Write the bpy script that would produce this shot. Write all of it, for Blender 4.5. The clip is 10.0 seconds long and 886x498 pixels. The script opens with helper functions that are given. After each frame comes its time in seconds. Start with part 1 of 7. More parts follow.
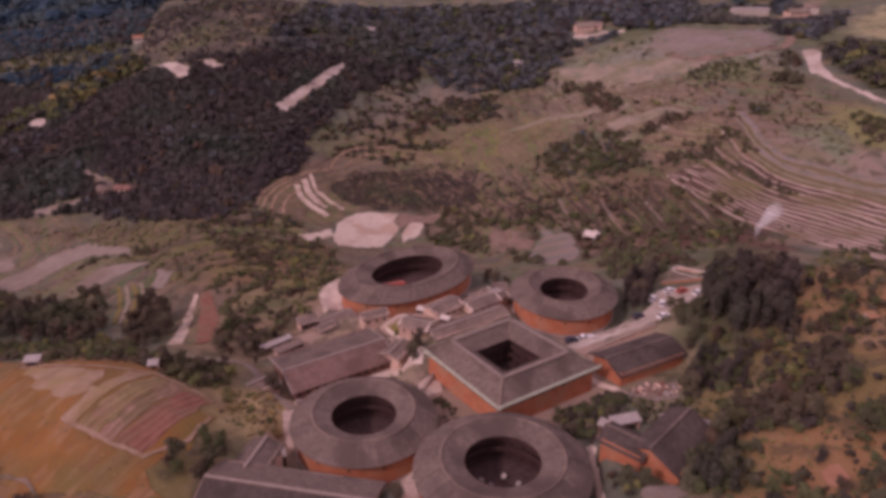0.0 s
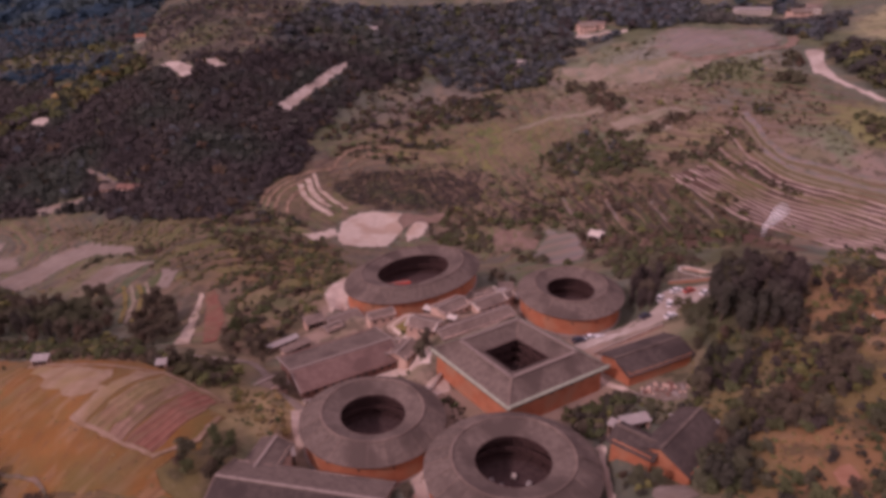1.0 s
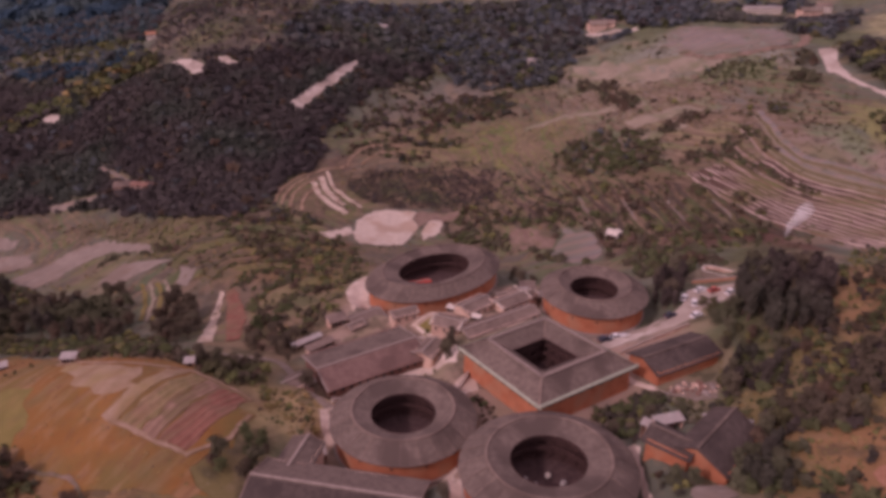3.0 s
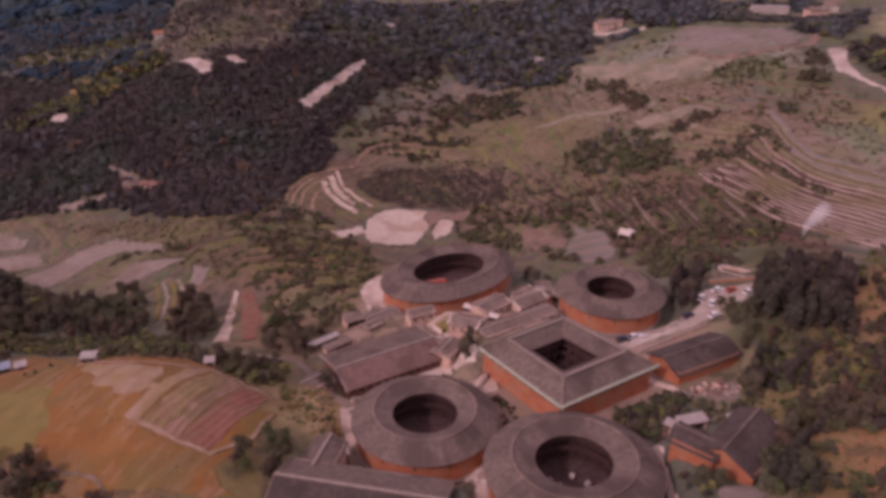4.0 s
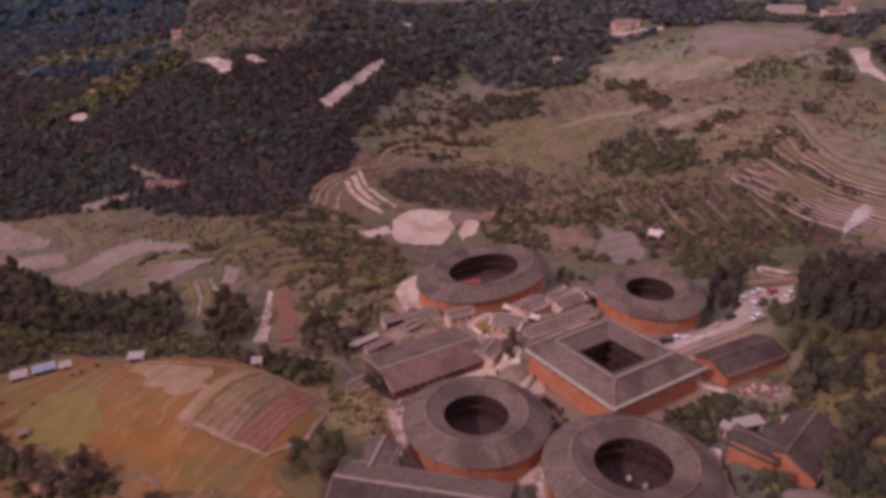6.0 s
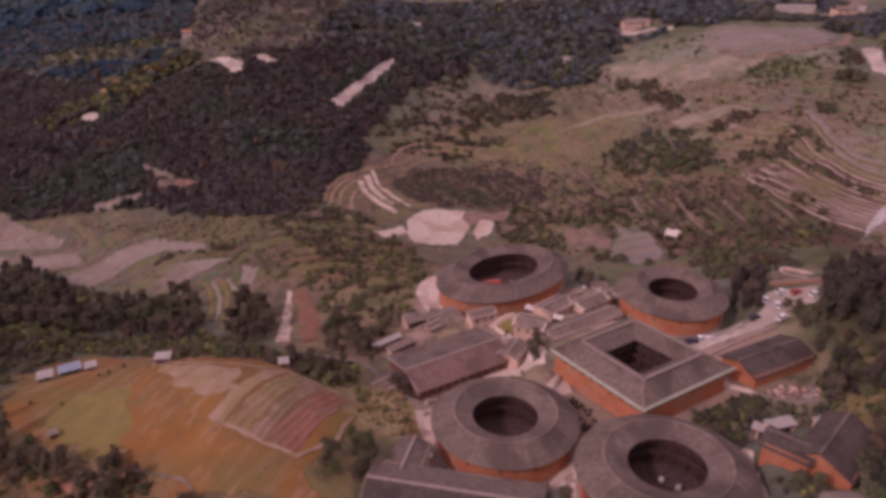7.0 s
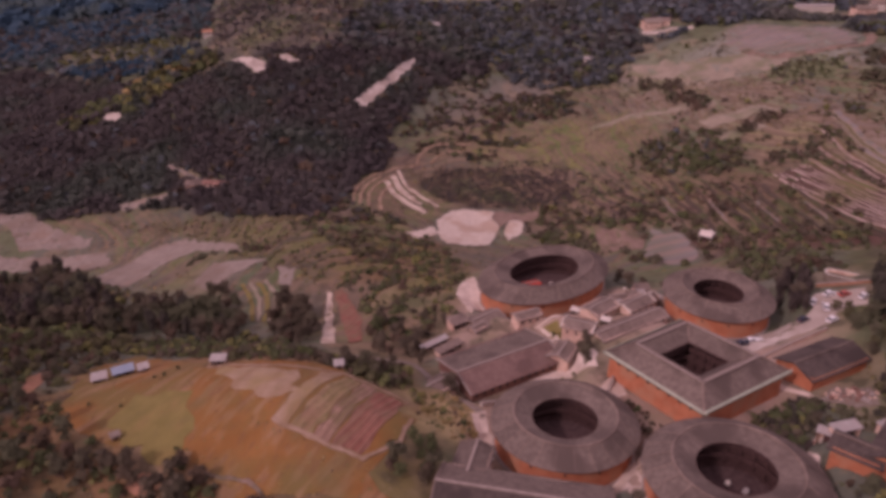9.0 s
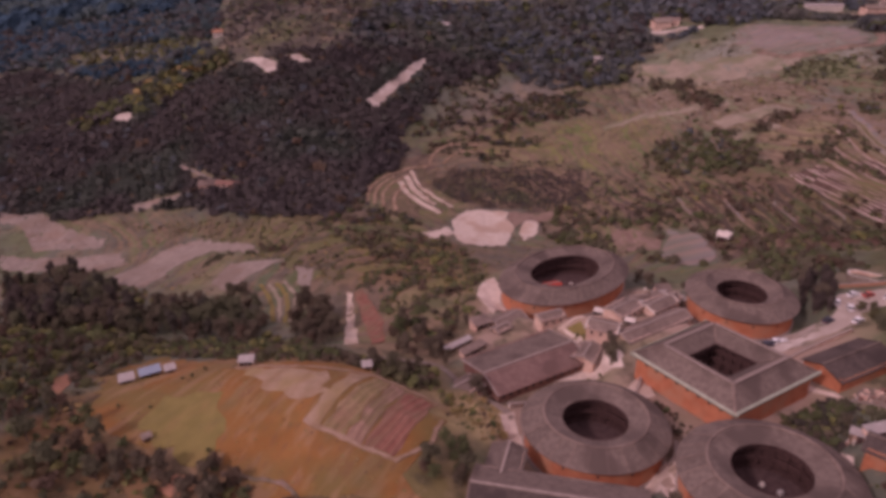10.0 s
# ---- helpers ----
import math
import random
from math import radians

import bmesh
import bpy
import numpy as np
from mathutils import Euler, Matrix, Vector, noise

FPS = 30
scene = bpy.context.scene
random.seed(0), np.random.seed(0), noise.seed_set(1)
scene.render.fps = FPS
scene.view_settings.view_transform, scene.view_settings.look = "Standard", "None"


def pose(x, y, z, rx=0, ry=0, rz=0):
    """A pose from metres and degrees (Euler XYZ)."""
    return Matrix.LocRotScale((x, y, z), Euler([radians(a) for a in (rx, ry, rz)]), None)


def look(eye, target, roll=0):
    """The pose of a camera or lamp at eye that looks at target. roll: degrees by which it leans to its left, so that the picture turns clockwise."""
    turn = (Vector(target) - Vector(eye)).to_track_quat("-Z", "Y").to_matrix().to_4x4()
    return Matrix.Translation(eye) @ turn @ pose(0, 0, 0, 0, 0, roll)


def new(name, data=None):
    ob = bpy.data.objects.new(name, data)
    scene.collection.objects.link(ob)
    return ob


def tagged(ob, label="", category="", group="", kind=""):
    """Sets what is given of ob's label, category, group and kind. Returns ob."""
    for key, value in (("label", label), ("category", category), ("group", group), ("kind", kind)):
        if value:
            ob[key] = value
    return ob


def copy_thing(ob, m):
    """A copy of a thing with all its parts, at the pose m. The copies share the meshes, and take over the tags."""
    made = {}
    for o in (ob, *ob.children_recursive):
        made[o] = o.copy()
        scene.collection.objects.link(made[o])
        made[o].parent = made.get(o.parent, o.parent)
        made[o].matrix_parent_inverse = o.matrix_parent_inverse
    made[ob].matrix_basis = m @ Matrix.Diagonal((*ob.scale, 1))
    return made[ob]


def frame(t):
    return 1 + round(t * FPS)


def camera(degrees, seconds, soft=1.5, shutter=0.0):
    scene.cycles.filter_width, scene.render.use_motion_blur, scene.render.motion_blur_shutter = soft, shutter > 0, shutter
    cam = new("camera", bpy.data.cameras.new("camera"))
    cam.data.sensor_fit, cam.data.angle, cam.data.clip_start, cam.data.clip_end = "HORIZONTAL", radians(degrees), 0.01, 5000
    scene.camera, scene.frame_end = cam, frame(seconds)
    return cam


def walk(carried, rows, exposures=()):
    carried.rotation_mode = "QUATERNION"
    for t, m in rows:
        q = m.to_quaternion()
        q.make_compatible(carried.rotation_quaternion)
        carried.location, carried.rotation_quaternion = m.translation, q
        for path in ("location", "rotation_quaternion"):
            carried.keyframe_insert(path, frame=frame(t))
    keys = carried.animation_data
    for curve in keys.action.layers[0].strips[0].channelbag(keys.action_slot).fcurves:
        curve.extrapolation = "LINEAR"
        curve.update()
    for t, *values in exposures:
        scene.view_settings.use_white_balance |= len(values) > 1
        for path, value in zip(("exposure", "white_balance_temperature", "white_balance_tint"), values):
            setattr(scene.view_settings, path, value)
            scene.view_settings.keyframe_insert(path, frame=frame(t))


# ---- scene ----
cam = camera(64.0, 10.0, soft=4.1)
PATH = [
    (0, (0.000, 0.000, 115.998), (0.427, 180.377, 29.605), -0.215),
    (0.5, (-1.115, 0.032, 116.023), (-0.468, 180.384, 29.578), -0.139),
    (1, (-2.411, 0.110, 116.033), (-1.788, 180.414, 29.487), -0.115),
    (1.5, (-3.852, 0.173, 116.017), (-3.254, 180.422, 29.357), -0.076),
    (2, (-5.572, 0.315, 115.985), (-5.073, 180.505, 29.201), -0.094),
    (2.5, (-7.467, 0.395, 115.970), (-6.983, 180.539, 29.091), -0.033),
    (4, (-14.734, 0.818, 115.960), (-14.641, 180.815, 28.775), 0.018),
    (4.5, (-17.405, 0.956, 115.972), (-17.405, 180.929, 28.738), 0.029),
    (5, (-20.334, 1.138, 116.015), (-20.561, 181.094, 28.746), 0.018),
    (5.5, (-23.354, 1.284, 116.085), (-23.751, 181.225, 28.788), 0.029),
    (7, (-33.159, 1.744, 116.317), (-34.221, 181.564, 28.775), 0.012),
    (7.5, (-36.498, 1.865, 116.443), (-37.689, 181.647, 28.825), 0.013),
    (8, (-39.918, 2.008, 116.617), (-41.343, 181.786, 28.994), -0.008),
    (8.5, (-43.342, 2.100, 116.809), (-44.955, 181.824, 29.078), -0.029),
    (9, (-46.804, 2.197, 117.008), (-48.703, 181.858, 29.154), -0.072),
    (9.5, (-50.293, 2.311, 117.197), (-52.285, 181.938, 29.275), -0.086),
    (10, (-53.781, 2.387, 117.378), (-56.032, 181.980, 29.393), -0.132),
]
walk(cam, [(t, look(eye, target, roll)) for t, eye, target, roll in PATH], [(0.0, 0.03, 6250, 54), (10.0, 0.03, 6250, 54)])

# ---- sky and sun: hazy afternoon, the sun behind the viewer's left shoulder ----
SUN_TO = Vector((-0.62, -0.52, 0.62)).normalized()
world = bpy.data.worlds.new("hazy_sky")
scene.world = world
world.use_nodes = True
_wn = world.node_tree
_sky = _wn.nodes.new("ShaderNodeTexSky")
_sky.sky_type, _sky.sun_disc = "NISHITA", False
_sky.sun_elevation = math.asin(SUN_TO.z)
_sky.sun_rotation = math.atan2(SUN_TO.x, SUN_TO.y)
_sky.air_density, _sky.dust_density = 1.5, 3.0
_haze = _wn.nodes.new("ShaderNodeMix")
_haze.data_type = "RGBA"
_haze.inputs["Factor"].default_value = 0.75
_haze.inputs[7].default_value = (4.95, 4.0, 3.5, 1)
_wn.links.new(_sky.outputs[0], _haze.inputs[6])
_wn.links.new(_haze.outputs[2], _wn.nodes["Background"].inputs[0])
_wn.nodes["Background"].inputs[1].default_value = 0.148
sun = new("sun", bpy.data.lights.new("sun", "SUN"))
sun.data.energy, sun.data.angle, sun.data.color = 1.3, radians(4.0), (1.0, 0.87, 0.74)
sun.matrix_basis = look((0, 0, 300), Vector((0, 0, 300)) - SUN_TO)

# ---- helpers ----


def bm_object(name, bm, material, parent=None):
    me = bpy.data.meshes.new(name)
    bm.to_mesh(me)
    bm.free()
    for m in material if isinstance(material, (list, tuple)) else (material,):
        me.materials.append(m)
    ob = new(name, me)
    if parent is not None:
        ob.parent = parent
    return ob


def part(name, bm, material, parent, label=""):
    return tagged(bm_object(name, bm, material, parent), label)


def raw(name, verts, faces, material, parent=None, smooth=False):
    me = bpy.data.meshes.new(name)
    me.from_pydata([tuple(v) for v in verts], [], faces)
    for m in material if isinstance(material, (list, tuple)) else (material,):
        me.materials.append(m)
    if smooth:
        me.polygons.foreach_set("use_smooth", [True] * len(me.polygons))
    ob = new(name, me)
    if parent is not None:
        ob.parent = parent
    return ob


def thing(name, label, category, m=None, group="", kind=""):
    ob = new(name)
    if m is not None:
        ob.matrix_basis = m
    return tagged(ob, label, category, group, kind)


def box(bm, x0, x1, y0, y1, z0, z1, m=None):
    vs = [bm.verts.new((x, y, z)) for z in (z0, z1) for x, y in ((x0, y0), (x1, y0), (x1, y1), (x0, y1))]
    if m is not None:
        for v in vs:
            v.co = m @ v.co
    for f in ((3, 2, 1, 0), (4, 5, 6, 7), (0, 1, 5, 4), (1, 2, 6, 5), (2, 3, 7, 6), (3, 0, 4, 7)):
        bm.faces.new([vs[i] for i in f])


def slab(bm, quad, thick):
    """A board between four corners, thick metres downwards."""
    top = [bm.verts.new(p) for p in quad]
    low = [bm.verts.new(Vector(p) - Vector((0, 0, thick))) for p in quad]
    n = len(quad)
    bm.faces.new(top)
    bm.faces.new(low[::-1])
    for i in range(n):
        bm.faces.new((low[i], low[(i + 1) % n], top[(i + 1) % n], top[i]))


# ---- materials ----


def surface(name, one, two, rough=0.9, grain=1.5, big=0.08, third=None, bump=0.3, island=0.0, per_object=0.0, metal=0.0, leaf=0.0):
    """A worn surface: two colours mixed by fine and coarse noise, a third in patches; grain and big are noise scales per metre."""
    mat = bpy.data.materials.new(name)
    mat.use_nodes = True
    t = mat.node_tree
    b = t.nodes["Principled BSDF"]
    b.inputs["Roughness"].default_value = rough
    b.inputs["Metallic"].default_value = metal
    b.inputs["Specular IOR Level"].default_value = 0.15
    geo = t.nodes.new("ShaderNodeNewGeometry")

    def nz(scale, detail):
        n = t.nodes.new("ShaderNodeTexNoise")
        n.inputs["Scale"].default_value, n.inputs["Detail"].default_value = scale, detail
        t.links.new(geo.outputs["Position"], n.inputs["Vector"])
        return n.outputs["Fac"]

    def ramp(src, lo, hi):
        r = t.nodes.new("ShaderNodeMapRange")
        r.inputs["From Min"].default_value, r.inputs["From Max"].default_value = lo, hi
        t.links.new(src, r.inputs["Value"])
        return r.outputs["Result"]

    def mixed(fac, a, c):
        m = t.nodes.new("ShaderNodeMix")
        m.data_type = "RGBA"
        t.links.new(fac, m.inputs["Factor"])
        for k, v in ((6, a), (7, c)):
            if isinstance(v, tuple):
                m.inputs[k].default_value = (*v, 1)
            else:
                t.links.new(v, m.inputs[k])
        return m.outputs[2]

    fine = nz(grain, 6)
    col = mixed(ramp(fine, 0.35, 0.65), one, two)
    if third:
        col = mixed(ramp(nz(big, 4), 0.48, 0.62), col, third)
    if island or per_object:
        src = geo.outputs["Random Per Island"]
        if per_object:
            src = t.nodes.new("ShaderNodeObjectInfo").outputs["Random"]
        h = t.nodes.new("ShaderNodeHueSaturation")
        k = island or per_object
        r = t.nodes.new("ShaderNodeMapRange")
        r.inputs["To Min"].default_value, r.inputs["To Max"].default_value = 1 - k, 1 + k
        t.links.new(src, r.inputs["Value"])
        t.links.new(r.outputs["Result"], h.inputs["Value"])
        t.links.new(col, h.inputs["Color"])
        col = h.outputs["Color"]
    t.links.new(col, b.inputs["Base Color"])
    if leaf:  # light passing through thin leaves
        tr = t.nodes.new("ShaderNodeBsdfTranslucent")
        ms = t.nodes.new("ShaderNodeMixShader")
        ms.inputs[0].default_value = leaf
        t.links.new(col, tr.inputs["Color"])
        t.links.new(b.outputs[0], ms.inputs[1])
        t.links.new(tr.outputs[0], ms.inputs[2])
        t.links.new(ms.outputs[0], t.nodes["Material Output"].inputs["Surface"])
    if bump:
        bp = t.nodes.new("ShaderNodeBump")
        bp.inputs["Strength"].default_value, bp.inputs["Distance"].default_value = bump, 0.15
        t.links.new(fine, bp.inputs["Height"])
        t.links.new(bp.outputs["Normal"], b.inputs["Normal"])
    return mat


def tiled(name, one, two, course=0.28, bump=0.6, third=None):
    """Clay roof tiles: rows down the slope (u runs along the eave in metres)."""
    mat = surface(name, one, two, rough=0.85, grain=0.9, big=0.12, third=third, bump=0.0, per_object=0.10)
    t = mat.node_tree
    uv = t.nodes.new("ShaderNodeUVMap")
    w = t.nodes.new("ShaderNodeTexWave")
    w.bands_direction = "X"
    w.inputs["Scale"].default_value = 0.31416 / course
    w.inputs["Distortion"].default_value = 0.4
    t.links.new(uv.outputs[0], w.inputs["Vector"])
    bp = t.nodes.new("ShaderNodeBump")
    bp.inputs["Strength"].default_value, bp.inputs["Distance"].default_value = bump, 0.06
    t.links.new(w.outputs["Fac"], bp.inputs["Height"])
    t.links.new(bp.outputs["Normal"], t.nodes["Principled BSDF"].inputs["Normal"])
    return mat


M_TILE = tiled("grey_clay_tile", (0.128, 0.094, 0.078), (0.180, 0.137, 0.114), third=(0.102, 0.075, 0.063))
# own colour of some roofs; on one hall's front slope it stands in for shade
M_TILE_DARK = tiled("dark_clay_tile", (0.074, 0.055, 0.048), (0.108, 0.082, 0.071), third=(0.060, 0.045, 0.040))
M_TILE_OLD = tiled("weathered_clay_tile", (0.175, 0.126, 0.103), (0.235, 0.174, 0.144), third=(0.135, 0.098, 0.082))
M_RIDGE = surface("lime_mortar_ridge", (0.25, 0.195, 0.165), (0.32, 0.255, 0.22), grain=1.2)
M_EARTH = surface("rammed_earth", (0.39, 0.138, 0.070), (0.48, 0.182, 0.095), grain=0.4, big=0.15, third=(0.41, 0.195, 0.112))
M_PLASTER = surface("pale_earth_plaster", (0.54, 0.37, 0.285), (0.65, 0.465, 0.37), grain=0.6, big=0.2, third=(0.46, 0.295, 0.23))
# dark wood, darkened further so that court galleries look shaded
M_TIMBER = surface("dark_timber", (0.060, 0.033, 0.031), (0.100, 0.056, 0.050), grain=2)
M_PLINTH = surface("river_stone_plinth", (0.26, 0.21, 0.19), (0.36, 0.30, 0.27), grain=1.5)
# floor colour is lowered to put the shade of the courts into it
M_COURT = surface("shaded_court_floor", (0.074, 0.045, 0.043), (0.115, 0.072, 0.067), grain=0.8)
M_PAVING = surface("pale_stone_paving", (0.57, 0.46, 0.385), (0.68, 0.56, 0.475), grain=0.6, big=0.1, third=(0.47, 0.36, 0.29))
M_WHITE = surface("whitewash", (0.50, 0.43, 0.375), (0.62, 0.54, 0.47), grain=0.8)
M_GLASS = surface("dark_window", (0.03, 0.025, 0.025), (0.05, 0.04, 0.04), rough=0.3)
M_LEAF = surface("dark_leaves", (0.108, 0.085, 0.062), (0.154, 0.122, 0.084), grain=0.25, big=0.03, third=(0.120, 0.116, 0.070), bump=0, island=0.16, leaf=0.3)
M_LEAF_G = surface("green_leaves", (0.094, 0.106, 0.050), (0.134, 0.142, 0.066), grain=0.25, big=0.04, third=(0.125, 0.110, 0.058), bump=0, island=0.16, leaf=0.3)
M_LEAF_Y = surface("yellowing_leaves", (0.135, 0.130, 0.045), (0.18, 0.165, 0.062), grain=0.25, big=0.05, third=(0.10, 0.11, 0.045), bump=0, island=0.16)
M_LEAF_BROWN = surface("brown_leaves", (0.110, 0.072, 0.052), (0.160, 0.110, 0.076), grain=0.25, big=0.05, third=(0.098, 0.082, 0.055), bump=0, island=0.16, leaf=0.3)
# the blue in this leaf colour stands in for haze over distant trees
M_LEAF_FAR_HAZE = surface("haze_blue_far_leaves", (0.046, 0.088, 0.128), (0.070, 0.116, 0.155), grain=0.02, big=0.01, third=(0.088, 0.120, 0.120), bump=0, island=0.05, leaf=0.35)
M_LEAF_WOOD = surface("forest_leaves", (0.088, 0.073, 0.073), (0.114, 0.097, 0.090), grain=0.03, big=0.016, third=(0.090, 0.100, 0.082), bump=0, island=0.05, leaf=0.35)
# bluish too: haze on the far hills is put into the leaf colour
M_LEAF_HILL_HAZE = surface("haze_blue_hill_leaves", (0.108, 0.122, 0.136), (0.150, 0.162, 0.168), grain=0.03, big=0.012, third=(0.130, 0.126, 0.108), bump=0, island=0.07, leaf=0.35)
M_LEAF_DRY = surface("dry_grass", (0.22, 0.155, 0.065), (0.30, 0.205, 0.09), grain=0.4, big=0.04, third=(0.17, 0.145, 0.05), bump=0, island=0.25)
M_LEAF_CEDAR = surface("cedar_leaves", (0.066, 0.050, 0.046), (0.098, 0.075, 0.064), grain=0.25, big=0.03, third=(0.074, 0.068, 0.052), bump=0, island=0.14, leaf=0.25)
M_BARK = surface("bark", (0.09, 0.06, 0.045), (0.15, 0.11, 0.085), grain=3)

# ---- the ground ----
BASE = (-75.2, 11.99, 25.19)  # metres at the origin, per 100 m east, per 100 m north
NEAR_HILLS = [  # round the village: x, y, radius, height
    (-160, 120, 60, 27.3), (-100, 130, 50, -63.4), (-55, 125, 38, 3), (-15, 130, 34, -6.2),
    (20, 120, 34, -8.2), (60, 110, 36, -5.5), (100, 130, 50, -3.6), (-140, 200, 60, -22.8),
    (-80, 195, 48, 14.7), (-40, 180, 40, -4.3), (10, 175, 38, 15), (50, 170, 38, -18.4),
    (90, 190, 48, 21.8), (-10, 230, 40, 4.6), (45, 215, 40, -0.8), (-112, 152, 30, 29.3),
    (-78, 138, 28, 28.7),
]
VALLEY_HILLS = [  # the terraced valley: x, y, radius, height
    (-200, 300, 90, -17.5), (-110, 270, 70, 27.9), (-30, 300, 70, -12.9), (60, 280, 60, -10.8),
    (150, 290, 70, -1.6), (-250, 400, 100, -38.2), (-130, 400, 90, 12.6), (-20, 400, 90, -36.4),
    (90, 390, 80, 30.1), (190, 370, 90, -25), (-330, 560, 130, -37.7), (-190, 520, 100, 40.1),
    (-80, 520, 90, -8.7), (60, 510, 100, -34.8), (230, 480, 100, 5),
]
FAR_HILLS = [  # the far slopes and the near hillside: x, y, radius, height
    (-230, 640, 100, 20.5), (-40, 640, 120, -12.8), (170, 640, 120, 7.2), (330, 660, 120, -41.8),
    (-650, 1100, 300, -110.6), (0, 1050, 300, -58.5), (-420, 340, 140, 4.6), (-60, 40, 90, 84),
    (120, 60, 90, 62.4), (-230, 120, 90, 69.6), (330, 400, 140, -5.6), (400, 1000, 300, -97.2),
]
PADS = [  # level ground cut into the slope: x, y, inner and outer radius, height
    (-32, 177, 19, 27, -6.4), (55, 162, 9, 15, 3.2), (45, 119, 9, 14, 10.0), (-29, 109, 12, 20, 2.6),
    (-19, 137.5, 19, 25, -2.6), (-12.5, 229, 26, 33, -11.2), (39.7, 202, 19, 25, -3.2),
    (17.5, 157, 21, 29, 0.6), (12.5, 114, 18, 24, 3.6),
]


def height(x, y):
    """The ground's height: a slope, its hills and hollows, and the levelled pads."""
    xs, ys = np.clip(x, -700, 700), np.clip(y, -100, 1300)
    z = BASE[0] + BASE[1] * xs / 100 + BASE[2] * ys / 100
    for a, b, r, h in NEAR_HILLS + VALLEY_HILLS + FAR_HILLS:
        z = z + h * np.exp(-((x - a) ** 2 + (y - b) ** 2) / (2 * r * r))
    for a, b, r0, r1, h in PADS:
        k = np.clip((np.hypot(x - a, y - b) - r0) / (r1 - r0), 0, 1)
        k = k * k * (3 - 2 * k)
        z = h + (z - h) * k
    return z


def axis(*runs):
    """Sample places: runs of (from, to, step), joined."""
    out = []
    for a, b, s in runs:
        out.extend(np.arange(a, b, s))
    return np.array(out + [runs[-1][1]])


def fbm(x, y, scale, octaves=4):
    """Cheap rolling noise in metres, about -1 to 1."""
    z = 0
    for k in range(octaves):
        f = 2.0 ** k / scale
        a = 0.9 + 1.3 * k
        u, v = x * math.cos(a) - y * math.sin(a), x * math.sin(a) + y * math.cos(a)
        z = z + 0.55 ** k * np.sin(u * f * 6.28 + 1.7 * np.sin(v * f * 4.1 + k)) * np.cos(v * f * 5.3 + k * 2.1)
    return z


def inside(poly, x, y):
    """How far a place lies inside an outline, in metres (negative outside)."""
    x, y = np.asarray(x, float), np.asarray(y, float)
    d, odd = np.full(x.shape, 1e9), np.zeros(x.shape, bool)
    for (x0, y0), (x1, y1) in zip(poly, poly[1:] + poly[:1]):
        ex, ey = x1 - x0, y1 - y0
        k = np.clip(((x - x0) * ex + (y - y0) * ey) / (ex * ex + ey * ey), 0, 1)
        d = np.minimum(d, np.hypot(x - x0 - k * ex, y - y0 - k * ey))
        if ey:
            odd ^= ((y0 > y) != (y1 > y)) & (x < ex * (y - y0) / ey + x0)
    return np.where(odd, d, -d)


STEP = 1.4  # metres from one old farm terrace to the next
TERRACED = [(-330, 420), (-230, 390), (-150, 335), (-85, 385), (-75, 440), (-25, 500), (60, 540), (120, 480), (215, 470),
            (240, 400), (150, 345), (120, 300), (75, 240), (20, 262), (-42, 248), (-50, 215), (-62, 190), (-90, 190), (-120, 225), (-220, 300)]
LEVELLED = ([(-52.5, 311.5), (-53, 336.5), (-46, 352.5), (-36.5, 355.5), (-23, 353), (-25, 341.5), (-21.5, 330.5), (-28, 304.5), (-39.5, 299.5), (-48, 298.5)],
            [(-22.5, 353), (0, 346.5), (-2.5, 334), (-15, 338), (-21, 330.5), (-24.5, 341.5)],
            [(48.5, 307.5), (60.5, 295.5), (58, 268.5), (47.5, 263.5), (38.5, 279.5)],
            [(-227, 316), (-207, 337.5), (-187, 339.5), (-146.5, 302.5), (-141.5, 291), (-170, 311.5), (-188, 308.5), (-194, 282.5)],
            [(-156.5, 266), (-153, 285), (-125, 274.5), (-139, 264), (-144, 250.5)],
            [(-335.5, 406.5), (-308.5, 405.5), (-284, 387), (-255.5, 373.5), (-252.5, 362.5), (-294.5, 366.5), (-316.5, 393.5), (-330, 396)],
            [(-311, 361), (-236, 351), (-227, 335.5), (-237, 335), (-301.5, 344.5)])  # yards smoothed into the slope


def terraced(x, y):
    """Where the slope is cut into farm terraces, 0 to 1."""
    k = np.clip(0.5 + inside(TERRACED, x, y) / 24, 0, 1)
    for yard in LEVELLED:
        k = k * np.clip(-inside(yard, x, y) / 6, 0, 1)
    return k


def bench(z):
    """A slope cut into steps: the height, and the share of the step already climbed."""
    f = z / STEP
    k = f - np.floor(f)
    s = np.clip(k / 0.34, 0, 1)
    return (np.floor(f) + s * s * (3 - 2 * s)) * STEP * 0.85 + z * 0.15, k


def on_bank(x, y):
    """The share of the terrace step climbed at a place: the bank is below 0.36."""
    far = np.clip((np.asarray(y) - 180) / 250, 0.25, 1)
    return bench(height(x, y) + far * (0.9 * fbm(x, y, 46) + 0.25 * fbm(x, y, 11, 3)))[1]


def ground_z(x, y):
    """The ground with its small unevenness, away from the pads."""
    near = np.ones_like(np.asarray(x, float))
    for a, b, r0, r1, h in PADS:
        near = near * np.clip((np.hypot(x - a, y - b) - r0 + 2) / 8, 0, 1)
    far = np.clip((np.asarray(y) - 180) / 250, 0.25, 1)
    z = height(x, y) + near * far * (0.9 * fbm(x, y, 46) + 0.25 * fbm(x, y, 11, 3))
    return bench(z)[0] * terraced(x, y) + z * (1 - terraced(x, y))


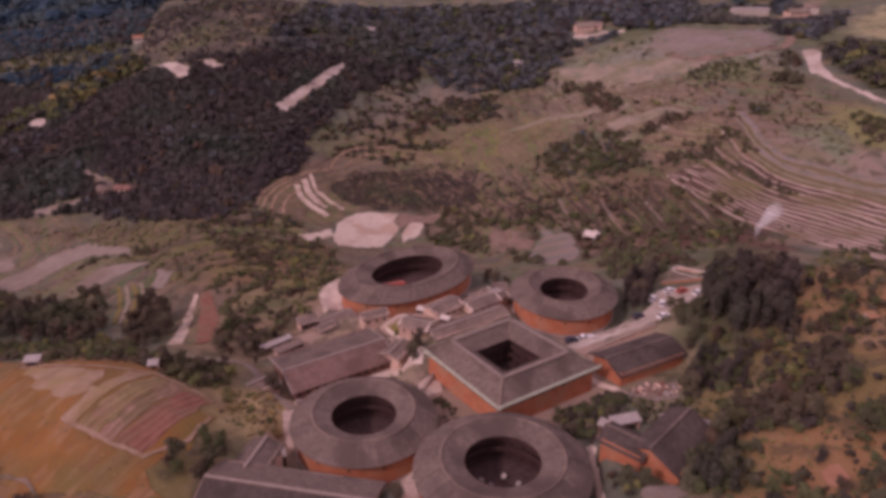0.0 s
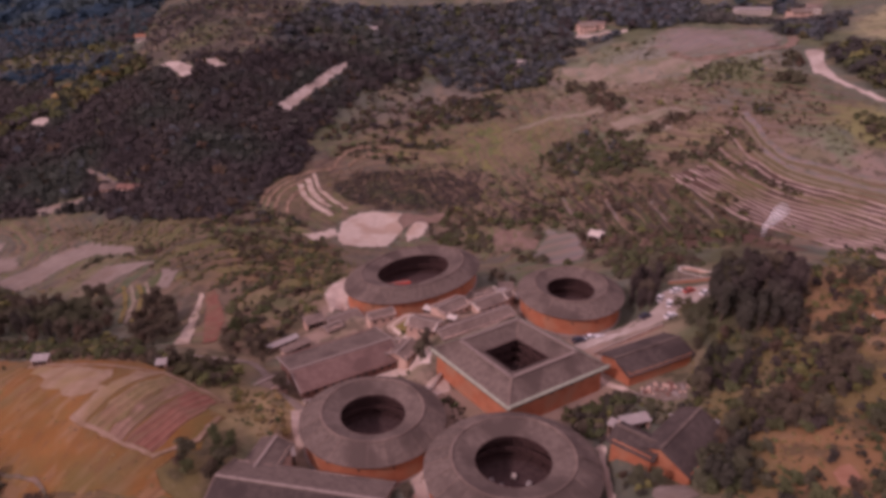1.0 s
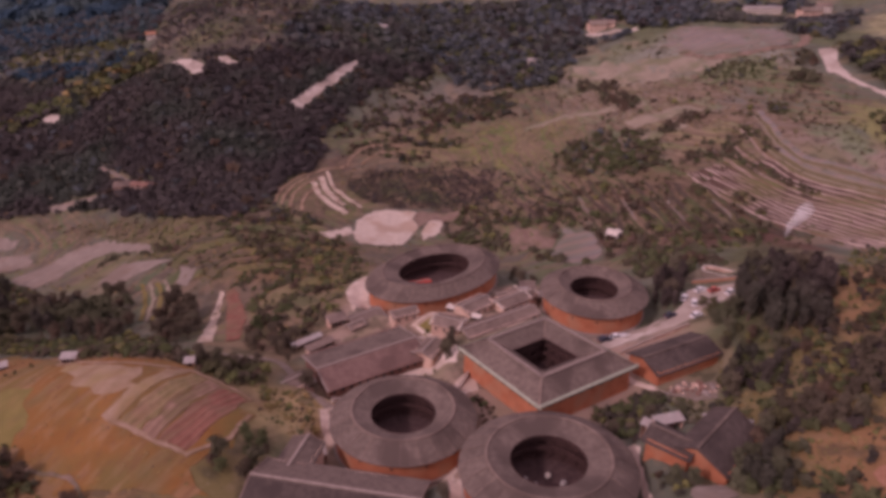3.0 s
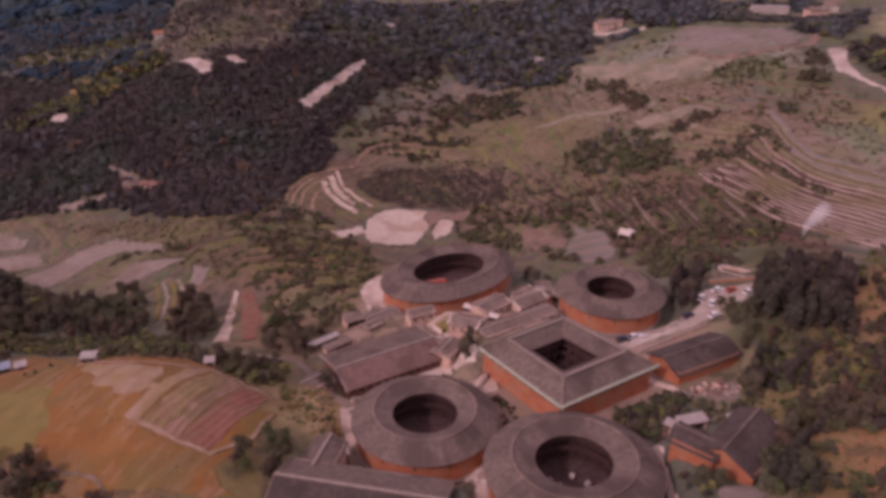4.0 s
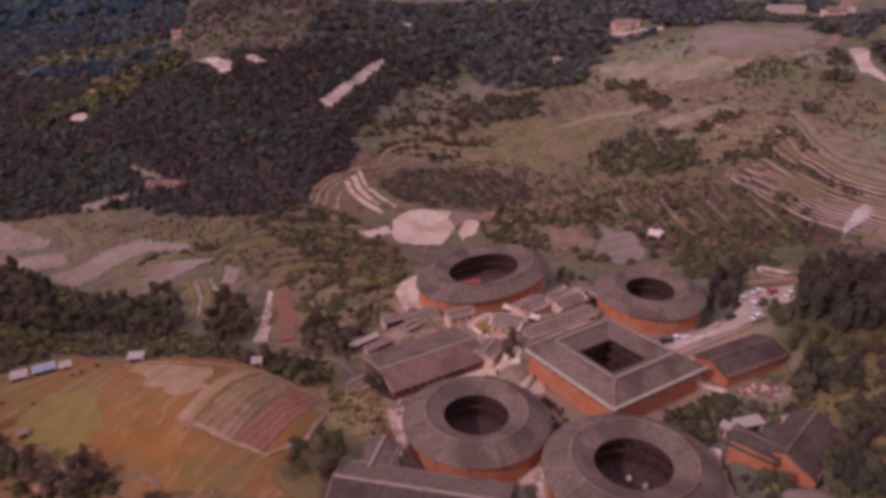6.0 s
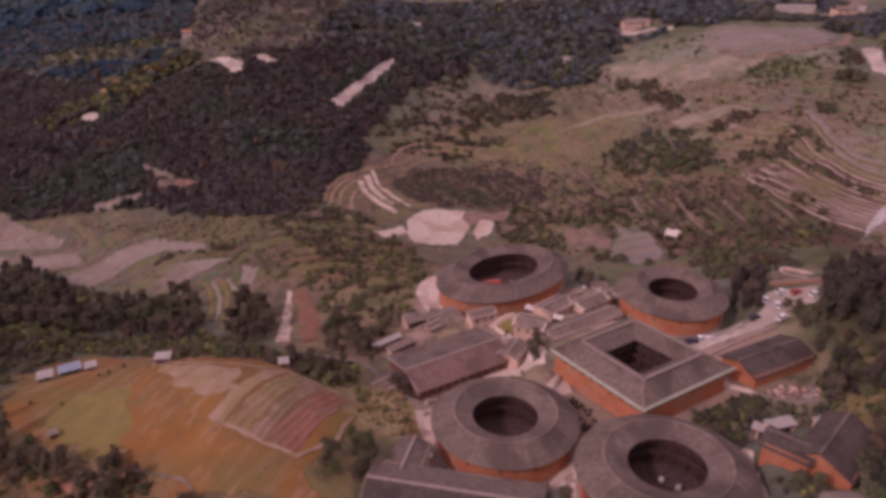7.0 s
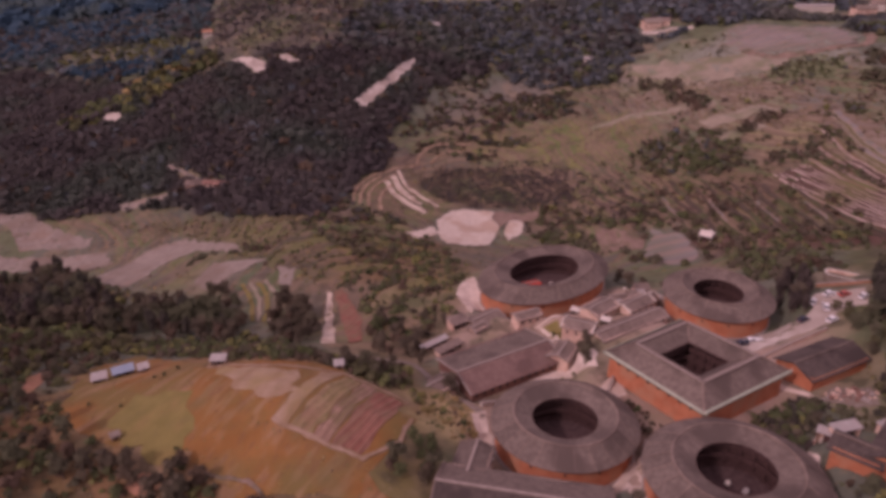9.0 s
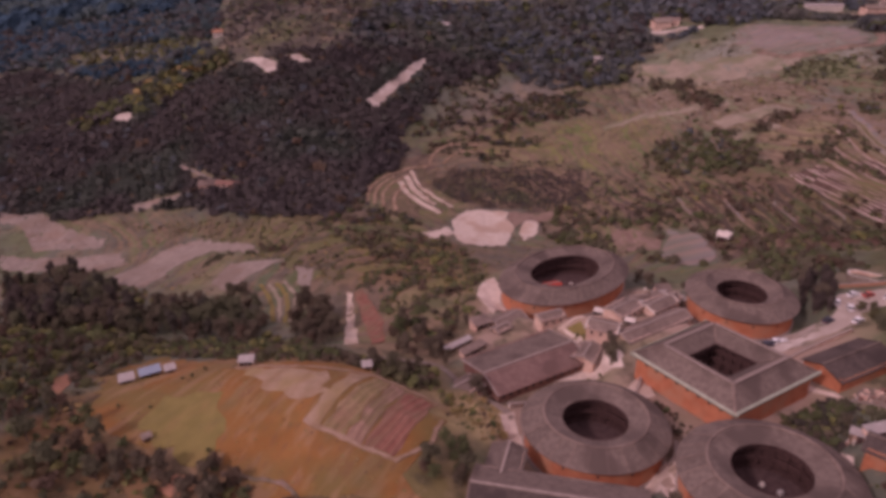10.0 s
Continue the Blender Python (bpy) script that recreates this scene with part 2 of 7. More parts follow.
# ground cover by area: outline, colour, width of the soft edge
# far valley and upland colours are cooled here in place of haze
FOREST_FLOOR = ([(-352.5, 399.5), (-478, 617.5), (-426.5, 645.5), (-306.5, 555.5), (-215.5, 508), (-134, 527.5), (-58, 631), (-26.5, 630), (-46, 567), (-84, 441.5), (-84.5, 402), (-104, 352), (-113, 327), (-140, 337), (-169, 353), (-208, 383), (-253, 398), (-300, 396)], (0.085, 0.078, 0.070), 14)
VALLEY_MEADOW = ([(-79.5, 433), (-27, 478.5), (28, 484), (85, 428), (64, 385.5), (50, 373.5), (5, 403), (-47, 425)], (0.118, 0.145, 0.060), 10)
# this very dark ground colour stands in for shadow on a steep bank
SHADED_BANK = ([(-64.5, 388.7), (-54.8, 406.2), (-28.2, 416.9), (3.1, 400.3), (20.1, 368.8), (17.6, 347.9), (-6.4, 353), (-43.7, 361.1), (-56.8, 367.1)], (0.055, 0.038, 0.034), 5)
TERRACE_MEADOW = ([(-253, 384), (-165, 352.5), (-80, 323), (-55, 295.5), (-54, 248.5), (-73, 211), (-80.5, 195), (-94, 231.5), (-126, 267.5), (-194.5, 346)], (0.090, 0.084, 0.038), 12)
DRY_UPLAND = ([(77.5, 557), (169, 582), (255.5, 577), (229, 481), (196.5, 420.5), (135, 342.5), (92, 360.5), (79.5, 401.5)], (0.205, 0.200, 0.158), 16)
BARE_SLOPE = ([(52, 96.5), (65.5, 120.5), (80, 134), (93, 152), (106, 162), (138, 195), (165.5, 209), (84, 89.5)], (0.262, 0.146, 0.068), 8)
TERRACE_SOIL = ([(118, 335.5), (168.5, 409), (195, 385.5), (223, 341), (137.5, 194.5), (138, 254), (129, 293.5)], (0.245, 0.185, 0.148), 10)
VILLAGE_GROUND = ([(-52, 191), (-44.5, 223), (-33, 201.5), (-4, 218), (29, 237), (24.5, 202.5), (40, 177), (70, 188.5), (65, 170.5), (60, 145.5), (47, 147.5), (26.5, 138), (30, 112.5), (-6, 112.5), (-10.5, 113.5), (-39.5, 132), (-45, 153)], (0.320, 0.226, 0.176), 7)
SCRUB_SLOPE = ([(2, 335.5), (19.5, 376.5), (49, 368.5), (102, 344.5), (116.5, 318.5), (103, 266.5), (71, 238.5), (65.5, 301.5), (41.5, 313.5)], (0.120, 0.088, 0.056), 14)
UPPER_TAN = ([(-30.9, 469.5), (-0.1, 483), (40.8, 506.2), (87.7, 524.5), (91.2, 549.9), (53.6, 564.1), (0, 551), (-55.4, 488.9), (-67.1, 453.4)], (0.160, 0.138, 0.112), 10)
ROAD_MEADOW = ([(227.5, 403.5), (245.3, 388.4), (252.8, 358.6), (236.3, 329.3), (223.1, 340.7), (214.7, 362.1), (210.9, 394.1)], (0.210, 0.200, 0.085), 8)
TRACK_SIDE = ([(-92, 236), (-60, 240), (-46, 222), (-44, 196), (-52, 178), (-46, 158), (-62, 150), (-80, 168)], (0.215, 0.150, 0.098), 8)
WEED_BANK = ([(-57, 151), (-43, 161), (-36.5, 140.5), (-46, 134), (-54.5, 137.5)], (0.38, 0.275, 0.140), 5)
CREST_MEADOW = ([(293, 525.9), (358.4, 632.1), (388.2, 647.1), (398.8, 609), (324.5, 487.5), (296.4, 483.7)], (0.30, 0.27, 0.15), 8)
ORCHARD_SLOPE = ([(-102, 278.5), (-50, 297.5), (-38.5, 251), (-45.5, 214), (-58, 192.5), (-69, 194), (-81, 212.5), (-89.5, 239.5)], (0.20, 0.125, 0.058), 8)
BROWN_CREST = ([(-232.5, 562), (-285.5, 779.5), (-114.5, 696), (-133, 532.5), (-171.5, 513.5), (-216.5, 512)], (0.095, 0.078, 0.064), 14)
WOOD_FLOOR = ([(102, 241.5), (118.5, 252), (128, 230.5), (105.5, 182.5), (90, 167), (78, 159), (69, 161.5), (71.5, 179.5), (83, 198)], (0.07, 0.055, 0.04), 8)
RED_SCRUB = ([(67.5, 338.5), (98, 329.5), (129, 349.5), (131, 315), (145, 269), (123, 228.5), (56, 281)], (0.105, 0.056, 0.042), 10)
CRESCENT_SOIL = ([(-99, 357.5), (-93, 404.5), (-68, 423.5), (-49.5, 386.5), (-48.5, 345), (-69, 324)], (0.10, 0.070, 0.058), 8)
PURPLE_BAND = ([(-17, 420), (9, 414.5), (29, 377), (49.5, 349), (51.5, 325.5), (23.5, 321.5), (-17, 335.5)], (0.085, 0.058, 0.050), 8)
MEADOW_STRIP = ([(-52.3, 453.7), (-23.2, 470.4), (7.7, 478.1), (46, 472.2), (82.4, 463.6), (75.2, 398.6), (48.3, 388), (26, 390.2), (-7.1, 410.8), (-29.3, 438.4)], (0.190, 0.184, 0.066), 8)
TAN_SPUR = ([(91.5, 540), (135, 485.5), (174.5, 471), (172, 435.5), (126.5, 389), (98.5, 387), (75.5, 412.5), (70.5, 460.5)], (0.275, 0.228, 0.165), 10)
TAN_KNOLL = ([(108, 367), (136.5, 400.5), (161.5, 407), (155.5, 374), (133.5, 355), (110, 342)], (0.315, 0.240, 0.150), 6)
GREEN_FLANK = ([(188, 441.5), (220.5, 461.5), (219, 369), (199.5, 332), (191.5, 366), (180, 397)], (0.165, 0.182, 0.112), 8)
FIELD_SIDE = ([(-160, 100), (-150, 168), (-105, 180), (-62, 176), (-46, 152), (-44, 122), (-44, 100), (-60, 85), (-140, 85)], (0.20, 0.118, 0.058), 8)
SLOPE_SIDE = ([(48, 92), (54, 110), (60, 132), (66, 148), (80, 165), (110, 190), (165, 209), (130, 100), (90, 85)], (0.245, 0.145, 0.072), 8)
COVER = (FIELD_SIDE, SLOPE_SIDE, BROWN_CREST, WOOD_FLOOR, FOREST_FLOOR, VALLEY_MEADOW, SHADED_BANK, TERRACE_MEADOW, DRY_UPLAND, BARE_SLOPE, TERRACE_SOIL, VILLAGE_GROUND, SCRUB_SLOPE, CRESCENT_SOIL, RED_SCRUB, PURPLE_BAND, MEADOW_STRIP, TAN_SPUR, TAN_KNOLL, GREEN_FLANK, ORCHARD_SLOPE, UPPER_TAN, ROAD_MEADOW, CREST_MEADOW, TRACK_SIDE, WEED_BANK)


M_GROUND = surface("hillside_scrub", (0.5, 0.5, 0.5), (0.5, 0.5, 0.5), grain=0.35, bump=0.5)
_t = M_GROUND.node_tree
_att = _t.nodes.new("ShaderNodeAttribute")
_att.attribute_name = "cover"
_geo = next(n for n in _t.nodes if n.bl_idname == "ShaderNodeNewGeometry")
_last = _att.outputs["Color"]
for _scale, _colour, _lo, _hi, _most in ((0.022, (0.105, 0.122, 0.042), 0.49, 0.60, 0.5), (0.05, (0.250, 0.185, 0.120), 0.53, 0.62, 0.5),
                                         (0.13, (0.066, 0.058, 0.036), 0.53, 0.61, 0.6), (0.9, (0.24, 0.185, 0.115), 0.56, 0.7, 0.4)):
    _n = _t.nodes.new("ShaderNodeTexNoise")
    _n.inputs["Scale"].default_value, _n.inputs["Detail"].default_value = _scale, 5
    _t.links.new(_geo.outputs["Position"], _n.inputs["Vector"])
    _r = _t.nodes.new("ShaderNodeMapRange")
    _r.inputs["From Min"].default_value, _r.inputs["From Max"].default_value, _r.inputs["To Max"].default_value = _lo, _hi, _most
    _t.links.new(_n.outputs["Fac"], _r.inputs["Value"])
    _m = _t.nodes.new("ShaderNodeMix")
    _m.data_type = "RGBA"
    _t.links.new(_r.outputs["Result"], _m.inputs["Factor"])
    _t.links.new(_last, _m.inputs[6])
    _m.inputs[7].default_value = (*_colour, 1)
    _last = _m.outputs[2]
# each terrace is farmed in plots of its own: fallow red, straw, olive, dry grass
_lev = _t.nodes.new("ShaderNodeAttribute")
_lev.attribute_name = "climb"
_sp = _t.nodes.new("ShaderNodeSeparateXYZ")
_t.links.new(_lev.outputs["Vector"], _sp.inputs[0])
_fl = _t.nodes.new("ShaderNodeMath")
_fl.operation = "FLOOR"
_t.links.new(_sp.outputs["X"], _fl.inputs[0])
_plot = _t.nodes.new("ShaderNodeTexNoise")
_plot.inputs["Scale"].default_value, _plot.inputs["Detail"].default_value = 0.011, 1
_t.links.new(_geo.outputs["Position"], _plot.inputs["Vector"])
_pm = _t.nodes.new("ShaderNodeMath")
_pm.operation = "MULTIPLY"
_pm.inputs[1].default_value = 13
_t.links.new(_plot.outputs["Fac"], _pm.inputs[0])
_pf = _t.nodes.new("ShaderNodeMath")
_pf.operation = "FLOOR"
_t.links.new(_pm.outputs[0], _pf.inputs[0])
_cx = _t.nodes.new("ShaderNodeCombineXYZ")
_t.links.new(_fl.outputs[0], _cx.inputs[0])
_t.links.new(_pf.outputs[0], _cx.inputs[1])
_wn2 = _t.nodes.new("ShaderNodeTexWhiteNoise")
_wn2.noise_dimensions = "2D"
_t.links.new(_cx.outputs[0], _wn2.inputs["Vector"])
_rp = _t.nodes.new("ShaderNodeValToRGB")
_rp.color_ramp.interpolation = "CONSTANT"
_rp.color_ramp.elements[0].color = (0.120, 0.076, 0.060, 1)
_rp.color_ramp.elements[1].position, _rp.color_ramp.elements[1].color = 0.28, (0.155, 0.104, 0.066, 1)
for _at, _c in ((0.45, (0.085, 0.115, 0.040)), (0.64, (0.165, 0.150, 0.058)), (0.8, (0.088, 0.066, 0.054)), (0.92, (0.185, 0.130, 0.088))):
    _e = _rp.color_ramp.elements.new(_at)
    _e.color = (*_c, 1)
_t.links.new(_wn2.outputs["Value"], _rp.inputs[0])
_pk = _t.nodes.new("ShaderNodeMath")
_pk.operation = "MULTIPLY"
_pk.inputs[1].default_value = 0.45
_t.links.new(_sp.outputs["Y"], _pk.inputs[0])
_m = _t.nodes.new("ShaderNodeMix")
_m.data_type = "RGBA"
_t.links.new(_pk.outputs[0], _m.inputs["Factor"])
_t.links.new(_last, _m.inputs[6])
_t.links.new(_rp.outputs["Color"], _m.inputs[7])
_last = _m.outputs[2]
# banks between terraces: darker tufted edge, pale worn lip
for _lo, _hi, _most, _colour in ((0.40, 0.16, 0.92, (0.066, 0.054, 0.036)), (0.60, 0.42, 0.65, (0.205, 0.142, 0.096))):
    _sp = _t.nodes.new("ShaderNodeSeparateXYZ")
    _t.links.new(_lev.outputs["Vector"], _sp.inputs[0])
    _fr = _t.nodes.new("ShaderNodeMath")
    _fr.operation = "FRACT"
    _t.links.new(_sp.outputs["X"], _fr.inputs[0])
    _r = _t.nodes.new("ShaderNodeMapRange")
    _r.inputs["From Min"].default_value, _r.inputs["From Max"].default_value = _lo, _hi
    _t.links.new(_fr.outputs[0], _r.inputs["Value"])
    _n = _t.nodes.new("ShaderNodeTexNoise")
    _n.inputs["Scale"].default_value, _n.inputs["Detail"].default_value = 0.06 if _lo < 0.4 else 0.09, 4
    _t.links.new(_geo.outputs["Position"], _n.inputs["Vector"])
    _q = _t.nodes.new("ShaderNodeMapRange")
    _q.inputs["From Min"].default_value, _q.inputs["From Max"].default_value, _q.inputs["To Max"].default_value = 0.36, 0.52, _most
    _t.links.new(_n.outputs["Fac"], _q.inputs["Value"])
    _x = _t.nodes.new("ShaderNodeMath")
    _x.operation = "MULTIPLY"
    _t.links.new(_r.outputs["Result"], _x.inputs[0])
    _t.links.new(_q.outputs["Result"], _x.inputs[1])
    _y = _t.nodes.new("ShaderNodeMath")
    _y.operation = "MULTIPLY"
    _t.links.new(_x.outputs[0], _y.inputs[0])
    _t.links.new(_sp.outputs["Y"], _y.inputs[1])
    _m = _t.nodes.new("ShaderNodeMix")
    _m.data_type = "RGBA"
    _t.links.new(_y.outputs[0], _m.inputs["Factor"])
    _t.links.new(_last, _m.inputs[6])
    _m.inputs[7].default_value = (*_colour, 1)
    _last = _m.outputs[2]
_t.links.new(_last, _t.nodes["Principled BSDF"].inputs["Base Color"])
gx = axis((-3000, -800, 80), (-800, -420, 14), (-420, -260, 3.5), (-260, 250, 1.8), (250, 330, 4), (330, 800, 14), (800, 3000, 80))
gy = axis((-600, 60, 20), (60, 250, 1.7), (250, 480, 1.8), (480, 760, 6), (760, 1400, 16), (1400, 4500, 100))
GX, GY = np.meshgrid(gx, gy)
GZ = ground_z(GX, GY)
nx, ny = len(gx), len(gy)
idx = np.arange(nx * ny).reshape(ny, nx)
quads = np.stack([idx[:-1, :-1], idx[:-1, 1:], idx[1:, 1:], idx[1:, :-1]], -1).reshape(-1, 4)
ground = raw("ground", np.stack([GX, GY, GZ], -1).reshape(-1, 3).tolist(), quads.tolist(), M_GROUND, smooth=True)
cover = np.empty((ny, nx, 4))
cover[:] = (0.116, 0.120, 0.090, 1)
for _poly, _colour, _soft in COVER:
    _k = np.clip(0.5 + (inside(_poly, GX, GY) + 0.6 * _soft * fbm(GX, GY, 4 * _soft, 3)) / _soft, 0, 1)[..., None]
    cover[..., :3] = cover[..., :3] * (1 - _k) + np.array(_colour) * _k
_near = np.ones_like(GX)
for _a, _b, _r0, _r1, _h in PADS:
    _near = _near * np.clip((np.hypot(GX - _a, GY - _b) - _r0 + 2) / 8, 0, 1)
_raw = height(GX, GY) + _near * np.clip((GY - 180) / 250, 0.25, 1) * (0.9 * fbm(GX, GY, 46) + 0.25 * fbm(GX, GY, 11, 3))
_climb = ground.data.attributes.new("climb", "FLOAT_VECTOR", "POINT")
_climb.data.foreach_set("vector", np.stack([_raw / STEP, terraced(GX, GY), 0 * GX], -1).reshape(-1))
_layer = ground.data.color_attributes.new("cover", "FLOAT_COLOR", "POINT")
_layer.data.foreach_set("color", cover.reshape(-1))
tagged(ground, "brown and olive scrub-covered valley hillside", "hillside", kind="structure")

# ---- round earth houses ----


FOOTPRINTS = []


def ring_mesh(bm, fa, fb, n, za, zb, a0=0.0, a1=2 * math.pi, uv=None):
    """A band between two curves fa(angle), fb(angle) -> (x, y) at heights za and zb."""
    rows = []
    for i in range(n + 1):
        t = a0 + (a1 - a0) * i / n
        rows.append((bm.verts.new((*fa(t), za)), bm.verts.new((*fb(t), zb))))
    arc = 0.0
    for p, q in zip(rows, rows[1:]):
        f = bm.faces.new((p[0], q[0], q[1], p[1]))
        if uv:
            step = (q[0].co - p[0].co).length
            d = (p[1].co - p[0].co).length
            for loop, c in zip(f.loops, ((arc, 0), (arc + step, 0), (arc + step, d), (arc, d))):
                loop[uv].uv = c
            arc += step
    return rows


def roof_part(name, fa, fb, za, zb, a0, a1, n, material, parent, thick=0.22):
    """One section of tiled roof with its thickness, za at the eave and zb at the ridge."""
    bm = bmesh.new()
    uv = bm.loops.layers.uv.new("UVMap")
    top = ring_mesh(bm, fa, fb, n, za, zb, a0, a1, uv=uv)
    low = ring_mesh(bm, fa, fb, n, za - thick, zb - thick, a0, a1, uv=uv)
    for p, q, r, s in zip(top, top[1:], low, low[1:]):
        bm.faces.new((r[0], s[0], q[0], p[0]))
        bm.faces.new((p[1], q[1], s[1], r[1]))
    for p, r in ((top[0], low[0]), (top[-1], low[-1])):
        bm.faces.new((p[0], p[1], r[1], r[0]))
    bmesh.ops.recalc_face_normals(bm, faces=bm.faces)
    return part(name, bm, material, parent)


def round_house(x, y, ground_h, a, b, turn, eave, ridge, inner, k_ridge, k_open, sections, label, seed):
    """A ring-shaped earth house: wall, tiled ring roof, galleries round an open court. a, b: half axes of the outer eave."""
    rng = random.Random(seed)
    FOOTPRINTS.append([(x + (a + 1.5) * math.cos(k * 0.393), y + (b + 1.5) * math.sin(k * 0.393)) for k in range(16)])
    house = thing("round_earth_house", label, "earth house", pose(x, y, ground_h, 0, 0, turn), "earth houses of the village")
    eh, rh, ih = eave - ground_h, ridge - ground_h, inner - ground_h

    def curve(k, off=0.0):
        return lambda t: ((a * k + off) * math.cos(t), (b * k + off) * math.sin(t))

    w = 1.5
    bm = bmesh.new()
    ring_mesh(bm, curve(1, -w + 0.35), curve(1, -w), 72, -1.2, eh + 0.45)
    ring_mesh(bm, curve(1, -w), curve(1, -w - 1.2), 72, eh + 0.45, eh + 0.45)
    ring_mesh(bm, curve(1, -w - 1.2), curve(1, -w - 1.4), 72, eh + 0.45, -0.5)
    part("wall", bm, M_EARTH, house, "orange rammed-earth ring wall")
    bm = bmesh.new()
    ring_mesh(bm, curve(1, -w + 0.75), curve(1, -w + 0.7), 72, -1.2, 0.7)
    ring_mesh(bm, curve(1, -w + 0.7), curve(1, -w + 0.2), 72, 0.7, 0.72)
    part("plinth", bm, M_PLINTH, house, "grey river-stone plinth")
    # roof in sections, each a little uneven
    for i in range(sections):
        t0, t1 = 2 * math.pi * i / sections, 2 * math.pi * (i + 1) / sections
        d = rng.uniform(-0.07, 0.07)
        roof_part("outer_roof_section", curve(1), curve(k_ridge), eh + d, rh + d, t0, t1, 5, M_TILE, house)
    for i in range(sections // 2):
        t0, t1 = 4 * math.pi * i / sections, 4 * math.pi * (i + 1) / sections
        d = rng.uniform(-0.05, 0.05)
        roof_part("inner_roof_section", curve(k_open), curve(k_ridge), ih + d, rh + d, t0, t1, 8, M_TILE, house)
    for i in range(sections):  # mortar seams down the slope
        t = 2 * math.pi * i / sections
        bm = bmesh.new()
        p, q = Vector((*curve(1, -0.1)(t), eh + 0.04)), Vector((*curve(k_ridge)(t), rh + 0.04))
        s = Vector((-math.sin(t), math.cos(t), 0)) * 0.11
        slab(bm, (p - s, p + s, q + s, q - s), 0.1)
        for v in bm.verts:
            v.co.z += 0.12
        part("seam", bm, M_TILE_OLD, house)
    bm = bmesh.new()
    ring_mesh(bm, curve(k_ridge, 0.32), curve(k_ridge, 0.2), 96, rh - 0.05, rh + 0.28)
    ring_mesh(bm, curve(k_ridge, 0.2), curve(k_ridge, -0.2), 96, rh + 0.28, rh + 0.28)
    ring_mesh(bm, curve(k_ridge, -0.2), curve(k_ridge, -0.32), 96, rh + 0.28, rh - 0.05)
    part("ridge_cap", bm, M_TILE_OLD, house)
    bm = bmesh.new()
    ring_mesh(bm, curve(k_open, 0.0), curve(k_open, -0.12), 96, ih - 0.02, ih + 0.10)
    ring_mesh(bm, curve(k_open, -0.12), curve(k_open, -0.12), 96, ih + 0.10, ih - 0.3)
    part("eave_board", bm, M_TIMBER, house)
    # galleries round the court
    for k, z in enumerate((0.35, ih * 0.36, ih * 0.68)):
        bm = bmesh.new()
        ring_mesh(bm, curve(1, -w - 1.3), curve(k_open, 1.8), 60, z, z)
        ring_mesh(bm, curve(k_open, 1.8), curve(k_open, 1.8), 60, z, z - 0.3)
        part("gallery_floor", bm, M_TIMBER, house)
        if k:
            bm = bmesh.new()
            ring_mesh(bm, curve(k_open, 1.85), curve(k_open, 1.85), 60, z, z + 0.9)
            ring_mesh(bm, curve(k_open, 1.85), curve(k_open, 1.7), 60, z + 0.9, z + 0.9)
            part("gallery_rail", bm, M_TIMBER, house)
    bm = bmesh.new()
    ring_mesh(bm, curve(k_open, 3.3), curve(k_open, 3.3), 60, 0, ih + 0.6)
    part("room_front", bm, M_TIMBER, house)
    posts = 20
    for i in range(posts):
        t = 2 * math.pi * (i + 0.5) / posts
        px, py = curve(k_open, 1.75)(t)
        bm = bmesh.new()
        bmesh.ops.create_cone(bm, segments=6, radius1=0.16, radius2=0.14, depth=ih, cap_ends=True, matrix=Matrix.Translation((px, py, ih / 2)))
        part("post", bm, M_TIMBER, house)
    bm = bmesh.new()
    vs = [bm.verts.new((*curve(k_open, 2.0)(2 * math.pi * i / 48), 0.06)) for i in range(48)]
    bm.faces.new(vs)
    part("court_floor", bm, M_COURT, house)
    # small windows under the eave
    wins = 13
    for i in range(wins):
        t = 2 * math.pi * (i + 0.5) / wins
        px, py = curve(1, -w + 0.05)(t)
        bm = bmesh.new()
        box(bm, -0.2, 0.10, -0.26, 0.26, eh - 2.5, eh - 1.8, pose(px, py, 0, 0, 0, math.degrees(math.atan2(py * a / b, px * b / a))))
        part("window", bm, M_GLASS, house, "small dark window opening")
    return house


round_house(-19.0, 137.6, -2.6, 17.9, 17.2, 0, 4.6, 7.5, 5.8, 0.69, 0.44, 24, "round earth house with a grey tiled ring roof and orange wall", 3)
round_house(12.6, 114.5, 3.6, 18.9, 18.0, 0, 10.4, 13.4, 12.0, 0.69, 0.43, 24, "large round earth house with a grey tiled ring roof", 5)
round_house(39.7, 202.0, -3.2, 17.3, 17.8, 0, 3.7, 6.6, 4.6, 0.67, 0.445, 20, "smaller round earth house with a grey tiled roof beside the lane", 7)
round_house(-12.4, 230.3, -11.2, 27.4, 18.9, 38, -4.2, -1.2, -2.6, 0.75, 0.525, 26, "oval earth house with a grey tiled ring roof", 9)


# ---- the square earth house in the middle ----


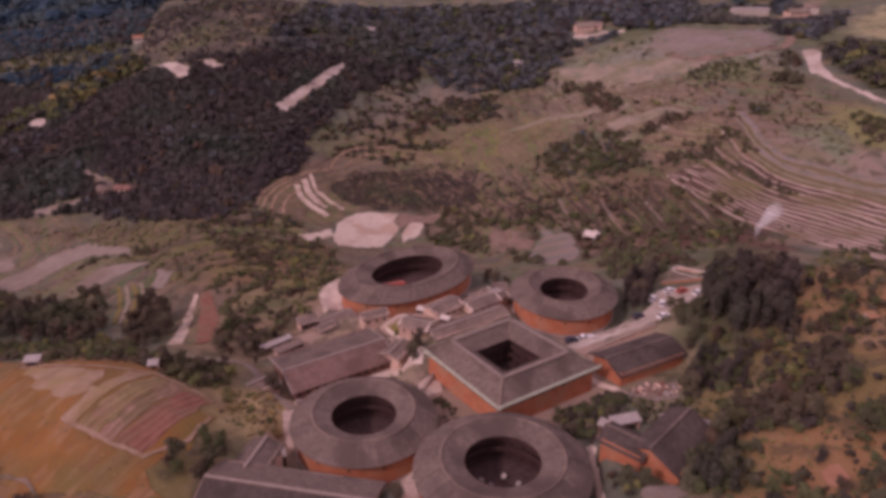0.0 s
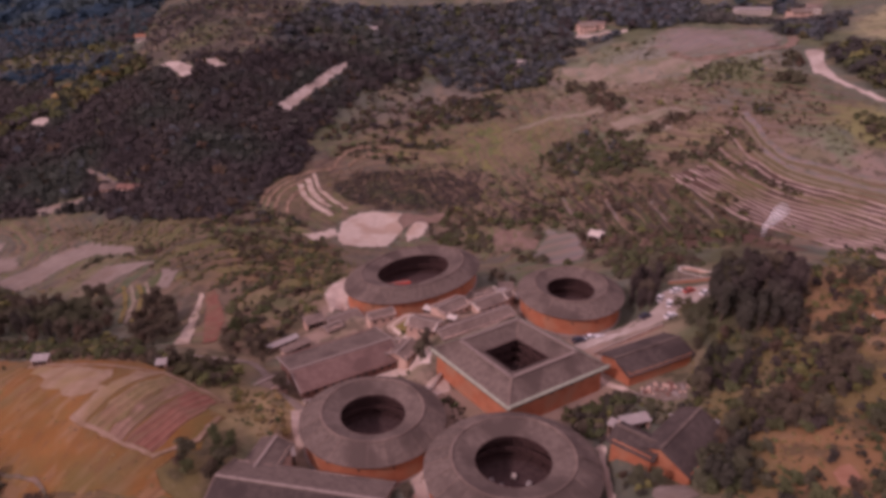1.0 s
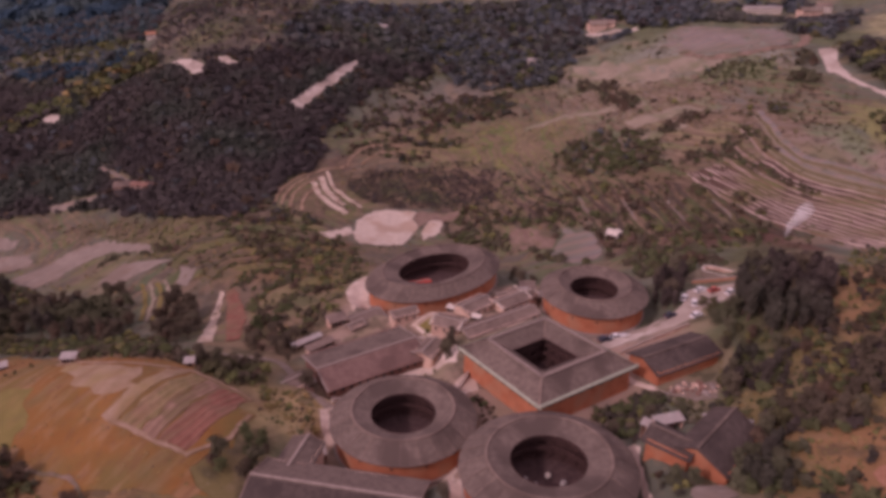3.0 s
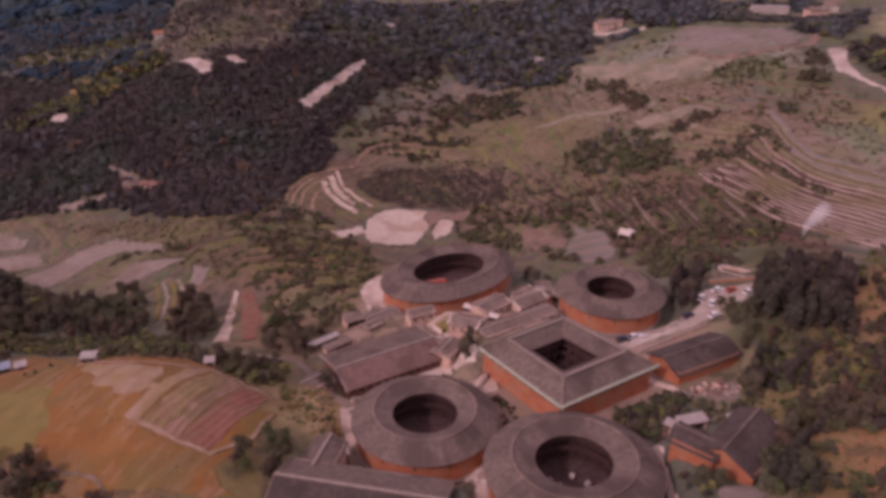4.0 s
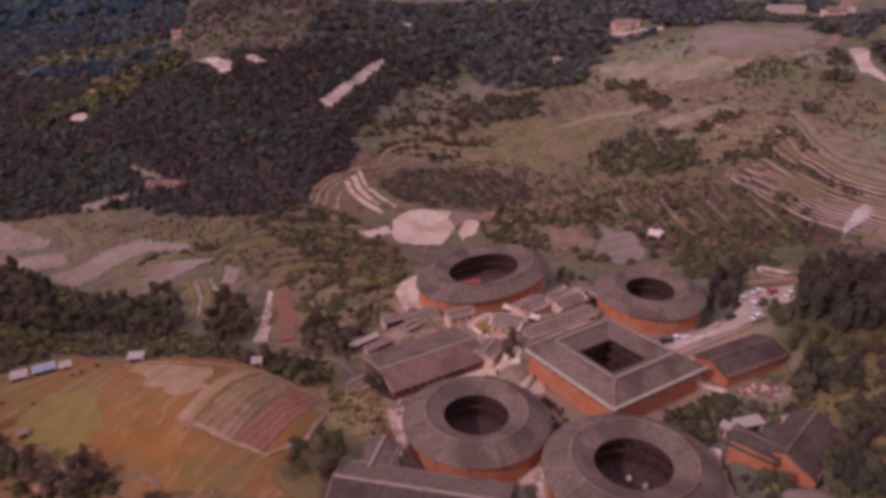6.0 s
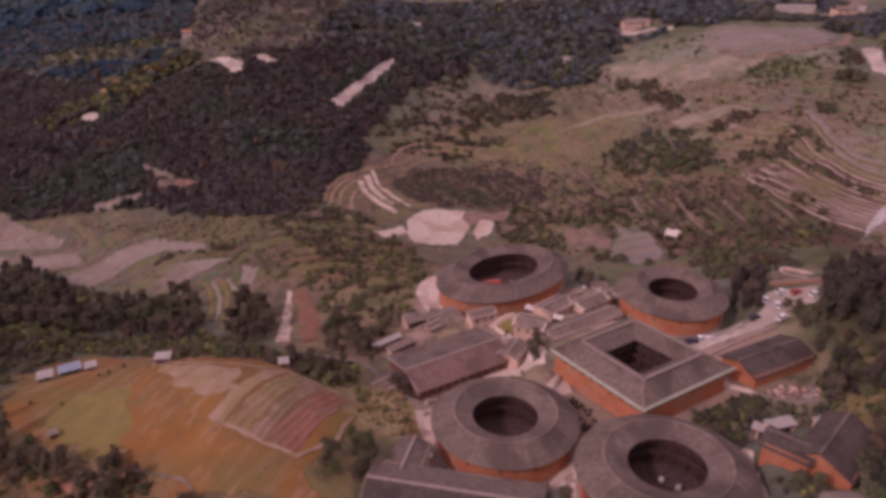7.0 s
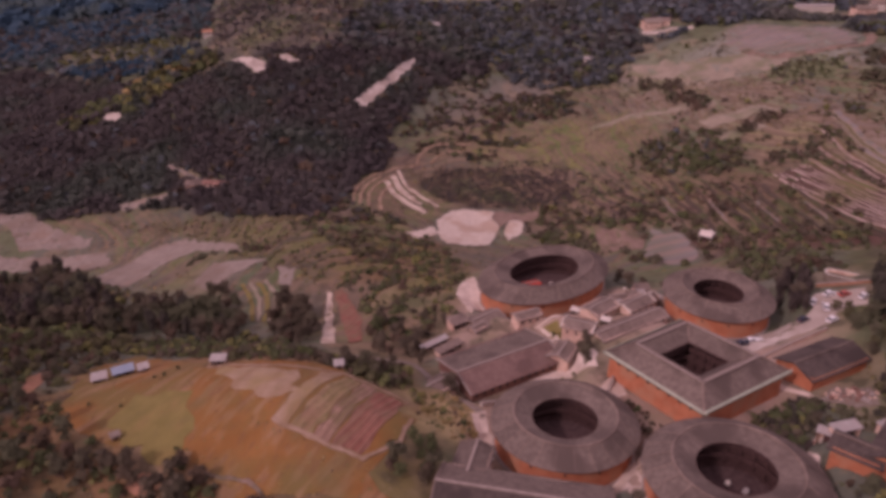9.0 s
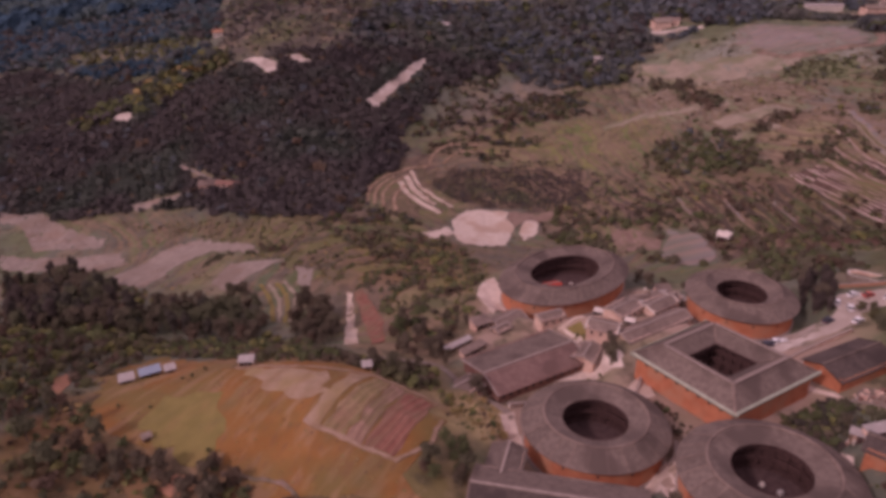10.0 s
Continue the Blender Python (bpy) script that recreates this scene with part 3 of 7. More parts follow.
def square_house(corners, ground_h, eave, ridge, inner, k_ridge, k_open, label):
    c = Vector((sum(p[0] for p in corners) / 4, sum(p[1] for p in corners) / 4, 0))
    FOOTPRINTS.append([(c.x + (px - c.x) * 1.05, c.y + (py - c.y) * 1.05) for px, py in corners])
    house = thing("square_earth_house", label, "earth house", pose(c.x, c.y, ground_h), "earth houses of the village")
    loc = [Vector((x, y, 0)) - c for x, y in corners]
    eh, rh, ih = eave - ground_h, ridge - ground_h, inner - ground_h

    def at(i, k, z, off=0.0):
        p = loc[i % 4]
        return Vector((p.x * k, p.y * k, z)) + Vector((p.x, p.y, 0)).normalized() * off

    for i in range(4):
        bm = bmesh.new()  # wall, 1.3 m thick, leaning inwards a little
        ring = [at(i, 1, -1.5, -1.9), at(i + 1, 1, -1.5, -1.9), at(i + 1, 1, eh + 0.5, -2.2), at(i, 1, eh + 0.5, -2.2)]
        back = [at(i, 1, -1.5, -4.0), at(i + 1, 1, -1.5, -4.0), at(i + 1, 1, eh + 0.5, -4.0), at(i, 1, eh + 0.5, -4.0)]
        f, g = [bm.verts.new(p) for p in ring], [bm.verts.new(p) for p in back]
        bm.faces.new(f)
        bm.faces.new(g[::-1])
        bm.faces.new((f[3], f[2], g[2], g[3]))
        part("wall", bm, M_EARTH, house, "orange rammed-earth wall")
        for k0, k1, z0, z1, name in ((1, k_ridge, eh, rh, "outer_roof_slope"), (k_open, k_ridge, ih, rh, "inner_roof_slope")):
            bm = bmesh.new()
            uv = bm.loops.layers.uv.new("UVMap")
            q = [at(i, k0, z0), at(i + 1, k0, z0), at(i + 1, k1, z1), at(i, k1, z1)]
            slab(bm, q, 0.25)
            d = (q[1] - q[0]).normalized()
            e = (q[3] - q[0])
            e = (e - e.dot(d) * d).normalized()
            for fc in bm.faces:
                for loop in fc.loops:
                    v = loop.vert.co - q[0]
                    loop[uv].uv = (v.dot(d), v.dot(e))
            bmesh.ops.recalc_face_normals(bm, faces=bm.faces)
            part(name, bm, M_TILE, house)
            bm = bmesh.new()  # pale mortar band along the edge
            side = (q[3] - q[0]).normalized() * (0.8 if k0 == 1 else 0.3)
            up = Vector((0, 0, 0.38 if k0 == 1 else 0.16))
            slab(bm, [q[0] + up, q[1] + up, q[1] + side + up, q[0] + side + up], 0.5)
            part("eave_band", bm, M_EAVE if k0 == 1 else M_TIMBER, house, "pale grey-green eave band" if k0 == 1 else "")
        # hip and ridge caps
        for p, q, name in ((at(i, 1, eh), at(i, k_ridge, rh), "hip_cap"), (at(i, k_ridge, rh), at(i + 1, k_ridge, rh), "ridge_cap"), (at(i, k_open, ih), at(i, k_ridge, rh), "valley_cap")):
            bm = bmesh.new()
            d = (q - p).normalized()
            s = d.cross(Vector((0, 0, 1))).normalized() * (0.5 if name == "ridge_cap" else 0.28)
            up = Vector((0, 0, 0.3))
            slab(bm, [p - s + up, p + s + up, q + s + up, q - s + up], 0.34)
            part(name, bm, M_PINKRIDGE if name == "ridge_cap" else M_TILE_OLD, house)
        for k, z in enumerate((0.3, ih * 0.36, ih * 0.68)):
            bm = bmesh.new()
            slab(bm, [at(i, k_open, z, 1.3), at(i + 1, k_open, z, 1.3), at(i + 1, 1, z, -4), at(i, 1, z, -4)], 0.25)
            part("gallery_floor", bm, M_TIMBER, house)
            if k:
                bm = bmesh.new()
                slab(bm, [at(i, k_open, z + 0.9, 1.3), at(i + 1, k_open, z + 0.9, 1.3), at(i + 1, k_open, z + 0.9, 1.5), at(i, k_open, z + 0.9, 1.5)], 0.9)
                part("gallery_rail", bm, M_TIMBER, house)
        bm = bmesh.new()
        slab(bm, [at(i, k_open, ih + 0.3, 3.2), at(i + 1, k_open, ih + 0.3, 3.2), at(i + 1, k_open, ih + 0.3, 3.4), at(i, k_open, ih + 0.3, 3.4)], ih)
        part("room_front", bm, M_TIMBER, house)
        for j in range(5):
            p = at(i, k_open, 0, 1.35).lerp(at(i + 1, k_open, 0, 1.35), j / 5)
            bm = bmesh.new()
            box(bm, p.x - 0.15, p.x + 0.15, p.y - 0.15, p.y + 0.15, 0, ih)
            part("post", bm, M_TIMBER, house)
        e = (loc[(i + 1) % 4] - loc[i])
        n = Vector((e.y, -e.x, 0)).normalized()
        if n.dot(loc[i]) < 0:
            n = -n
        for j in range(8):
            p = at(i, 1, 0, -2.15).lerp(at(i + 1, 1, 0, -2.15), (j + 1) / 9)
            bm = bmesh.new()
            box(bm, -0.4, 0.4, -0.2, 0.15, eh - 1.9, eh - 0.9, pose(p.x, p.y, 0, 0, 0, math.degrees(math.atan2(e.y, e.x))))
            part("window", bm, M_GLASS, house, "small dark window opening")
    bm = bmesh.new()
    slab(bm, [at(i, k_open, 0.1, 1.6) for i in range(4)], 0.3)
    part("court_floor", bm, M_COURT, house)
    return house


M_EAVE = surface("lichen_grey_mortar", (0.285, 0.295, 0.225), (0.365, 0.375, 0.290), grain=0.9)
M_PINKRIDGE = surface("pinkish_ridge_mortar", (0.21, 0.160, 0.135), (0.27, 0.21, 0.18), grain=1.2)
square_house([(-5.6, 161.9), (13.4, 135.8), (41.6, 153.2), (20.3, 178.6)], 0.6, 8.1, 12.0, 9.3, 0.64, 0.35, "square earth house with a hipped grey tiled roof and pale eaves")


# ---- village houses ----
M_TILE_RED = tiled("red_brown_clay_tile", (0.165, 0.100, 0.085), (0.215, 0.135, 0.114), third=(0.135, 0.082, 0.07))
M_ADOBE = surface("brown_adobe", (0.20, 0.105, 0.082), (0.27, 0.15, 0.115), grain=0.5, big=0.2, third=(0.17, 0.085, 0.068))


def gable_house(x, y, turn, length, width, floor_h, eave, rise, label, wall=None, roof=None, overhang=0.8, rows=1, name="village_house", skylight=0, back=None, back_drop=None, windows=True, front_roof=None, verge=None):
    """A long house under a gabled tile roof; the ridge runs along its own x."""
    ca, sa = math.cos(radians(turn)), math.sin(radians(turn))
    FOOTPRINTS.append([(x + ca * u - sa * v, y + sa * u + ca * v) for u, v in ((-length / 2 - 1, -width / 2 - 1), (length / 2 + 1, -width / 2 - 1), (length / 2 + 1, width / 2 + 1), (-length / 2 - 1, width / 2 + 1))])
    wall, roof = wall or M_PLASTER, roof or M_TILE_OLD
    h = thing(name, label, "house", pose(x, y, floor_h, 0, 0, turn))
    e = eave - floor_h
    l2, w2 = length / 2, width / 2
    li, wi = l2 - overhang, w2 - overhang
    wb, eb = back or w2, e + rise - (back_drop or rise)  # the rear slope's reach and eave
    for sy in (-1, 1):
        bm = bmesh.new()
        yw = -wi if sy < 0 else wb - overhang
        box(bm, -li, li, yw - 0.2, yw + 0.2, -4, e + overhang * rise / w2 if sy < 0 else eb + 0.2)
        part("wall", bm, wall, h)
        n = max(2, int(length / 2.6))
        for j in range(n):
            px = -li + (j + 0.5) * 2 * li / n
            for r in range(rows):
                if e > 2.2 and windows and sy < 0:
                    bm = bmesh.new()
                    box(bm, px - 0.38, px + 0.38, sy * wi - 0.25, sy * wi + 0.25, e - 1.7 - 2.6 * r, e - 0.7 - 2.6 * r)
                    part("window", bm, M_GLASS, h)
    for sx in (-1, 1):
        bm = bmesh.new()
        x0 = sx * li
        pts = [(-wi, -4), (wb - overhang, -4), (wb - overhang, eb + 0.1), (0, e + rise - 0.15), (-wi, e + 0.3)]
        f = [bm.verts.new((x0 - 0.18, py, pz)) for py, pz in pts]
        g = [bm.verts.new((x0 + 0.18, py, pz)) for py, pz in pts]
        bm.faces.new(f[::-1])
        bm.faces.new(g)
        for k in range(5):
            bm.faces.new((f[k], f[(k + 1) % 5], g[(k + 1) % 5], g[k]))
        part("gable_wall", bm, wall, h)
    for sy in (-1, 1):
        n = max(1, int(length / 9))
        for j in range(n):
            xa, xb = -l2 + j * length / n, -l2 + (j + 1) * length / n
            d = random.uniform(-0.06, 0.06)
            bm = bmesh.new()
            uv = bm.loops.layers.uv.new("UVMap")
            ye, ze = (-w2, e) if sy < 0 else (wb, eb)
            q = [(xa, ye, ze + d), (xb, ye, ze + d), (xb, 0, e + rise + d), (xa, 0, e + rise + d)]
            slab(bm, q if sy < 0 else q[::-1], 0.2)
            for fc in bm.faces:
                for loop in fc.loops:
                    loop[uv].uv = (loop.vert.co.x, loop.vert.co.y)
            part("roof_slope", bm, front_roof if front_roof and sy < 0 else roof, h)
        for sx in (-1, 1):  # mortared verge down the gable
            bm = bmesh.new()
            ye, ze = (-w2, e) if sy < 0 else (wb, eb)
            q = [(sx * l2 - 0.28, ye, ze + 0.16), (sx * l2 + 0.12, ye, ze + 0.16), (sx * l2 + 0.12, 0, e + rise + 0.16), (sx * l2 - 0.28, 0, e + rise + 0.16)]
            slab(bm, q if sy < 0 else q[::-1], 0.3)
            part("verge", bm, verge or M_RIDGE, h)
        for j in range(skylight):
            px = -l2 + (j + 0.5) * length / skylight
            bm = bmesh.new()
            zc = e + rise * 0.5 + 0.14
            slab(bm, [(px - 0.5, sy * w2 * 0.6, zc - rise * 0.1), (px + 0.5, sy * w2 * 0.6, zc - rise * 0.1), (px + 0.5, sy * w2 * 0.4, zc + rise * 0.1), (px - 0.5, sy * w2 * 0.4, zc + rise * 0.1)], 0.1)
            part("skylight", bm, M_WHITE, h, "pale roof light")
    bm = bmesh.new()
    box(bm, -l2 - 0.1, l2 + 0.1, -0.3, 0.3, e + rise - 0.15, e + rise + 0.28)
    part("ridge_cap", bm, M_TILE if roof is M_TILE_DARK else M_RIDGE, h)
    return h


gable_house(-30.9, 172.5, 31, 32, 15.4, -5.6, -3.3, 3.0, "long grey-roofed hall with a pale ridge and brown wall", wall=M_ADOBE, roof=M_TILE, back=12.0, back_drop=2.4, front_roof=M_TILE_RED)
gable_house(-35.0, 202.5, 40, 12, 9, -10, -6.8, 1.8, "grey-roofed house below the oval earth house")
gable_house(53.6, 161.6, 27, 23, 12.5, 3.2, 6.6, 2.2, "dark-roofed house with an orange wall beside the lane", wall=M_EARTH, roof=M_TILE_DARK, verge=M_TILE_DARK, rows=0)
gable_house(7.9, 186.5, 32.5, 27, 7.5, -2.5, 1.6, 1.4, "low long grey-roofed house behind the square earth house")


def village_house(x, y, turn, length, width, label, high=2.6, rise=1.2, **more):
    """A small house standing on the ground where it is."""
    z = float(ground_z(x, y))
    return gable_house(x, y, turn, length, width, z - 0.3, z + high, rise, label, overhang=0.5, **more)


village_house(-7.5, 185.0, -25, 9.5, 7.5, "village house with a grey roof and pale edges", verge=M_WHITE)
village_house(0.6, 195.5, 40, 11, 8, "grey-roofed village house close to the oval earth house")
village_house(12.5, 198.5, 36, 12, 7, "grey-roofed village house behind a long low house", verge=M_WHITE)
village_house(7.0, 207.5, -30, 10, 6.5, "grey-roofed village house among stalls")
village_house(18.5, 206.0, 36, 7, 5, "small grey-roofed house with pale roof edges", verge=M_WHITE)
village_house(13.5, 219.5, 10, 8, 5, "small grey-roofed house between two earth houses")
village_house(-22.0, 198.0, 25, 9, 5.5, "low grey-roofed house under the oval earth house")
gable_house(-37.5, 196.0, 40, 6, 4.5, -8.5, -5.6, 1.0, "small grey-roofed outbuilding on the bank")
gable_house(-13.5, 177.0, 62, 9, 7.5, -5, -1.8, 1.2, "small brown-roofed outhouse at the hall's end")
gable_house(48.6, 119.2, 46, 18, 14.6, 10, 13.0, 3.6, "dark-roofed farmhouse wing with an orange end wall", wall=M_EARTH, roof=M_TILE_DARK, verge=M_TILE_DARK, rows=0, back=4.75, back_drop=2.4)
gable_house(39.6, 118.6, -40, 10.5, 8, 9.5, 13.4, 1.9, "dark-roofed farmhouse wing with an orange wall", wall=M_EARTH, roof=M_TILE_DARK, verge=M_TILE_DARK, rows=0)
# only the front slope takes dark tile: its shade is put into the colour
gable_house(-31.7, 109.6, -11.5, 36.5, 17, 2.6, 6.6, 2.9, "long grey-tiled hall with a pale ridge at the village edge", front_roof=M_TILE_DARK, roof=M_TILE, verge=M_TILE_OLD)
gable_house(-42.0, 121.5, 75, 14, 8.5, 1.8, 5.6, 1.6, "grey-roofed side wing of a hall", roof=M_TILE, verge=M_TILE_OLD)
gable_house(-50.0, 160.0, 42, 9, 7.5, -4.5, -1.5, 1.4, "small house with a worn grey roof beside the track")


# ---- fields, yards and roads laid on the ground ----
from mathutils.geometry import delaunay_2d_cdt


PATCHES = []


def drape(name, outline, material, label, category, lift=0.12, step=2.5, kind="structure", wobble=0.5, level=None, thick=0.5):
    """A patch of ground with its own edge, following the hillside; level: flat at that height."""
    PATCHES.append(outline)
    rim = []
    for (x0, y0), (x1, y1) in zip(outline, outline[1:] + outline[:1]):
        n = max(1, int(math.hypot(x1 - x0, y1 - y0) / step))
        for i in range(n):
            x, y = x0 + (x1 - x0) * i / n, y0 + (y1 - y0) * i / n
            rim.append((x + wobble * float(fbm(x, y, 9, 3)), y + wobble * float(fbm(y, x, 9, 3))))
    xs, ys = [p[0] for p in rim], [p[1] for p in rim]
    px, py = np.meshgrid(np.arange(min(xs), max(xs), step), np.arange(min(ys), max(ys), step))
    keep = inside(rim, px, py) > step * 0.4
    pts = rim + list(zip(px[keep].tolist(), py[keep].tolist()))
    n = len(rim)
    vs, _, fs, *_ = delaunay_2d_cdt([Vector(p) for p in pts], [], [list(range(n))], 1, 1e-4)
    co = np.array([tuple(v) for v in vs])
    z = ground_z(co[:, 0], co[:, 1]) + lift if level is None else np.full(len(co), level)
    top = [(*p, h) for p, h in zip(co.tolist(), z.tolist())]
    m = len(top)
    verts = top + [(x, y, h - thick) for x, y, h in top[:n]]
    faces = [tuple(f) for f in fs] + [(i, m + i, m + (i + 1) % n, (i + 1) % n) for i in range(n)] if m >= n else fs
    ob = raw(name, verts, faces, material)
    return tagged(ob, label, category, kind=kind)


M_GRAVEL = surface("pale_gravel", (0.45, 0.36, 0.295), (0.54, 0.445, 0.37), grain=0.5, big=0.06, third=(0.40, 0.29, 0.22))
M_PADDY = surface("drained_paddy", (0.212, 0.168, 0.138), (0.265, 0.214, 0.178), grain=0.3, big=0.05, third=(0.190, 0.145, 0.114))
M_WETPADDY = surface("pale_stubble_terrace", (0.44, 0.345, 0.275), (0.52, 0.42, 0.34), grain=0.4, big=0.2, third=(0.34, 0.25, 0.19))
M_ROAD = surface("concrete_road", (0.42, 0.345, 0.295), (0.50, 0.42, 0.365), grain=0.4, big=0.08, third=(0.35, 0.28, 0.235))
M_STUBBLE = surface("orange_stubble", (0.202, 0.092, 0.027), (0.248, 0.120, 0.038), grain=0.12, big=0.045, third=(0.165, 0.112, 0.038))
M_GREENFIELD = surface("yellow_green_grass", (0.165, 0.132, 0.043), (0.205, 0.160, 0.054), grain=0.25, big=0.08, third=(0.190, 0.140, 0.054))
M_FALLOWPLOT = surface("pinkish_fallow_plot", (0.235, 0.142, 0.100), (0.300, 0.190, 0.135), grain=0.4, big=0.15, third=(0.190, 0.135, 0.075))
M_TANEARTH = surface("tan_bare_earth", (0.225, 0.180, 0.132), (0.285, 0.230, 0.172), grain=0.15, big=0.05, third=(0.165, 0.155, 0.090))
M_PALEPATH = surface("trodden_earth", (0.265, 0.175, 0.120), (0.32, 0.22, 0.155), grain=0.5, big=0.2, third=(0.23, 0.15, 0.09))
M_REDSOIL = surface("tilled_red_soil", (0.185, 0.074, 0.052), (0.245, 0.104, 0.074), grain=0.4, big=0.15, third=(0.21, 0.11, 0.074))
M_OLIVE = surface("olive_crop", (0.18, 0.135, 0.06), (0.25, 0.18, 0.09), grain=0.5, big=0.1, third=(0.27, 0.175, 0.11))
M_PALEPLOT = surface("pale_dry_plot", (0.28, 0.19, 0.125), (0.34, 0.24, 0.165), grain=0.4, big=0.1, third=(0.28, 0.195, 0.10))
M_FALLOW = surface("pink_fallow", (0.182, 0.155, 0.138), (0.224, 0.192, 0.172), grain=0.12, big=0.03, third=(0.160, 0.146, 0.112))
M_CLEARED = surface("cleared_red_bank", (0.185, 0.120, 0.092), (0.240, 0.165, 0.128), grain=0.25, big=0.12, third=(0.125, 0.100, 0.062))
M_REDSOIL2 = surface("bare_red_earth", (0.31, 0.15, 0.090), (0.38, 0.195, 0.125), grain=0.5, big=0.2, third=(0.27, 0.155, 0.085))
M_CROPGREEN = surface("far_green_crop", (0.11, 0.12, 0.06), (0.16, 0.16, 0.085), grain=0.2, big=0.05)


def furrowed(mat, turn, spacing, depth, colour, share=0.5):
    """Adds furrows, as stripes of bare soil and relief, to a field's material."""
    t = mat.node_tree
    geo = next(n for n in t.nodes if n.bl_idname == "ShaderNodeNewGeometry")
    mp = t.nodes.new("ShaderNodeMapping")
    mp.inputs["Rotation"].default_value = (0, 0, radians(turn))
    w = t.nodes.new("ShaderNodeTexWave")
    w.bands_direction = "X"
    w.inputs["Scale"].default_value = 0.31416 / spacing
    w.inputs["Distortion"].default_value, w.inputs["Detail"].default_value, w.inputs["Detail Scale"].default_value = 5.0, 4, 0.5
    t.links.new(geo.outputs["Position"], mp.inputs["Vector"])
    t.links.new(mp.outputs["Vector"], w.inputs["Vector"])
    b = t.nodes["Principled BSDF"]
    src = b.inputs["Base Color"].links[0].from_socket
    m = t.nodes.new("ShaderNodeMix")
    m.data_type = "RGBA"
    r = t.nodes.new("ShaderNodeMapRange")
    r.inputs["From Min"].default_value, r.inputs["From Max"].default_value, r.inputs["To Max"].default_value = 0.45, 0.8, share
    t.links.new(w.outputs["Fac"], r.inputs["Value"])
    t.links.new(r.outputs["Result"], m.inputs["Factor"])
    t.links.new(src, m.inputs[6])
    m.inputs[7].default_value = (*colour, 1)
    t.links.new(m.outputs[2], b.inputs["Base Color"])
    bp = t.nodes.new("ShaderNodeBump")
    bp.inputs["Strength"].default_value, bp.inputs["Distance"].default_value = 0.7, depth
    t.links.new(w.outputs["Fac"], bp.inputs["Height"])
    t.links.new(bp.outputs["Normal"], b.inputs["Normal"])
    return mat


furrowed(M_REDSOIL, 28, 1.9, 0.3, (0.27, 0.165, 0.11), 0.3)
furrowed(M_FALLOWPLOT, 24, 1.7, 0.25, (0.19, 0.11, 0.08), 0.4)
furrowed(M_OLIVE, 28, 2.1, 0.25, (0.29, 0.205, 0.12), 0.4)


def streaked(mat, turn, layers):
    """Streaks and blotches along the tilling direction: (scale, stretch, colour, low, high, share)."""
    t = mat.node_tree
    geo = next(n for n in t.nodes if n.bl_idname == "ShaderNodeNewGeometry")
    b = t.nodes["Principled BSDF"]
    for scale, stretch, colour, lo, hi, share in layers:
        mp = t.nodes.new("ShaderNodeVectorRotate")
        mp.rotation_type = "Z_AXIS"
        mp.inputs["Angle"].default_value = radians(turn)
        sc = t.nodes.new("ShaderNodeVectorMath")
        sc.operation = "MULTIPLY"
        sc.inputs[1].default_value = (scale, scale / stretch, scale)
        n = t.nodes.new("ShaderNodeTexNoise")
        n.inputs["Scale"].default_value, n.inputs["Detail"].default_value = 1.0, 5
        t.links.new(geo.outputs["Position"], mp.inputs["Vector"])
        t.links.new(mp.outputs[0], sc.inputs[0])
        t.links.new(sc.outputs[0], n.inputs["Vector"])
        r = t.nodes.new("ShaderNodeMapRange")
        r.inputs["From Min"].default_value, r.inputs["From Max"].default_value, r.inputs["To Max"].default_value = lo, hi, share
        t.links.new(n.outputs["Fac"], r.inputs["Value"])
        m = t.nodes.new("ShaderNodeMix")
        m.data_type = "RGBA"
        src = b.inputs["Base Color"].links[0].from_socket
        t.links.new(r.outputs["Result"], m.inputs["Factor"])
        t.links.new(src, m.inputs[6])
        m.inputs[7].default_value = (*colour, 1)
        t.links.new(m.outputs[2], b.inputs["Base Color"])


streaked(M_STUBBLE, 28, ((0.35, 7, (0.28, 0.175, 0.10), 0.5, 0.66, 0.6), (0.09, 1.6, (0.15, 0.115, 0.05), 0.5, 0.64, 0.6), (0.7, 5, (0.16, 0.085, 0.045), 0.54, 0.68, 0.5)))
streaked(M_GREENFIELD, 28, ((0.2, 2.5, (0.225, 0.150, 0.06), 0.54, 0.70, 0.6), (0.6, 2, (0.15, 0.12, 0.05), 0.52, 0.68, 0.4)))
streaked(M_PALEPLOT, 28, ((0.25, 4, (0.22, 0.135, 0.07), 0.48, 0.66, 0.7), (0.8, 2, (0.20, 0.155, 0.08), 0.52, 0.68, 0.4)))
streaked(M_OLIVE, 28, ((0.5, 6, (0.20, 0.11, 0.07), 0.5, 0.66, 0.6), (0.9, 2, (0.11, 0.10, 0.045), 0.54, 0.68, 0.5)))
streaked(M_REDSOIL, 28, ((0.5, 8, (0.15, 0.115, 0.06), 0.52, 0.66, 0.5), (1.2, 10, (0.29, 0.18, 0.125), 0.56, 0.68, 0.5)))
streaked(M_PADDY, 60, ((0.12, 2, (0.20, 0.125, 0.085), 0.52, 0.68, 0.5), (0.7, 2, (0.32, 0.27, 0.23), 0.54, 0.7, 0.4)))
furrowed(M_FALLOW, 80, 9, 0.5, (0.30, 0.19, 0.15), 0.4)

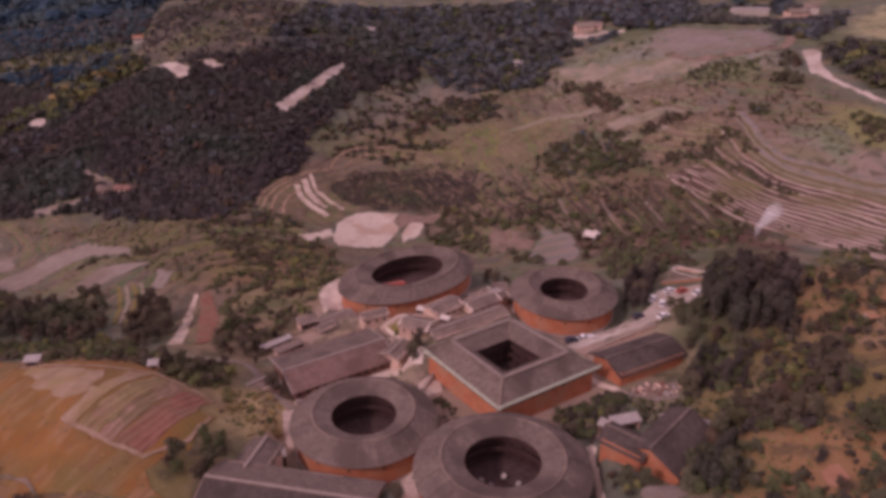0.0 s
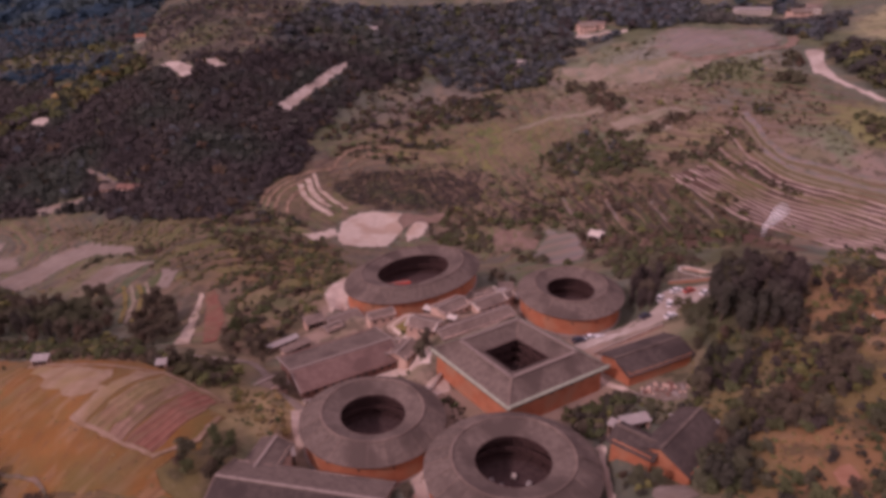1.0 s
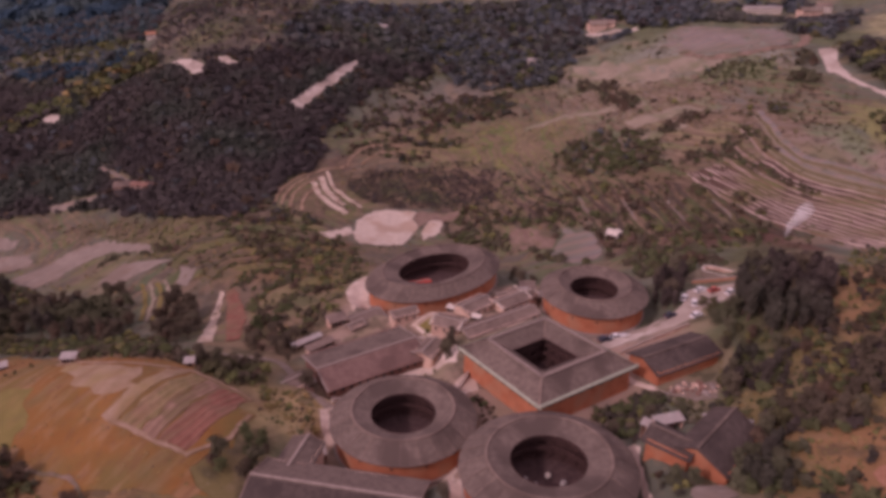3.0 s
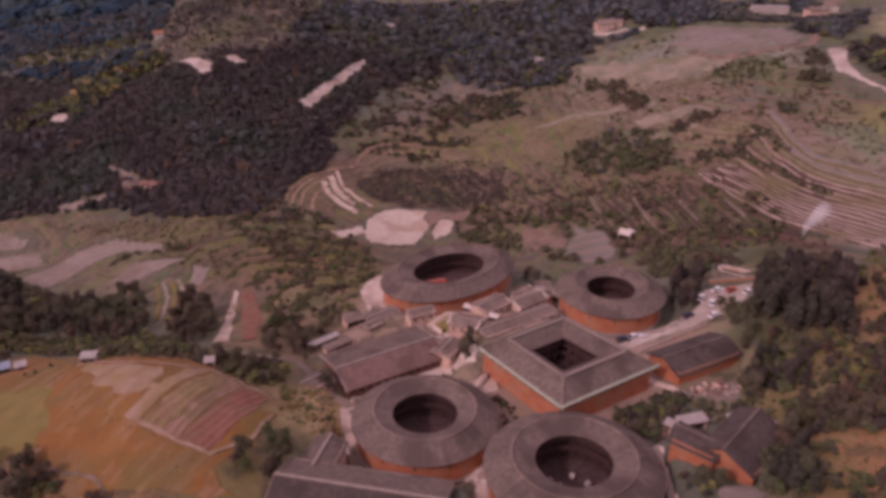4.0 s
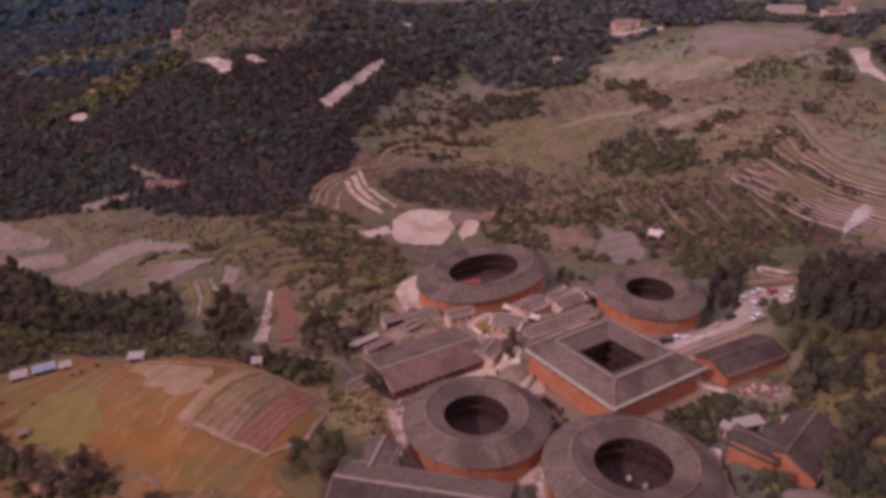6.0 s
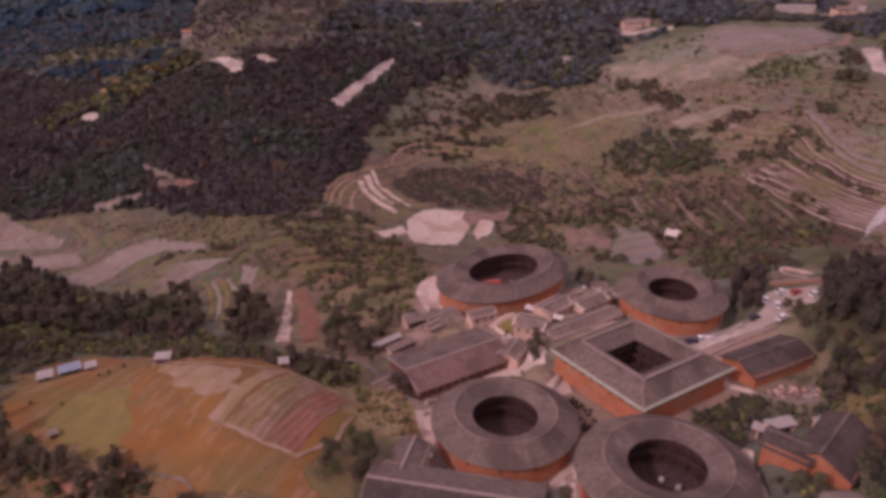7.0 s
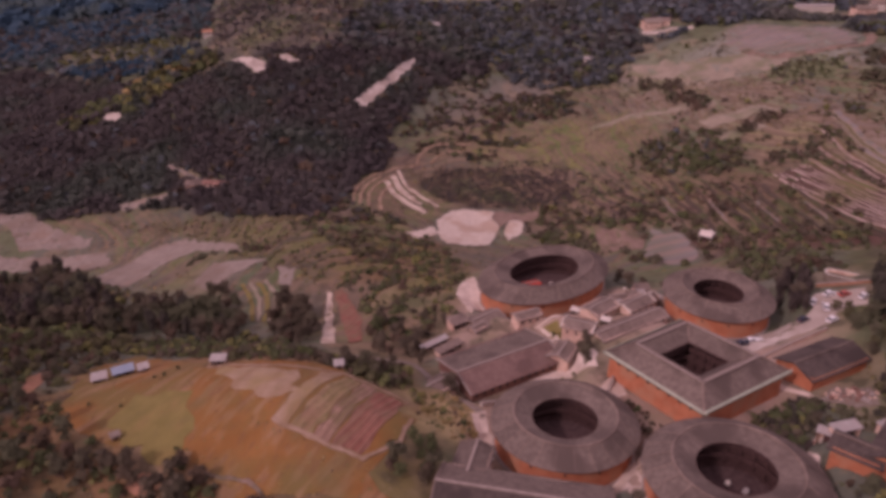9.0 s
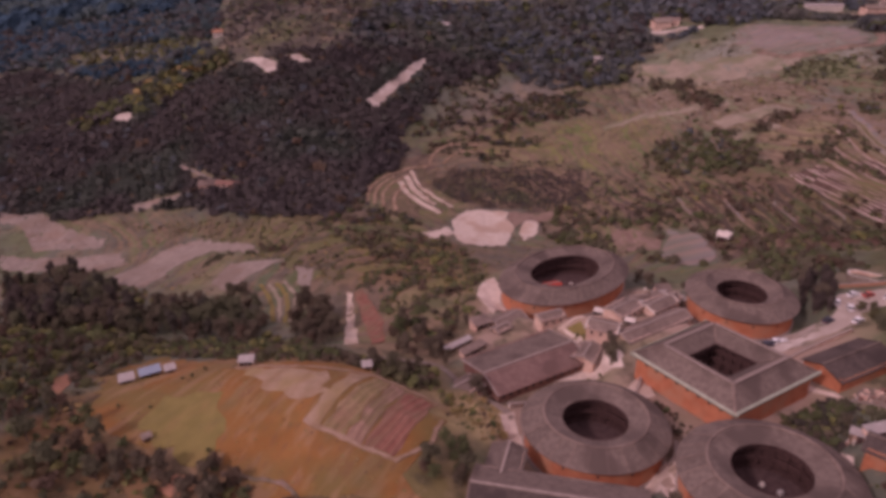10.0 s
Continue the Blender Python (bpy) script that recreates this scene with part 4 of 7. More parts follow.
drape("field", [(-151.5, 170), (-147.5, 191), (-130, 178), (-108.5, 154), (-74, 154), (-70.5, 142), (-55.5, 137.5), (-58.5, 124), (-64.5, 117.5), (-58.5, 110.5), (-91, 112.5), (-106, 124), (-125, 128.5), (-141, 136), (-146, 151.5)], M_STUBBLE, "large orange stubble field on the terrace above the valley", "field", lift=0.12, wobble=1.3)
drape("field", [(-125.6, 144.6), (-111.8, 143), (-105.9, 133.1), (-106.6, 126.5), (-108.5, 121.1), (-114.1, 123.1), (-122.9, 129.6), (-128.2, 135.8)], M_GREENFIELD, "oval of yellow-green mown grass in the stubble field", "field", lift=0.2, wobble=1.3)
drape("field", [(-108, 151.6), (-94.7, 148.4), (-83.2, 146.6), (-83.2, 138.3), (-89.6, 135.9), (-96.8, 139.5)], M_PALEPLOT, "pale dry plot at the field edge", "field", lift=0.2, wobble=1.3)
drape("field", [(-72.9, 148.6), (-68.4, 147.3), (-77.4, 125.5), (-82.6, 127.9)], M_OLIVE, "olive vegetable plot with pale furrows", "field", lift=0.24)
drape("field", [(-68.1, 147.2), (-65, 145.7), (-73.5, 124.1), (-77, 125.4)], M_FALLOWPLOT, "pinkish fallow strip between two plots", "field", lift=0.26)
drape("field", [(-64.6, 145.2), (-57.7, 142.6), (-65.9, 121.9), (-73.1, 124.1)], M_REDSOIL, "tilled red soil plot with furrows", "field", lift=0.24)
drape("field", [(-78.5, 148.2), (-73.8, 149.9), (-83.6, 127.9), (-87.3, 129.7)], M_PALEPLOT, "pale strip of path between plots", "path", lift=0.3)
drape("yard", [(-52.5, 311.5), (-53, 336.5), (-46, 352.5), (-36.5, 355.5), (-23, 353), (-25, 341.5), (-21.5, 330.5), (-28, 304.5), (-39.5, 299.5), (-48, 298.5)], M_GRAVEL, "pale levelled gravel yard below the oval house", "yard", lift=0.25)
drape("yard", [(-15.5, 338), (-9, 337), (-11, 322.5), (-18.5, 310.5), (-20, 324)], M_GRAVEL, "small pale gravel yard", "yard", lift=0.25)
drape("track", [(-67, 306), (-55, 323), (-52, 312.5), (-62.5, 300)], M_GRAVEL, "pale track leading to the gravel yard", "track", lift=0.25)
drape("yard", [(-22.5, 353), (0, 346.5), (-2.5, 334), (-15, 338), (-21, 330.5), (-24.5, 341.5)], M_CLEARED, "pinkish bare earth beside the gravel yard", "bare ground", lift=0.15)
drape("yard", [(48.5, 307.5), (60.5, 295.5), (58, 268.5), (47.5, 263.5), (38.5, 279.5)], M_FALLOW, "pinkish cleared earth behind the round house", "bare ground", lift=0.15, wobble=1.3)
drape("yard", [(23, 318.5), (43, 307), (40.5, 289.5), (23, 292.5)], M_CLEARED, "reddish cleared bank of earth", "bare ground", lift=0.15, wobble=1.3)
drape("paddy", [(-227, 316), (-207, 337.5), (-187, 339.5), (-146.5, 302.5), (-141.5, 291), (-170, 311.5), (-188, 308.5), (-194, 282.5)], M_PADDY, "pale drained paddy curving round the slope", "paddy field", lift=0.2, wobble=1.3)
drape("paddy", [(-156.5, 266), (-153, 285), (-125, 274.5), (-139, 264), (-144, 250.5)], M_PADDY, "pale drained paddy below the woods", "paddy field", lift=0.2, wobble=1.3)
drape("paddy", [(-114, 245.5), (-117.5, 262.5), (-110, 258), (-108.5, 241)], M_PADDY, "small pale paddy strip", "paddy field", lift=0.2)
drape("track", [(-87.5, 191.5), (-93, 233.5), (-90.5, 232), (-86.8, 209), (-83, 192.5)], M_WETPADDY, "pale forked farm track", "track", lift=0.2)
drape("paddy", [(-335.5, 406.5), (-308.5, 405.5), (-284, 387), (-255.5, 373.5), (-252.5, 362.5), (-294.5, 366.5), (-316.5, 393.5), (-330, 396)], M_PADDY, "wide pale paddy in the valley floor", "paddy field", lift=0.2, wobble=1.3)
drape("paddy", [(-311, 361), (-236, 351), (-227, 335.5), (-237, 335), (-301.5, 344.5)], M_PADDY, "long grey paddy beside the stream bank", "paddy field", lift=0.2, wobble=1.3)
drape("paddy", [(-251, 402), (-217, 401.5), (-217.5, 394), (-243.5, 395.5)], M_PADDY, "narrow pale paddy below the forest", "paddy field", lift=0.2)
drape("road", [(-110.6, 470.5), (-94.5, 506.2), (-76.2, 552.8), (-72.2, 550.4), (-82.7, 515.9), (-88, 501.5), (-95.4, 485.4), (-105.5, 461.6)], M_ROAD, "pale concrete road climbing the wooded slope", "road", lift=0.5, wobble=0.9)
drape("yard", [(-204.6, 519), (-190, 515.9), (-177.6, 507.2), (-173.1, 496.3), (-180.3, 493.2), (-190.4, 503.5)], M_ROAD, "pale concrete yard in the forest", "yard", lift=0.6, wobble=0.9)
drape("yard", [(-172.4, 512.2), (-162.5, 512.9), (-150.9, 505), (-158.3, 503.2), (-166, 508.6)], M_ROAD, "pale concrete yard behind forest trees", "yard", lift=0.6, wobble=0.9)
drape("yard", [(-303.6, 507.5), (-295, 506.5), (-286.2, 504.4), (-281.4, 495.2), (-289, 493)], M_ROAD, "small pale clearing on the wooded slope", "yard", lift=0.6, wobble=0.9)
drape("field", [(169, 582), (195, 594.5), (249, 563), (238, 517), (197.5, 504.5), (162.5, 535.5)], M_FALLOW, "wide pink fallow field near the ridge", "field", lift=0.3, step=5, wobble=5)
drape("field", [(90.5, 554), (117, 543), (161, 524.5), (186.5, 505.5), (173, 478.5), (134, 483), (93, 524.5)], M_TANEARTH, "tan and olive fallow field on the upland", "field", lift=0.3, step=5, wobble=5)
drape("field", [(162, 478.5), (193.5, 493.5), (210.5, 480.5), (204.5, 457), (166.5, 449)], M_CROPGREEN, "dull green crop patch on the upland", "field", lift=0.4, step=5, wobble=5)
drape("road", [(244.1, 487.9), (254.9, 485.4), (244.2, 461.7), (241.3, 437), (236.5, 435), (233.6, 452.7)], M_ROAD, "pale concrete bend of the road along the wooded ridge", "road", lift=0.5)
drape("lane", [(36, 174), (39, 171.5), (52, 178), (67.5, 182), (70.5, 188.5), (65.5, 192), (62, 188.5), (55, 191), (44.5, 186)], M_ROAD, "pale concrete lane beside the earth houses", "lane", lift=0.2)
drape("lane", [(65.5, 192), (69.5, 201), (82, 196), (78.5, 187), (69.5, 187)], M_ROAD, "pale parking yard at the lane end", "yard", lift=0.2)
drape("paving", [(-41.5, 146.5), (-37.5, 149.5), (-36, 139.5), (-35, 134.5), (-38.5, 135.5)], M_PAVING, "pale stone paving round the earth house", "paving", lift=0.2)
drape("paving", [(-10, 125.5), (-2.5, 134), (-2, 121), (0.5, 113.5), (-0.5, 109), (-7, 100.5)], M_PAVING, "pale stone court between two earth houses", "paving", lift=0.2)
drape("paving", [(-32.5, 165.5), (-30.5, 170), (-23, 176.5), (-15.5, 178.5), (-14, 169.5), (-24.5, 168.5)], M_PAVING, "pale stone court behind the round house", "paving", lift=0.2)
drape("paving", [(-7.5, 155), (-1, 163.5), (0, 153.5), (-4.5, 151.5)], M_PAVING, "pale paved corner beside the square house", "paving", lift=0.2)
drape("paving", [(48, 147), (53.5, 154.5), (61, 151), (58.5, 142), (53.5, 142.5)], M_PADDY, "rubble-strewn yard below the dark-roofed house", "yard", lift=0.2)


def smooth_line(points, n=5):
    """More points along a line, rounded through its bends."""
    out = []
    for k in range(len(points) - 1):
        p = [Vector(points[min(max(k + d, 0), len(points) - 1)]) for d in (-1, 0, 1, 2)]
        for i in range(n):
            u = i / n
            out.append(tuple(0.5 * (2 * p[1] + (p[2] - p[0]) * u + (2 * p[0] - 5 * p[1] + 4 * p[2] - p[3]) * u * u + (3 * p[1] - p[0] - 3 * p[2] + p[3]) * u ** 3)))
    return out + [points[-1]]


def ribbon(name, line, width, material, label, category, lift=0.2):
    """A road or path of even width along a line."""
    left, right = [], []
    for i, (x, y) in enumerate(line):
        x0, y0 = line[max(0, i - 1)]
        x1, y1 = line[min(len(line) - 1, i + 1)]
        d = math.hypot(x1 - x0, y1 - y0)
        nx_, ny_ = -(y1 - y0) / d * width / 2, (x1 - x0) / d * width / 2
        left.append((x + nx_, y + ny_))
        right.append((x - nx_, y - ny_))
    return drape(name, left + right[::-1], material, label, category, lift=lift, step=min(2.5, width), wobble=0.25)


ribbon("track", [(-78, 178), (-65, 177.5), (-57, 173.6), (-49, 164), (-43, 153.5), (-38, 147)], 2.6, M_PADDY, "worn pale track bending round a small house", "track")
ribbon("footpath", [(-87.1, 130), (-82.3, 127.5), (-73.4, 123.7), (-65.7, 121.1), (-58, 127.8), (-55.8, 137)], 1.0, M_PALEPATH, "pale trodden path along the red plot", "footpath", 0.4)
ribbon("footpath", [(-109, 152.8), (-96, 150.2), (-84, 149.2), (-73.5, 150.4), (-66, 147.8), (-57, 143.4)], 1.0, M_PALEPATH, "pale trodden path along the head of the plots", "footpath", 0.38)
for _k in range(4):
    ribbon("field", smooth_line([(-130.5 + 3.4 * _k, 251.8 - 0.6 * _k), (-122 + 3.2 * _k, 234), (-117 + 2.2 * _k, 217 - 0.4 * _k)]), 1.5, (M_GREENFIELD, M_TANEARTH)[_k % 2], "narrow strip of vegetables on a west terrace", "field", 0.25)
ribbon("footpath", [(33.4, 126), (33.0, 116), (32.4, 108)], 1.2, M_PAVING, "narrow pale footpath beside the large round house", "footpath")
ribbon("footpath", [(-17, 190), (-13.5, 186.5), (-9, 182.5)], 1.2, M_PAVING, "narrow pale garden path", "footpath")
ribbon("footpath", [(38, 162), (43.6, 152.8), (47, 148)], 1.6, M_PAVING, "pale footpath along the square house", "footpath")
ribbon("paddy", [(-83, 384), (-77.5, 367), (-68.5, 352.5), (-60, 343.5)], 3.2, M_WETPADDY, "bright crescent of pale stubble on a terrace", "paddy field", 0.5)
ribbon("paddy", [(-80, 392), (-74.6, 374), (-66, 359), (-62, 356)], 3.4, M_WETPADDY, "bright crescent of pale stubble on a terrace", "paddy field", 0.5)
ribbon("paddy", [(-77.3, 398), (-70.6, 377.5), (-60.6, 363.5), (-53, 356)], 2.0, M_WETPADDY, "thin bright crescent of pale stubble on a terrace", "paddy field", 0.5)
for _arc in ([(-67.1, 409.4), (-64, 426.6), (-51.4, 442.6), (-33.4, 446.1)], [(-58.3, 412.9), (-50.3, 430.6), (-33, 438.7)], [(-98.1, 351.1), (-98.1, 374.2), (-86.5, 394), (-68.7, 408)],
             [(-89.1, 344), (-90.8, 369), (-83.6, 386.6), (-78.3, 393.6)], [(-82.3, 339.3), (-84.6, 362.5), (-80, 379)], [(-94, 347), (-95, 371), (-86.5, 389)]):
    ribbon("terrace_edge", smooth_line(_arc), 1.5, M_PALEPATH, "worn pinkish terrace edge round a spur", "terrace", 0.4)
for _streak, _wide in (([(44, 448.2), (65.4, 446.7), (91.6, 435.4), (115.3, 433.8)], 11.0), ([(96.8, 395.1), (120.7, 402.1), (139, 409.1)], 12.0), ([(100.9, 371.1), (113, 379), (125.2, 383.1)], 8.0)):
    ribbon("terrace_edge", smooth_line(_streak), _wide, M_TANEARTH, "tan strip of bare earth along a terrace", "terrace", 0.35)
ribbon("track", smooth_line([(-224.8, 425.3), (-211.9, 415.8), (-197.7, 402.2)]), 1.5, M_FALLOW, "pale track down to a farm in the forest", "track", 0.6)
ribbon("track", smooth_line([(-214.9, 413.7), (-197.7, 402.2), (-169.9, 393.5)]), 1.3, M_CLEARED, "pale track past a farm in the forest", "track", 0.6)
drape("yard", [(-44.6, 224.2), (-41.8, 236.3), (-37.4, 239.4), (-33.6, 227.6), (-28.9, 220.3), (-33.2, 216.7), (-39.8, 207)], M_PAVING, "bright paved apron curving beside the oval house", "paving", lift=0.5)
drape("bare_ground", [(-89.5, 230.5), (-87, 233.5), (-77.5, 211.5), (-75, 194.5), (-78.5, 191.5)], M_REDSOIL, "tilled reddish strip beside the forked track", "field", lift=0.2)
# low banks across the red slope: dark weedy edge, pale worn lip
M_BANK = surface("weedy_bank", (0.060, 0.044, 0.034), (0.085, 0.062, 0.046), grain=0.5, big=0.1, third=(0.075, 0.080, 0.036))
for k in range(13):
    x0, y0 = 54 + 6.2 * k, 352 - 3.4 * k
    x1, y1 = x0 + 9 + 1.5 * math.sin(k * 2.1), y0 - 56 + 8 * math.sin(k * 1.7)
    line = [(x0 + (x1 - x0) * i / 6 + 0.8 * math.sin(i * 1.3 + k * 1.9), y0 + (y1 - y0) * i / 6) for i in range(7)]
    ribbon("terrace_bank", line[k % 2:], 1.1 + 0.5 * (k % 3), M_BANK, "dark weedy bank across the red slope", "terrace", 0.4)
    if k % 3 == 0:
        ribbon("terrace_edge", [(x + 1.8, y) for x, y in line[2:5]], 0.7, M_FALLOW, "pale worn lip of a terrace", "terrace", 0.35)
drape("paving", [(-17, 171), (-12, 166.5), (-5.5, 165.5), (-4.5, 172), (-8, 181), (-13, 183), (-12, 176)], M_PAVING, "pale stone court between the hall and the square house", "paving", lift=0.25)
ribbon("road", [(110.5, 608), (125, 604), (152, 606.5)], 4.0, M_ROAD, "pale concrete road near the far ridge", "road", 0.6)
ribbon("road", [(238.8, 436), (243.6, 417.6), (251.5, 396), (258, 368.5)], 2.8, M_ROAD, "pale concrete road along the wooded ridge", "road", 0.5)
drape("garden", [(-17.6, 193.5), (-12.8, 193.6), (-10.2, 186.6), (-13.6, 187.3)], M_GREENFIELD, "small yellow-green garden plot below the oval house", "garden", lift=0.3)
ribbon("footpath", [(-18.4, 195), (-14.6, 189.6), (-10.8, 183.2)], 0.9, M_PAVING, "pale kerbed path along a garden plot", "footpath", 0.42)
ribbon("footpath", [(-19.4, 194.4), (-15.1, 195.4), (-11.5, 196.2)], 0.9, M_PAVING, "pale kerbed path at the head of a garden plot", "footpath", 0.42)
drape("bare_ground", [(-158.6, 151.1), (-161.3, 161.8), (-162.5, 168.2), (-154.5, 152.5), (-154.6, 147.7)], M_REDSOIL2, "bare orange bank among dark scrub", "bare ground", lift=0.2, wobble=0.9)
drape("bare_ground", [(-117.5, 117.5), (-115.3, 120.6), (-110.5, 119.8), (-109, 116.3), (-114.2, 115.2)], M_REDSOIL2, "bare orange knoll below the field", "bare ground", lift=0.2, wobble=0.7)
ribbon("footpath", [(-104, 119.6), (-100.2, 118.8), (-94.8, 117.3), (-89.6, 116.1), (-86.7, 113.7), (-84, 110)], 0.8, M_CLEARED, "pale path along the lower edge of the field", "footpath", 0.35)
ribbon("terrace_bank", smooth_line([(168, 534), (179, 506), (209.9, 505), (242.1, 508), (254.9, 533)]), 7, M_CLEARED, "reddish bank along the lower rim of a fallow field", "terrace", 0.45)
drape("yard", [(38.6, 105.3), (45.6, 108.7), (46.5, 101), (37.4, 97.7)], M_PADDY, "rough grey yard below the farmhouse", "yard", lift=0.3)
drape("bare_ground", [(70, 98), (71.5, 102), (75.5, 105), (76, 102), (72.5, 97)], M_REDSOIL2, "bare orange-red earth scar on the slope", "bare ground", lift=0.15, wobble=0.9)


# ---- terraced slope to the east ----


def lerp_line(p, q, k):
    return [(a + (c - a) * k, b + (d - b) * k) for (a, b), (c, d) in zip(p, q)]


def dense(line, n):
    out = []
    for (x0, y0), (x1, y1) in zip(line, line[1:]):
        out += [(x0 + (x1 - x0) * i / n, y0 + (y1 - y0) * i / n) for i in range(n)]
    return out + [line[-1]]


M_RISER = surface("pale_terrace_edge", (0.34, 0.245, 0.205), (0.48, 0.37, 0.315), grain=0.12, big=0.03, third=(0.19, 0.12, 0.08))
# red-brown soil, darkened further to paint in shadows between the banks
M_TREAD = surface("shaded_terrace_soil", (0.078, 0.046, 0.036), (0.112, 0.068, 0.050), grain=0.3, big=0.03, third=(0.135, 0.125, 0.052))


M_GRASSTREAD = surface("grassy_terrace", (0.115, 0.095, 0.048), (0.16, 0.128, 0.065), grain=0.3, big=0.05, third=(0.17, 0.115, 0.07))


def terrace(line, width, drop, label, tread=None, edge=None):
    """One terrace: a planted tread with a pale bank along its lower edge."""
    t = thing("terrace", label, "terrace", group="terraces of the slope")
    pts = dense(line, 6)
    tops, outs = [], []
    for i, (x, y) in enumerate(pts):
        x0, y0 = pts[max(0, i - 1)]
        x1, y1 = pts[min(len(pts) - 1, i + 1)]
        d = Vector((x1 - x0, y1 - y0, 0)).normalized()
        s = Vector((d.y, -d.x, 0))
        if s.x > 0 and s.y > 0:
            s = -s
        w = width * (0.9 + 0.10 * float(fbm(x, y, 60, 2)))
        a = Vector((x, y, 0)) - s * 0.0
        b = a + s * w
        z = float(ground_z(x, y)) + 0.25
        tops.append((a.x, a.y, z + 0.2))
        outs.append((b.x, b.y, max(float(ground_z(b.x, b.y)) + 0.3, z - drop)))
    lows = []
    for (x, y, z), (x2, y2, z2) in zip(tops, outs):
        g = Vector((x2 - x, y2 - y, 0)).normalized()
        lows.append((x2 + g.x * 0.7, y2 + g.y * 0.7, z2 - 1.6))
    n = len(pts)
    raw("tread", tops + outs, [(i, i + 1, n + i + 1, n + i) for i in range(n - 1)], tread or M_TREAD, t)
    lip = [(x, y, z + 0.25) for x, y, z in outs]
    bank = [(x + (a - x) * 0.8 / max(0.1, math.hypot(a - x, b - y)), y + (b - y) * 0.8 / max(0.1, math.hypot(a - x, b - y)), z) for (x, y, z), (a, b, c) in zip(lip, tops)]
    v = bank + lip + lows
    raw("bank", v, [(i, i + 1, n + i + 1, n + i) for i in range(n - 1)] + [(n + i, n + i + 1, 2 * n + i + 1, 2 * n + i) for i in range(n - 1)], edge or M_RISER, t, smooth=False)
    return t


TERRACE_TOP = [(174.6, 400.4), (171.5, 365.4), (175.2, 341.7), (192.1, 326.5), (207.4, 311), (222, 296)]

TERRACE_MID = [(130.9, 338.2), (139.4, 318.9), (148.5, 303), (165, 281), (178.5, 258), (189, 236)]
TERRACE_LOW = [(114.4, 331.7), (124.9, 304.4), (134.5, 276.8), (145, 249.1), (153, 225), (159.3, 206.3)]
for k in range(9):
    full = lerp_line(TERRACE_TOP, TERRACE_MID, k / 9)
    terrace(full[1 if k in (2, 5) else 0:], 4.6, 1.6, "narrow ploughed terrace with a pale earth bank", M_FALLOW if k in (0, 2) else M_GRASSTREAD if k in (1, 3, 4, 7) else None, M_TANEARTH if k < 4 else None)
for k in range(8):
    terrace(lerp_line(TERRACE_MID, TERRACE_LOW, k / 7)[:5 if k % 3 == 2 else 6], 3.6, 1.5, "narrow reddish terrace with a pale earth bank")


# ---- trees and scrub ----


def crown_mesh(seed, count, leaf, height_m, spread, base=0.3, lobes=6, column=False, lobe=(0.35, 0.62)):
    """Leaf sprays of a crown round several lobes: vertices and quads, about the trunk's foot at the origin."""
    rng = np.random.default_rng(seed)
    cen = []
    for i in range(lobes):
        a, r = rng.uniform(0, 6.28), spread * rng.uniform(0.15, 0.62)
        if column:
            r *= 0.45
        cen.append((r * math.cos(a), r * math.sin(a), height_m * rng.uniform(base + 0.12, 0.86), spread * rng.uniform(*lobe)))
    cen.append((0, 0, height_m * 0.72, spread * 0.55))
    cen = np.array(cen)
    pick = rng.integers(0, len(cen), count)
    d = rng.normal(size=(count, 3))
    d /= np.linalg.norm(d, axis=1)[:, None]
    d[:, 2] = np.abs(d[:, 2]) * 0.9 - 0.25 * rng.random(count)
    rad = cen[pick, 3] * rng.uniform(0.84, 1.06, count)
    p = cen[pick, :3] + d * rad[:, None] * np.array([1, 1, 0.8 if not column else 1.5])
    n = d + np.array([-0.15, -0.15, 0.5]) + rng.normal(size=(count, 3)) * 0.28
    n /= np.linalg.norm(n, axis=1)[:, None]
    u = np.cross(n, rng.normal(size=(count, 3)))
    u /= np.linalg.norm(u, axis=1)[:, None]
    v = np.cross(n, u)
    s = leaf * rng.uniform(0.6, 1.35, count)
    quad = []
    for a, b in ((-1, -0.55), (0.2, -1), (1, 0.5), (-0.15, 1)):
        j = rng.uniform(0.75, 1.2, (count, 1))
        quad.append(p + (u * a + v * b) * s[:, None] * j - n * (0.25 * s[:, None]) * (abs(a) > 0.9))
    verts = np.stack(quad, 1).reshape(-1, 3)
    faces = np.arange(count * 4).reshape(-1, 4)
    return verts, faces


def bulk(name, verts, faces, mats, which=None):
    """A large mesh of quads straight from arrays."""
    me = bpy.data.meshes.new(name)
    me.vertices.add(len(verts))
    me.vertices.foreach_set("co", np.asarray(verts, np.float32).reshape(-1))
    me.loops.add(faces.size)
    me.loops.foreach_set("vertex_index", faces.reshape(-1).astype(np.int32))
    me.polygons.add(len(faces))
    me.polygons.foreach_set("loop_start", (np.arange(len(faces)) * 4).astype(np.int32))
    for m in mats:
        me.materials.append(m)
    if which is not None:
        me.polygons.foreach_set("material_index", which.astype(np.int32))
    me.update(calc_edges=True)
    return new(name, me)


CROWNS = [crown_mesh(k, 60, 0.17, 1.0, 0.52 if k % 3 else 0.42, base=0.1) for k in range(6)]
WOODS = [crown_mesh(30 + k, 44, 0.17, 0.95, 0.64, base=0.1, lobes=9) for k in range(5)]
CANOPY = [crown_mesh(100 + k, 22, 0.25, 0.85, 0.66, base=0.1, lobes=7) for k in range(6)]
HEDGE = [crown_mesh(80 + k, 26, 0.24, 0.75, 0.6, base=0.0, lobes=5) for k in range(5)]
TUFT = [crown_mesh(60 + k, 12, 0.30, 0.7, 0.6, base=0.0, lobes=4) for k in range(5)]


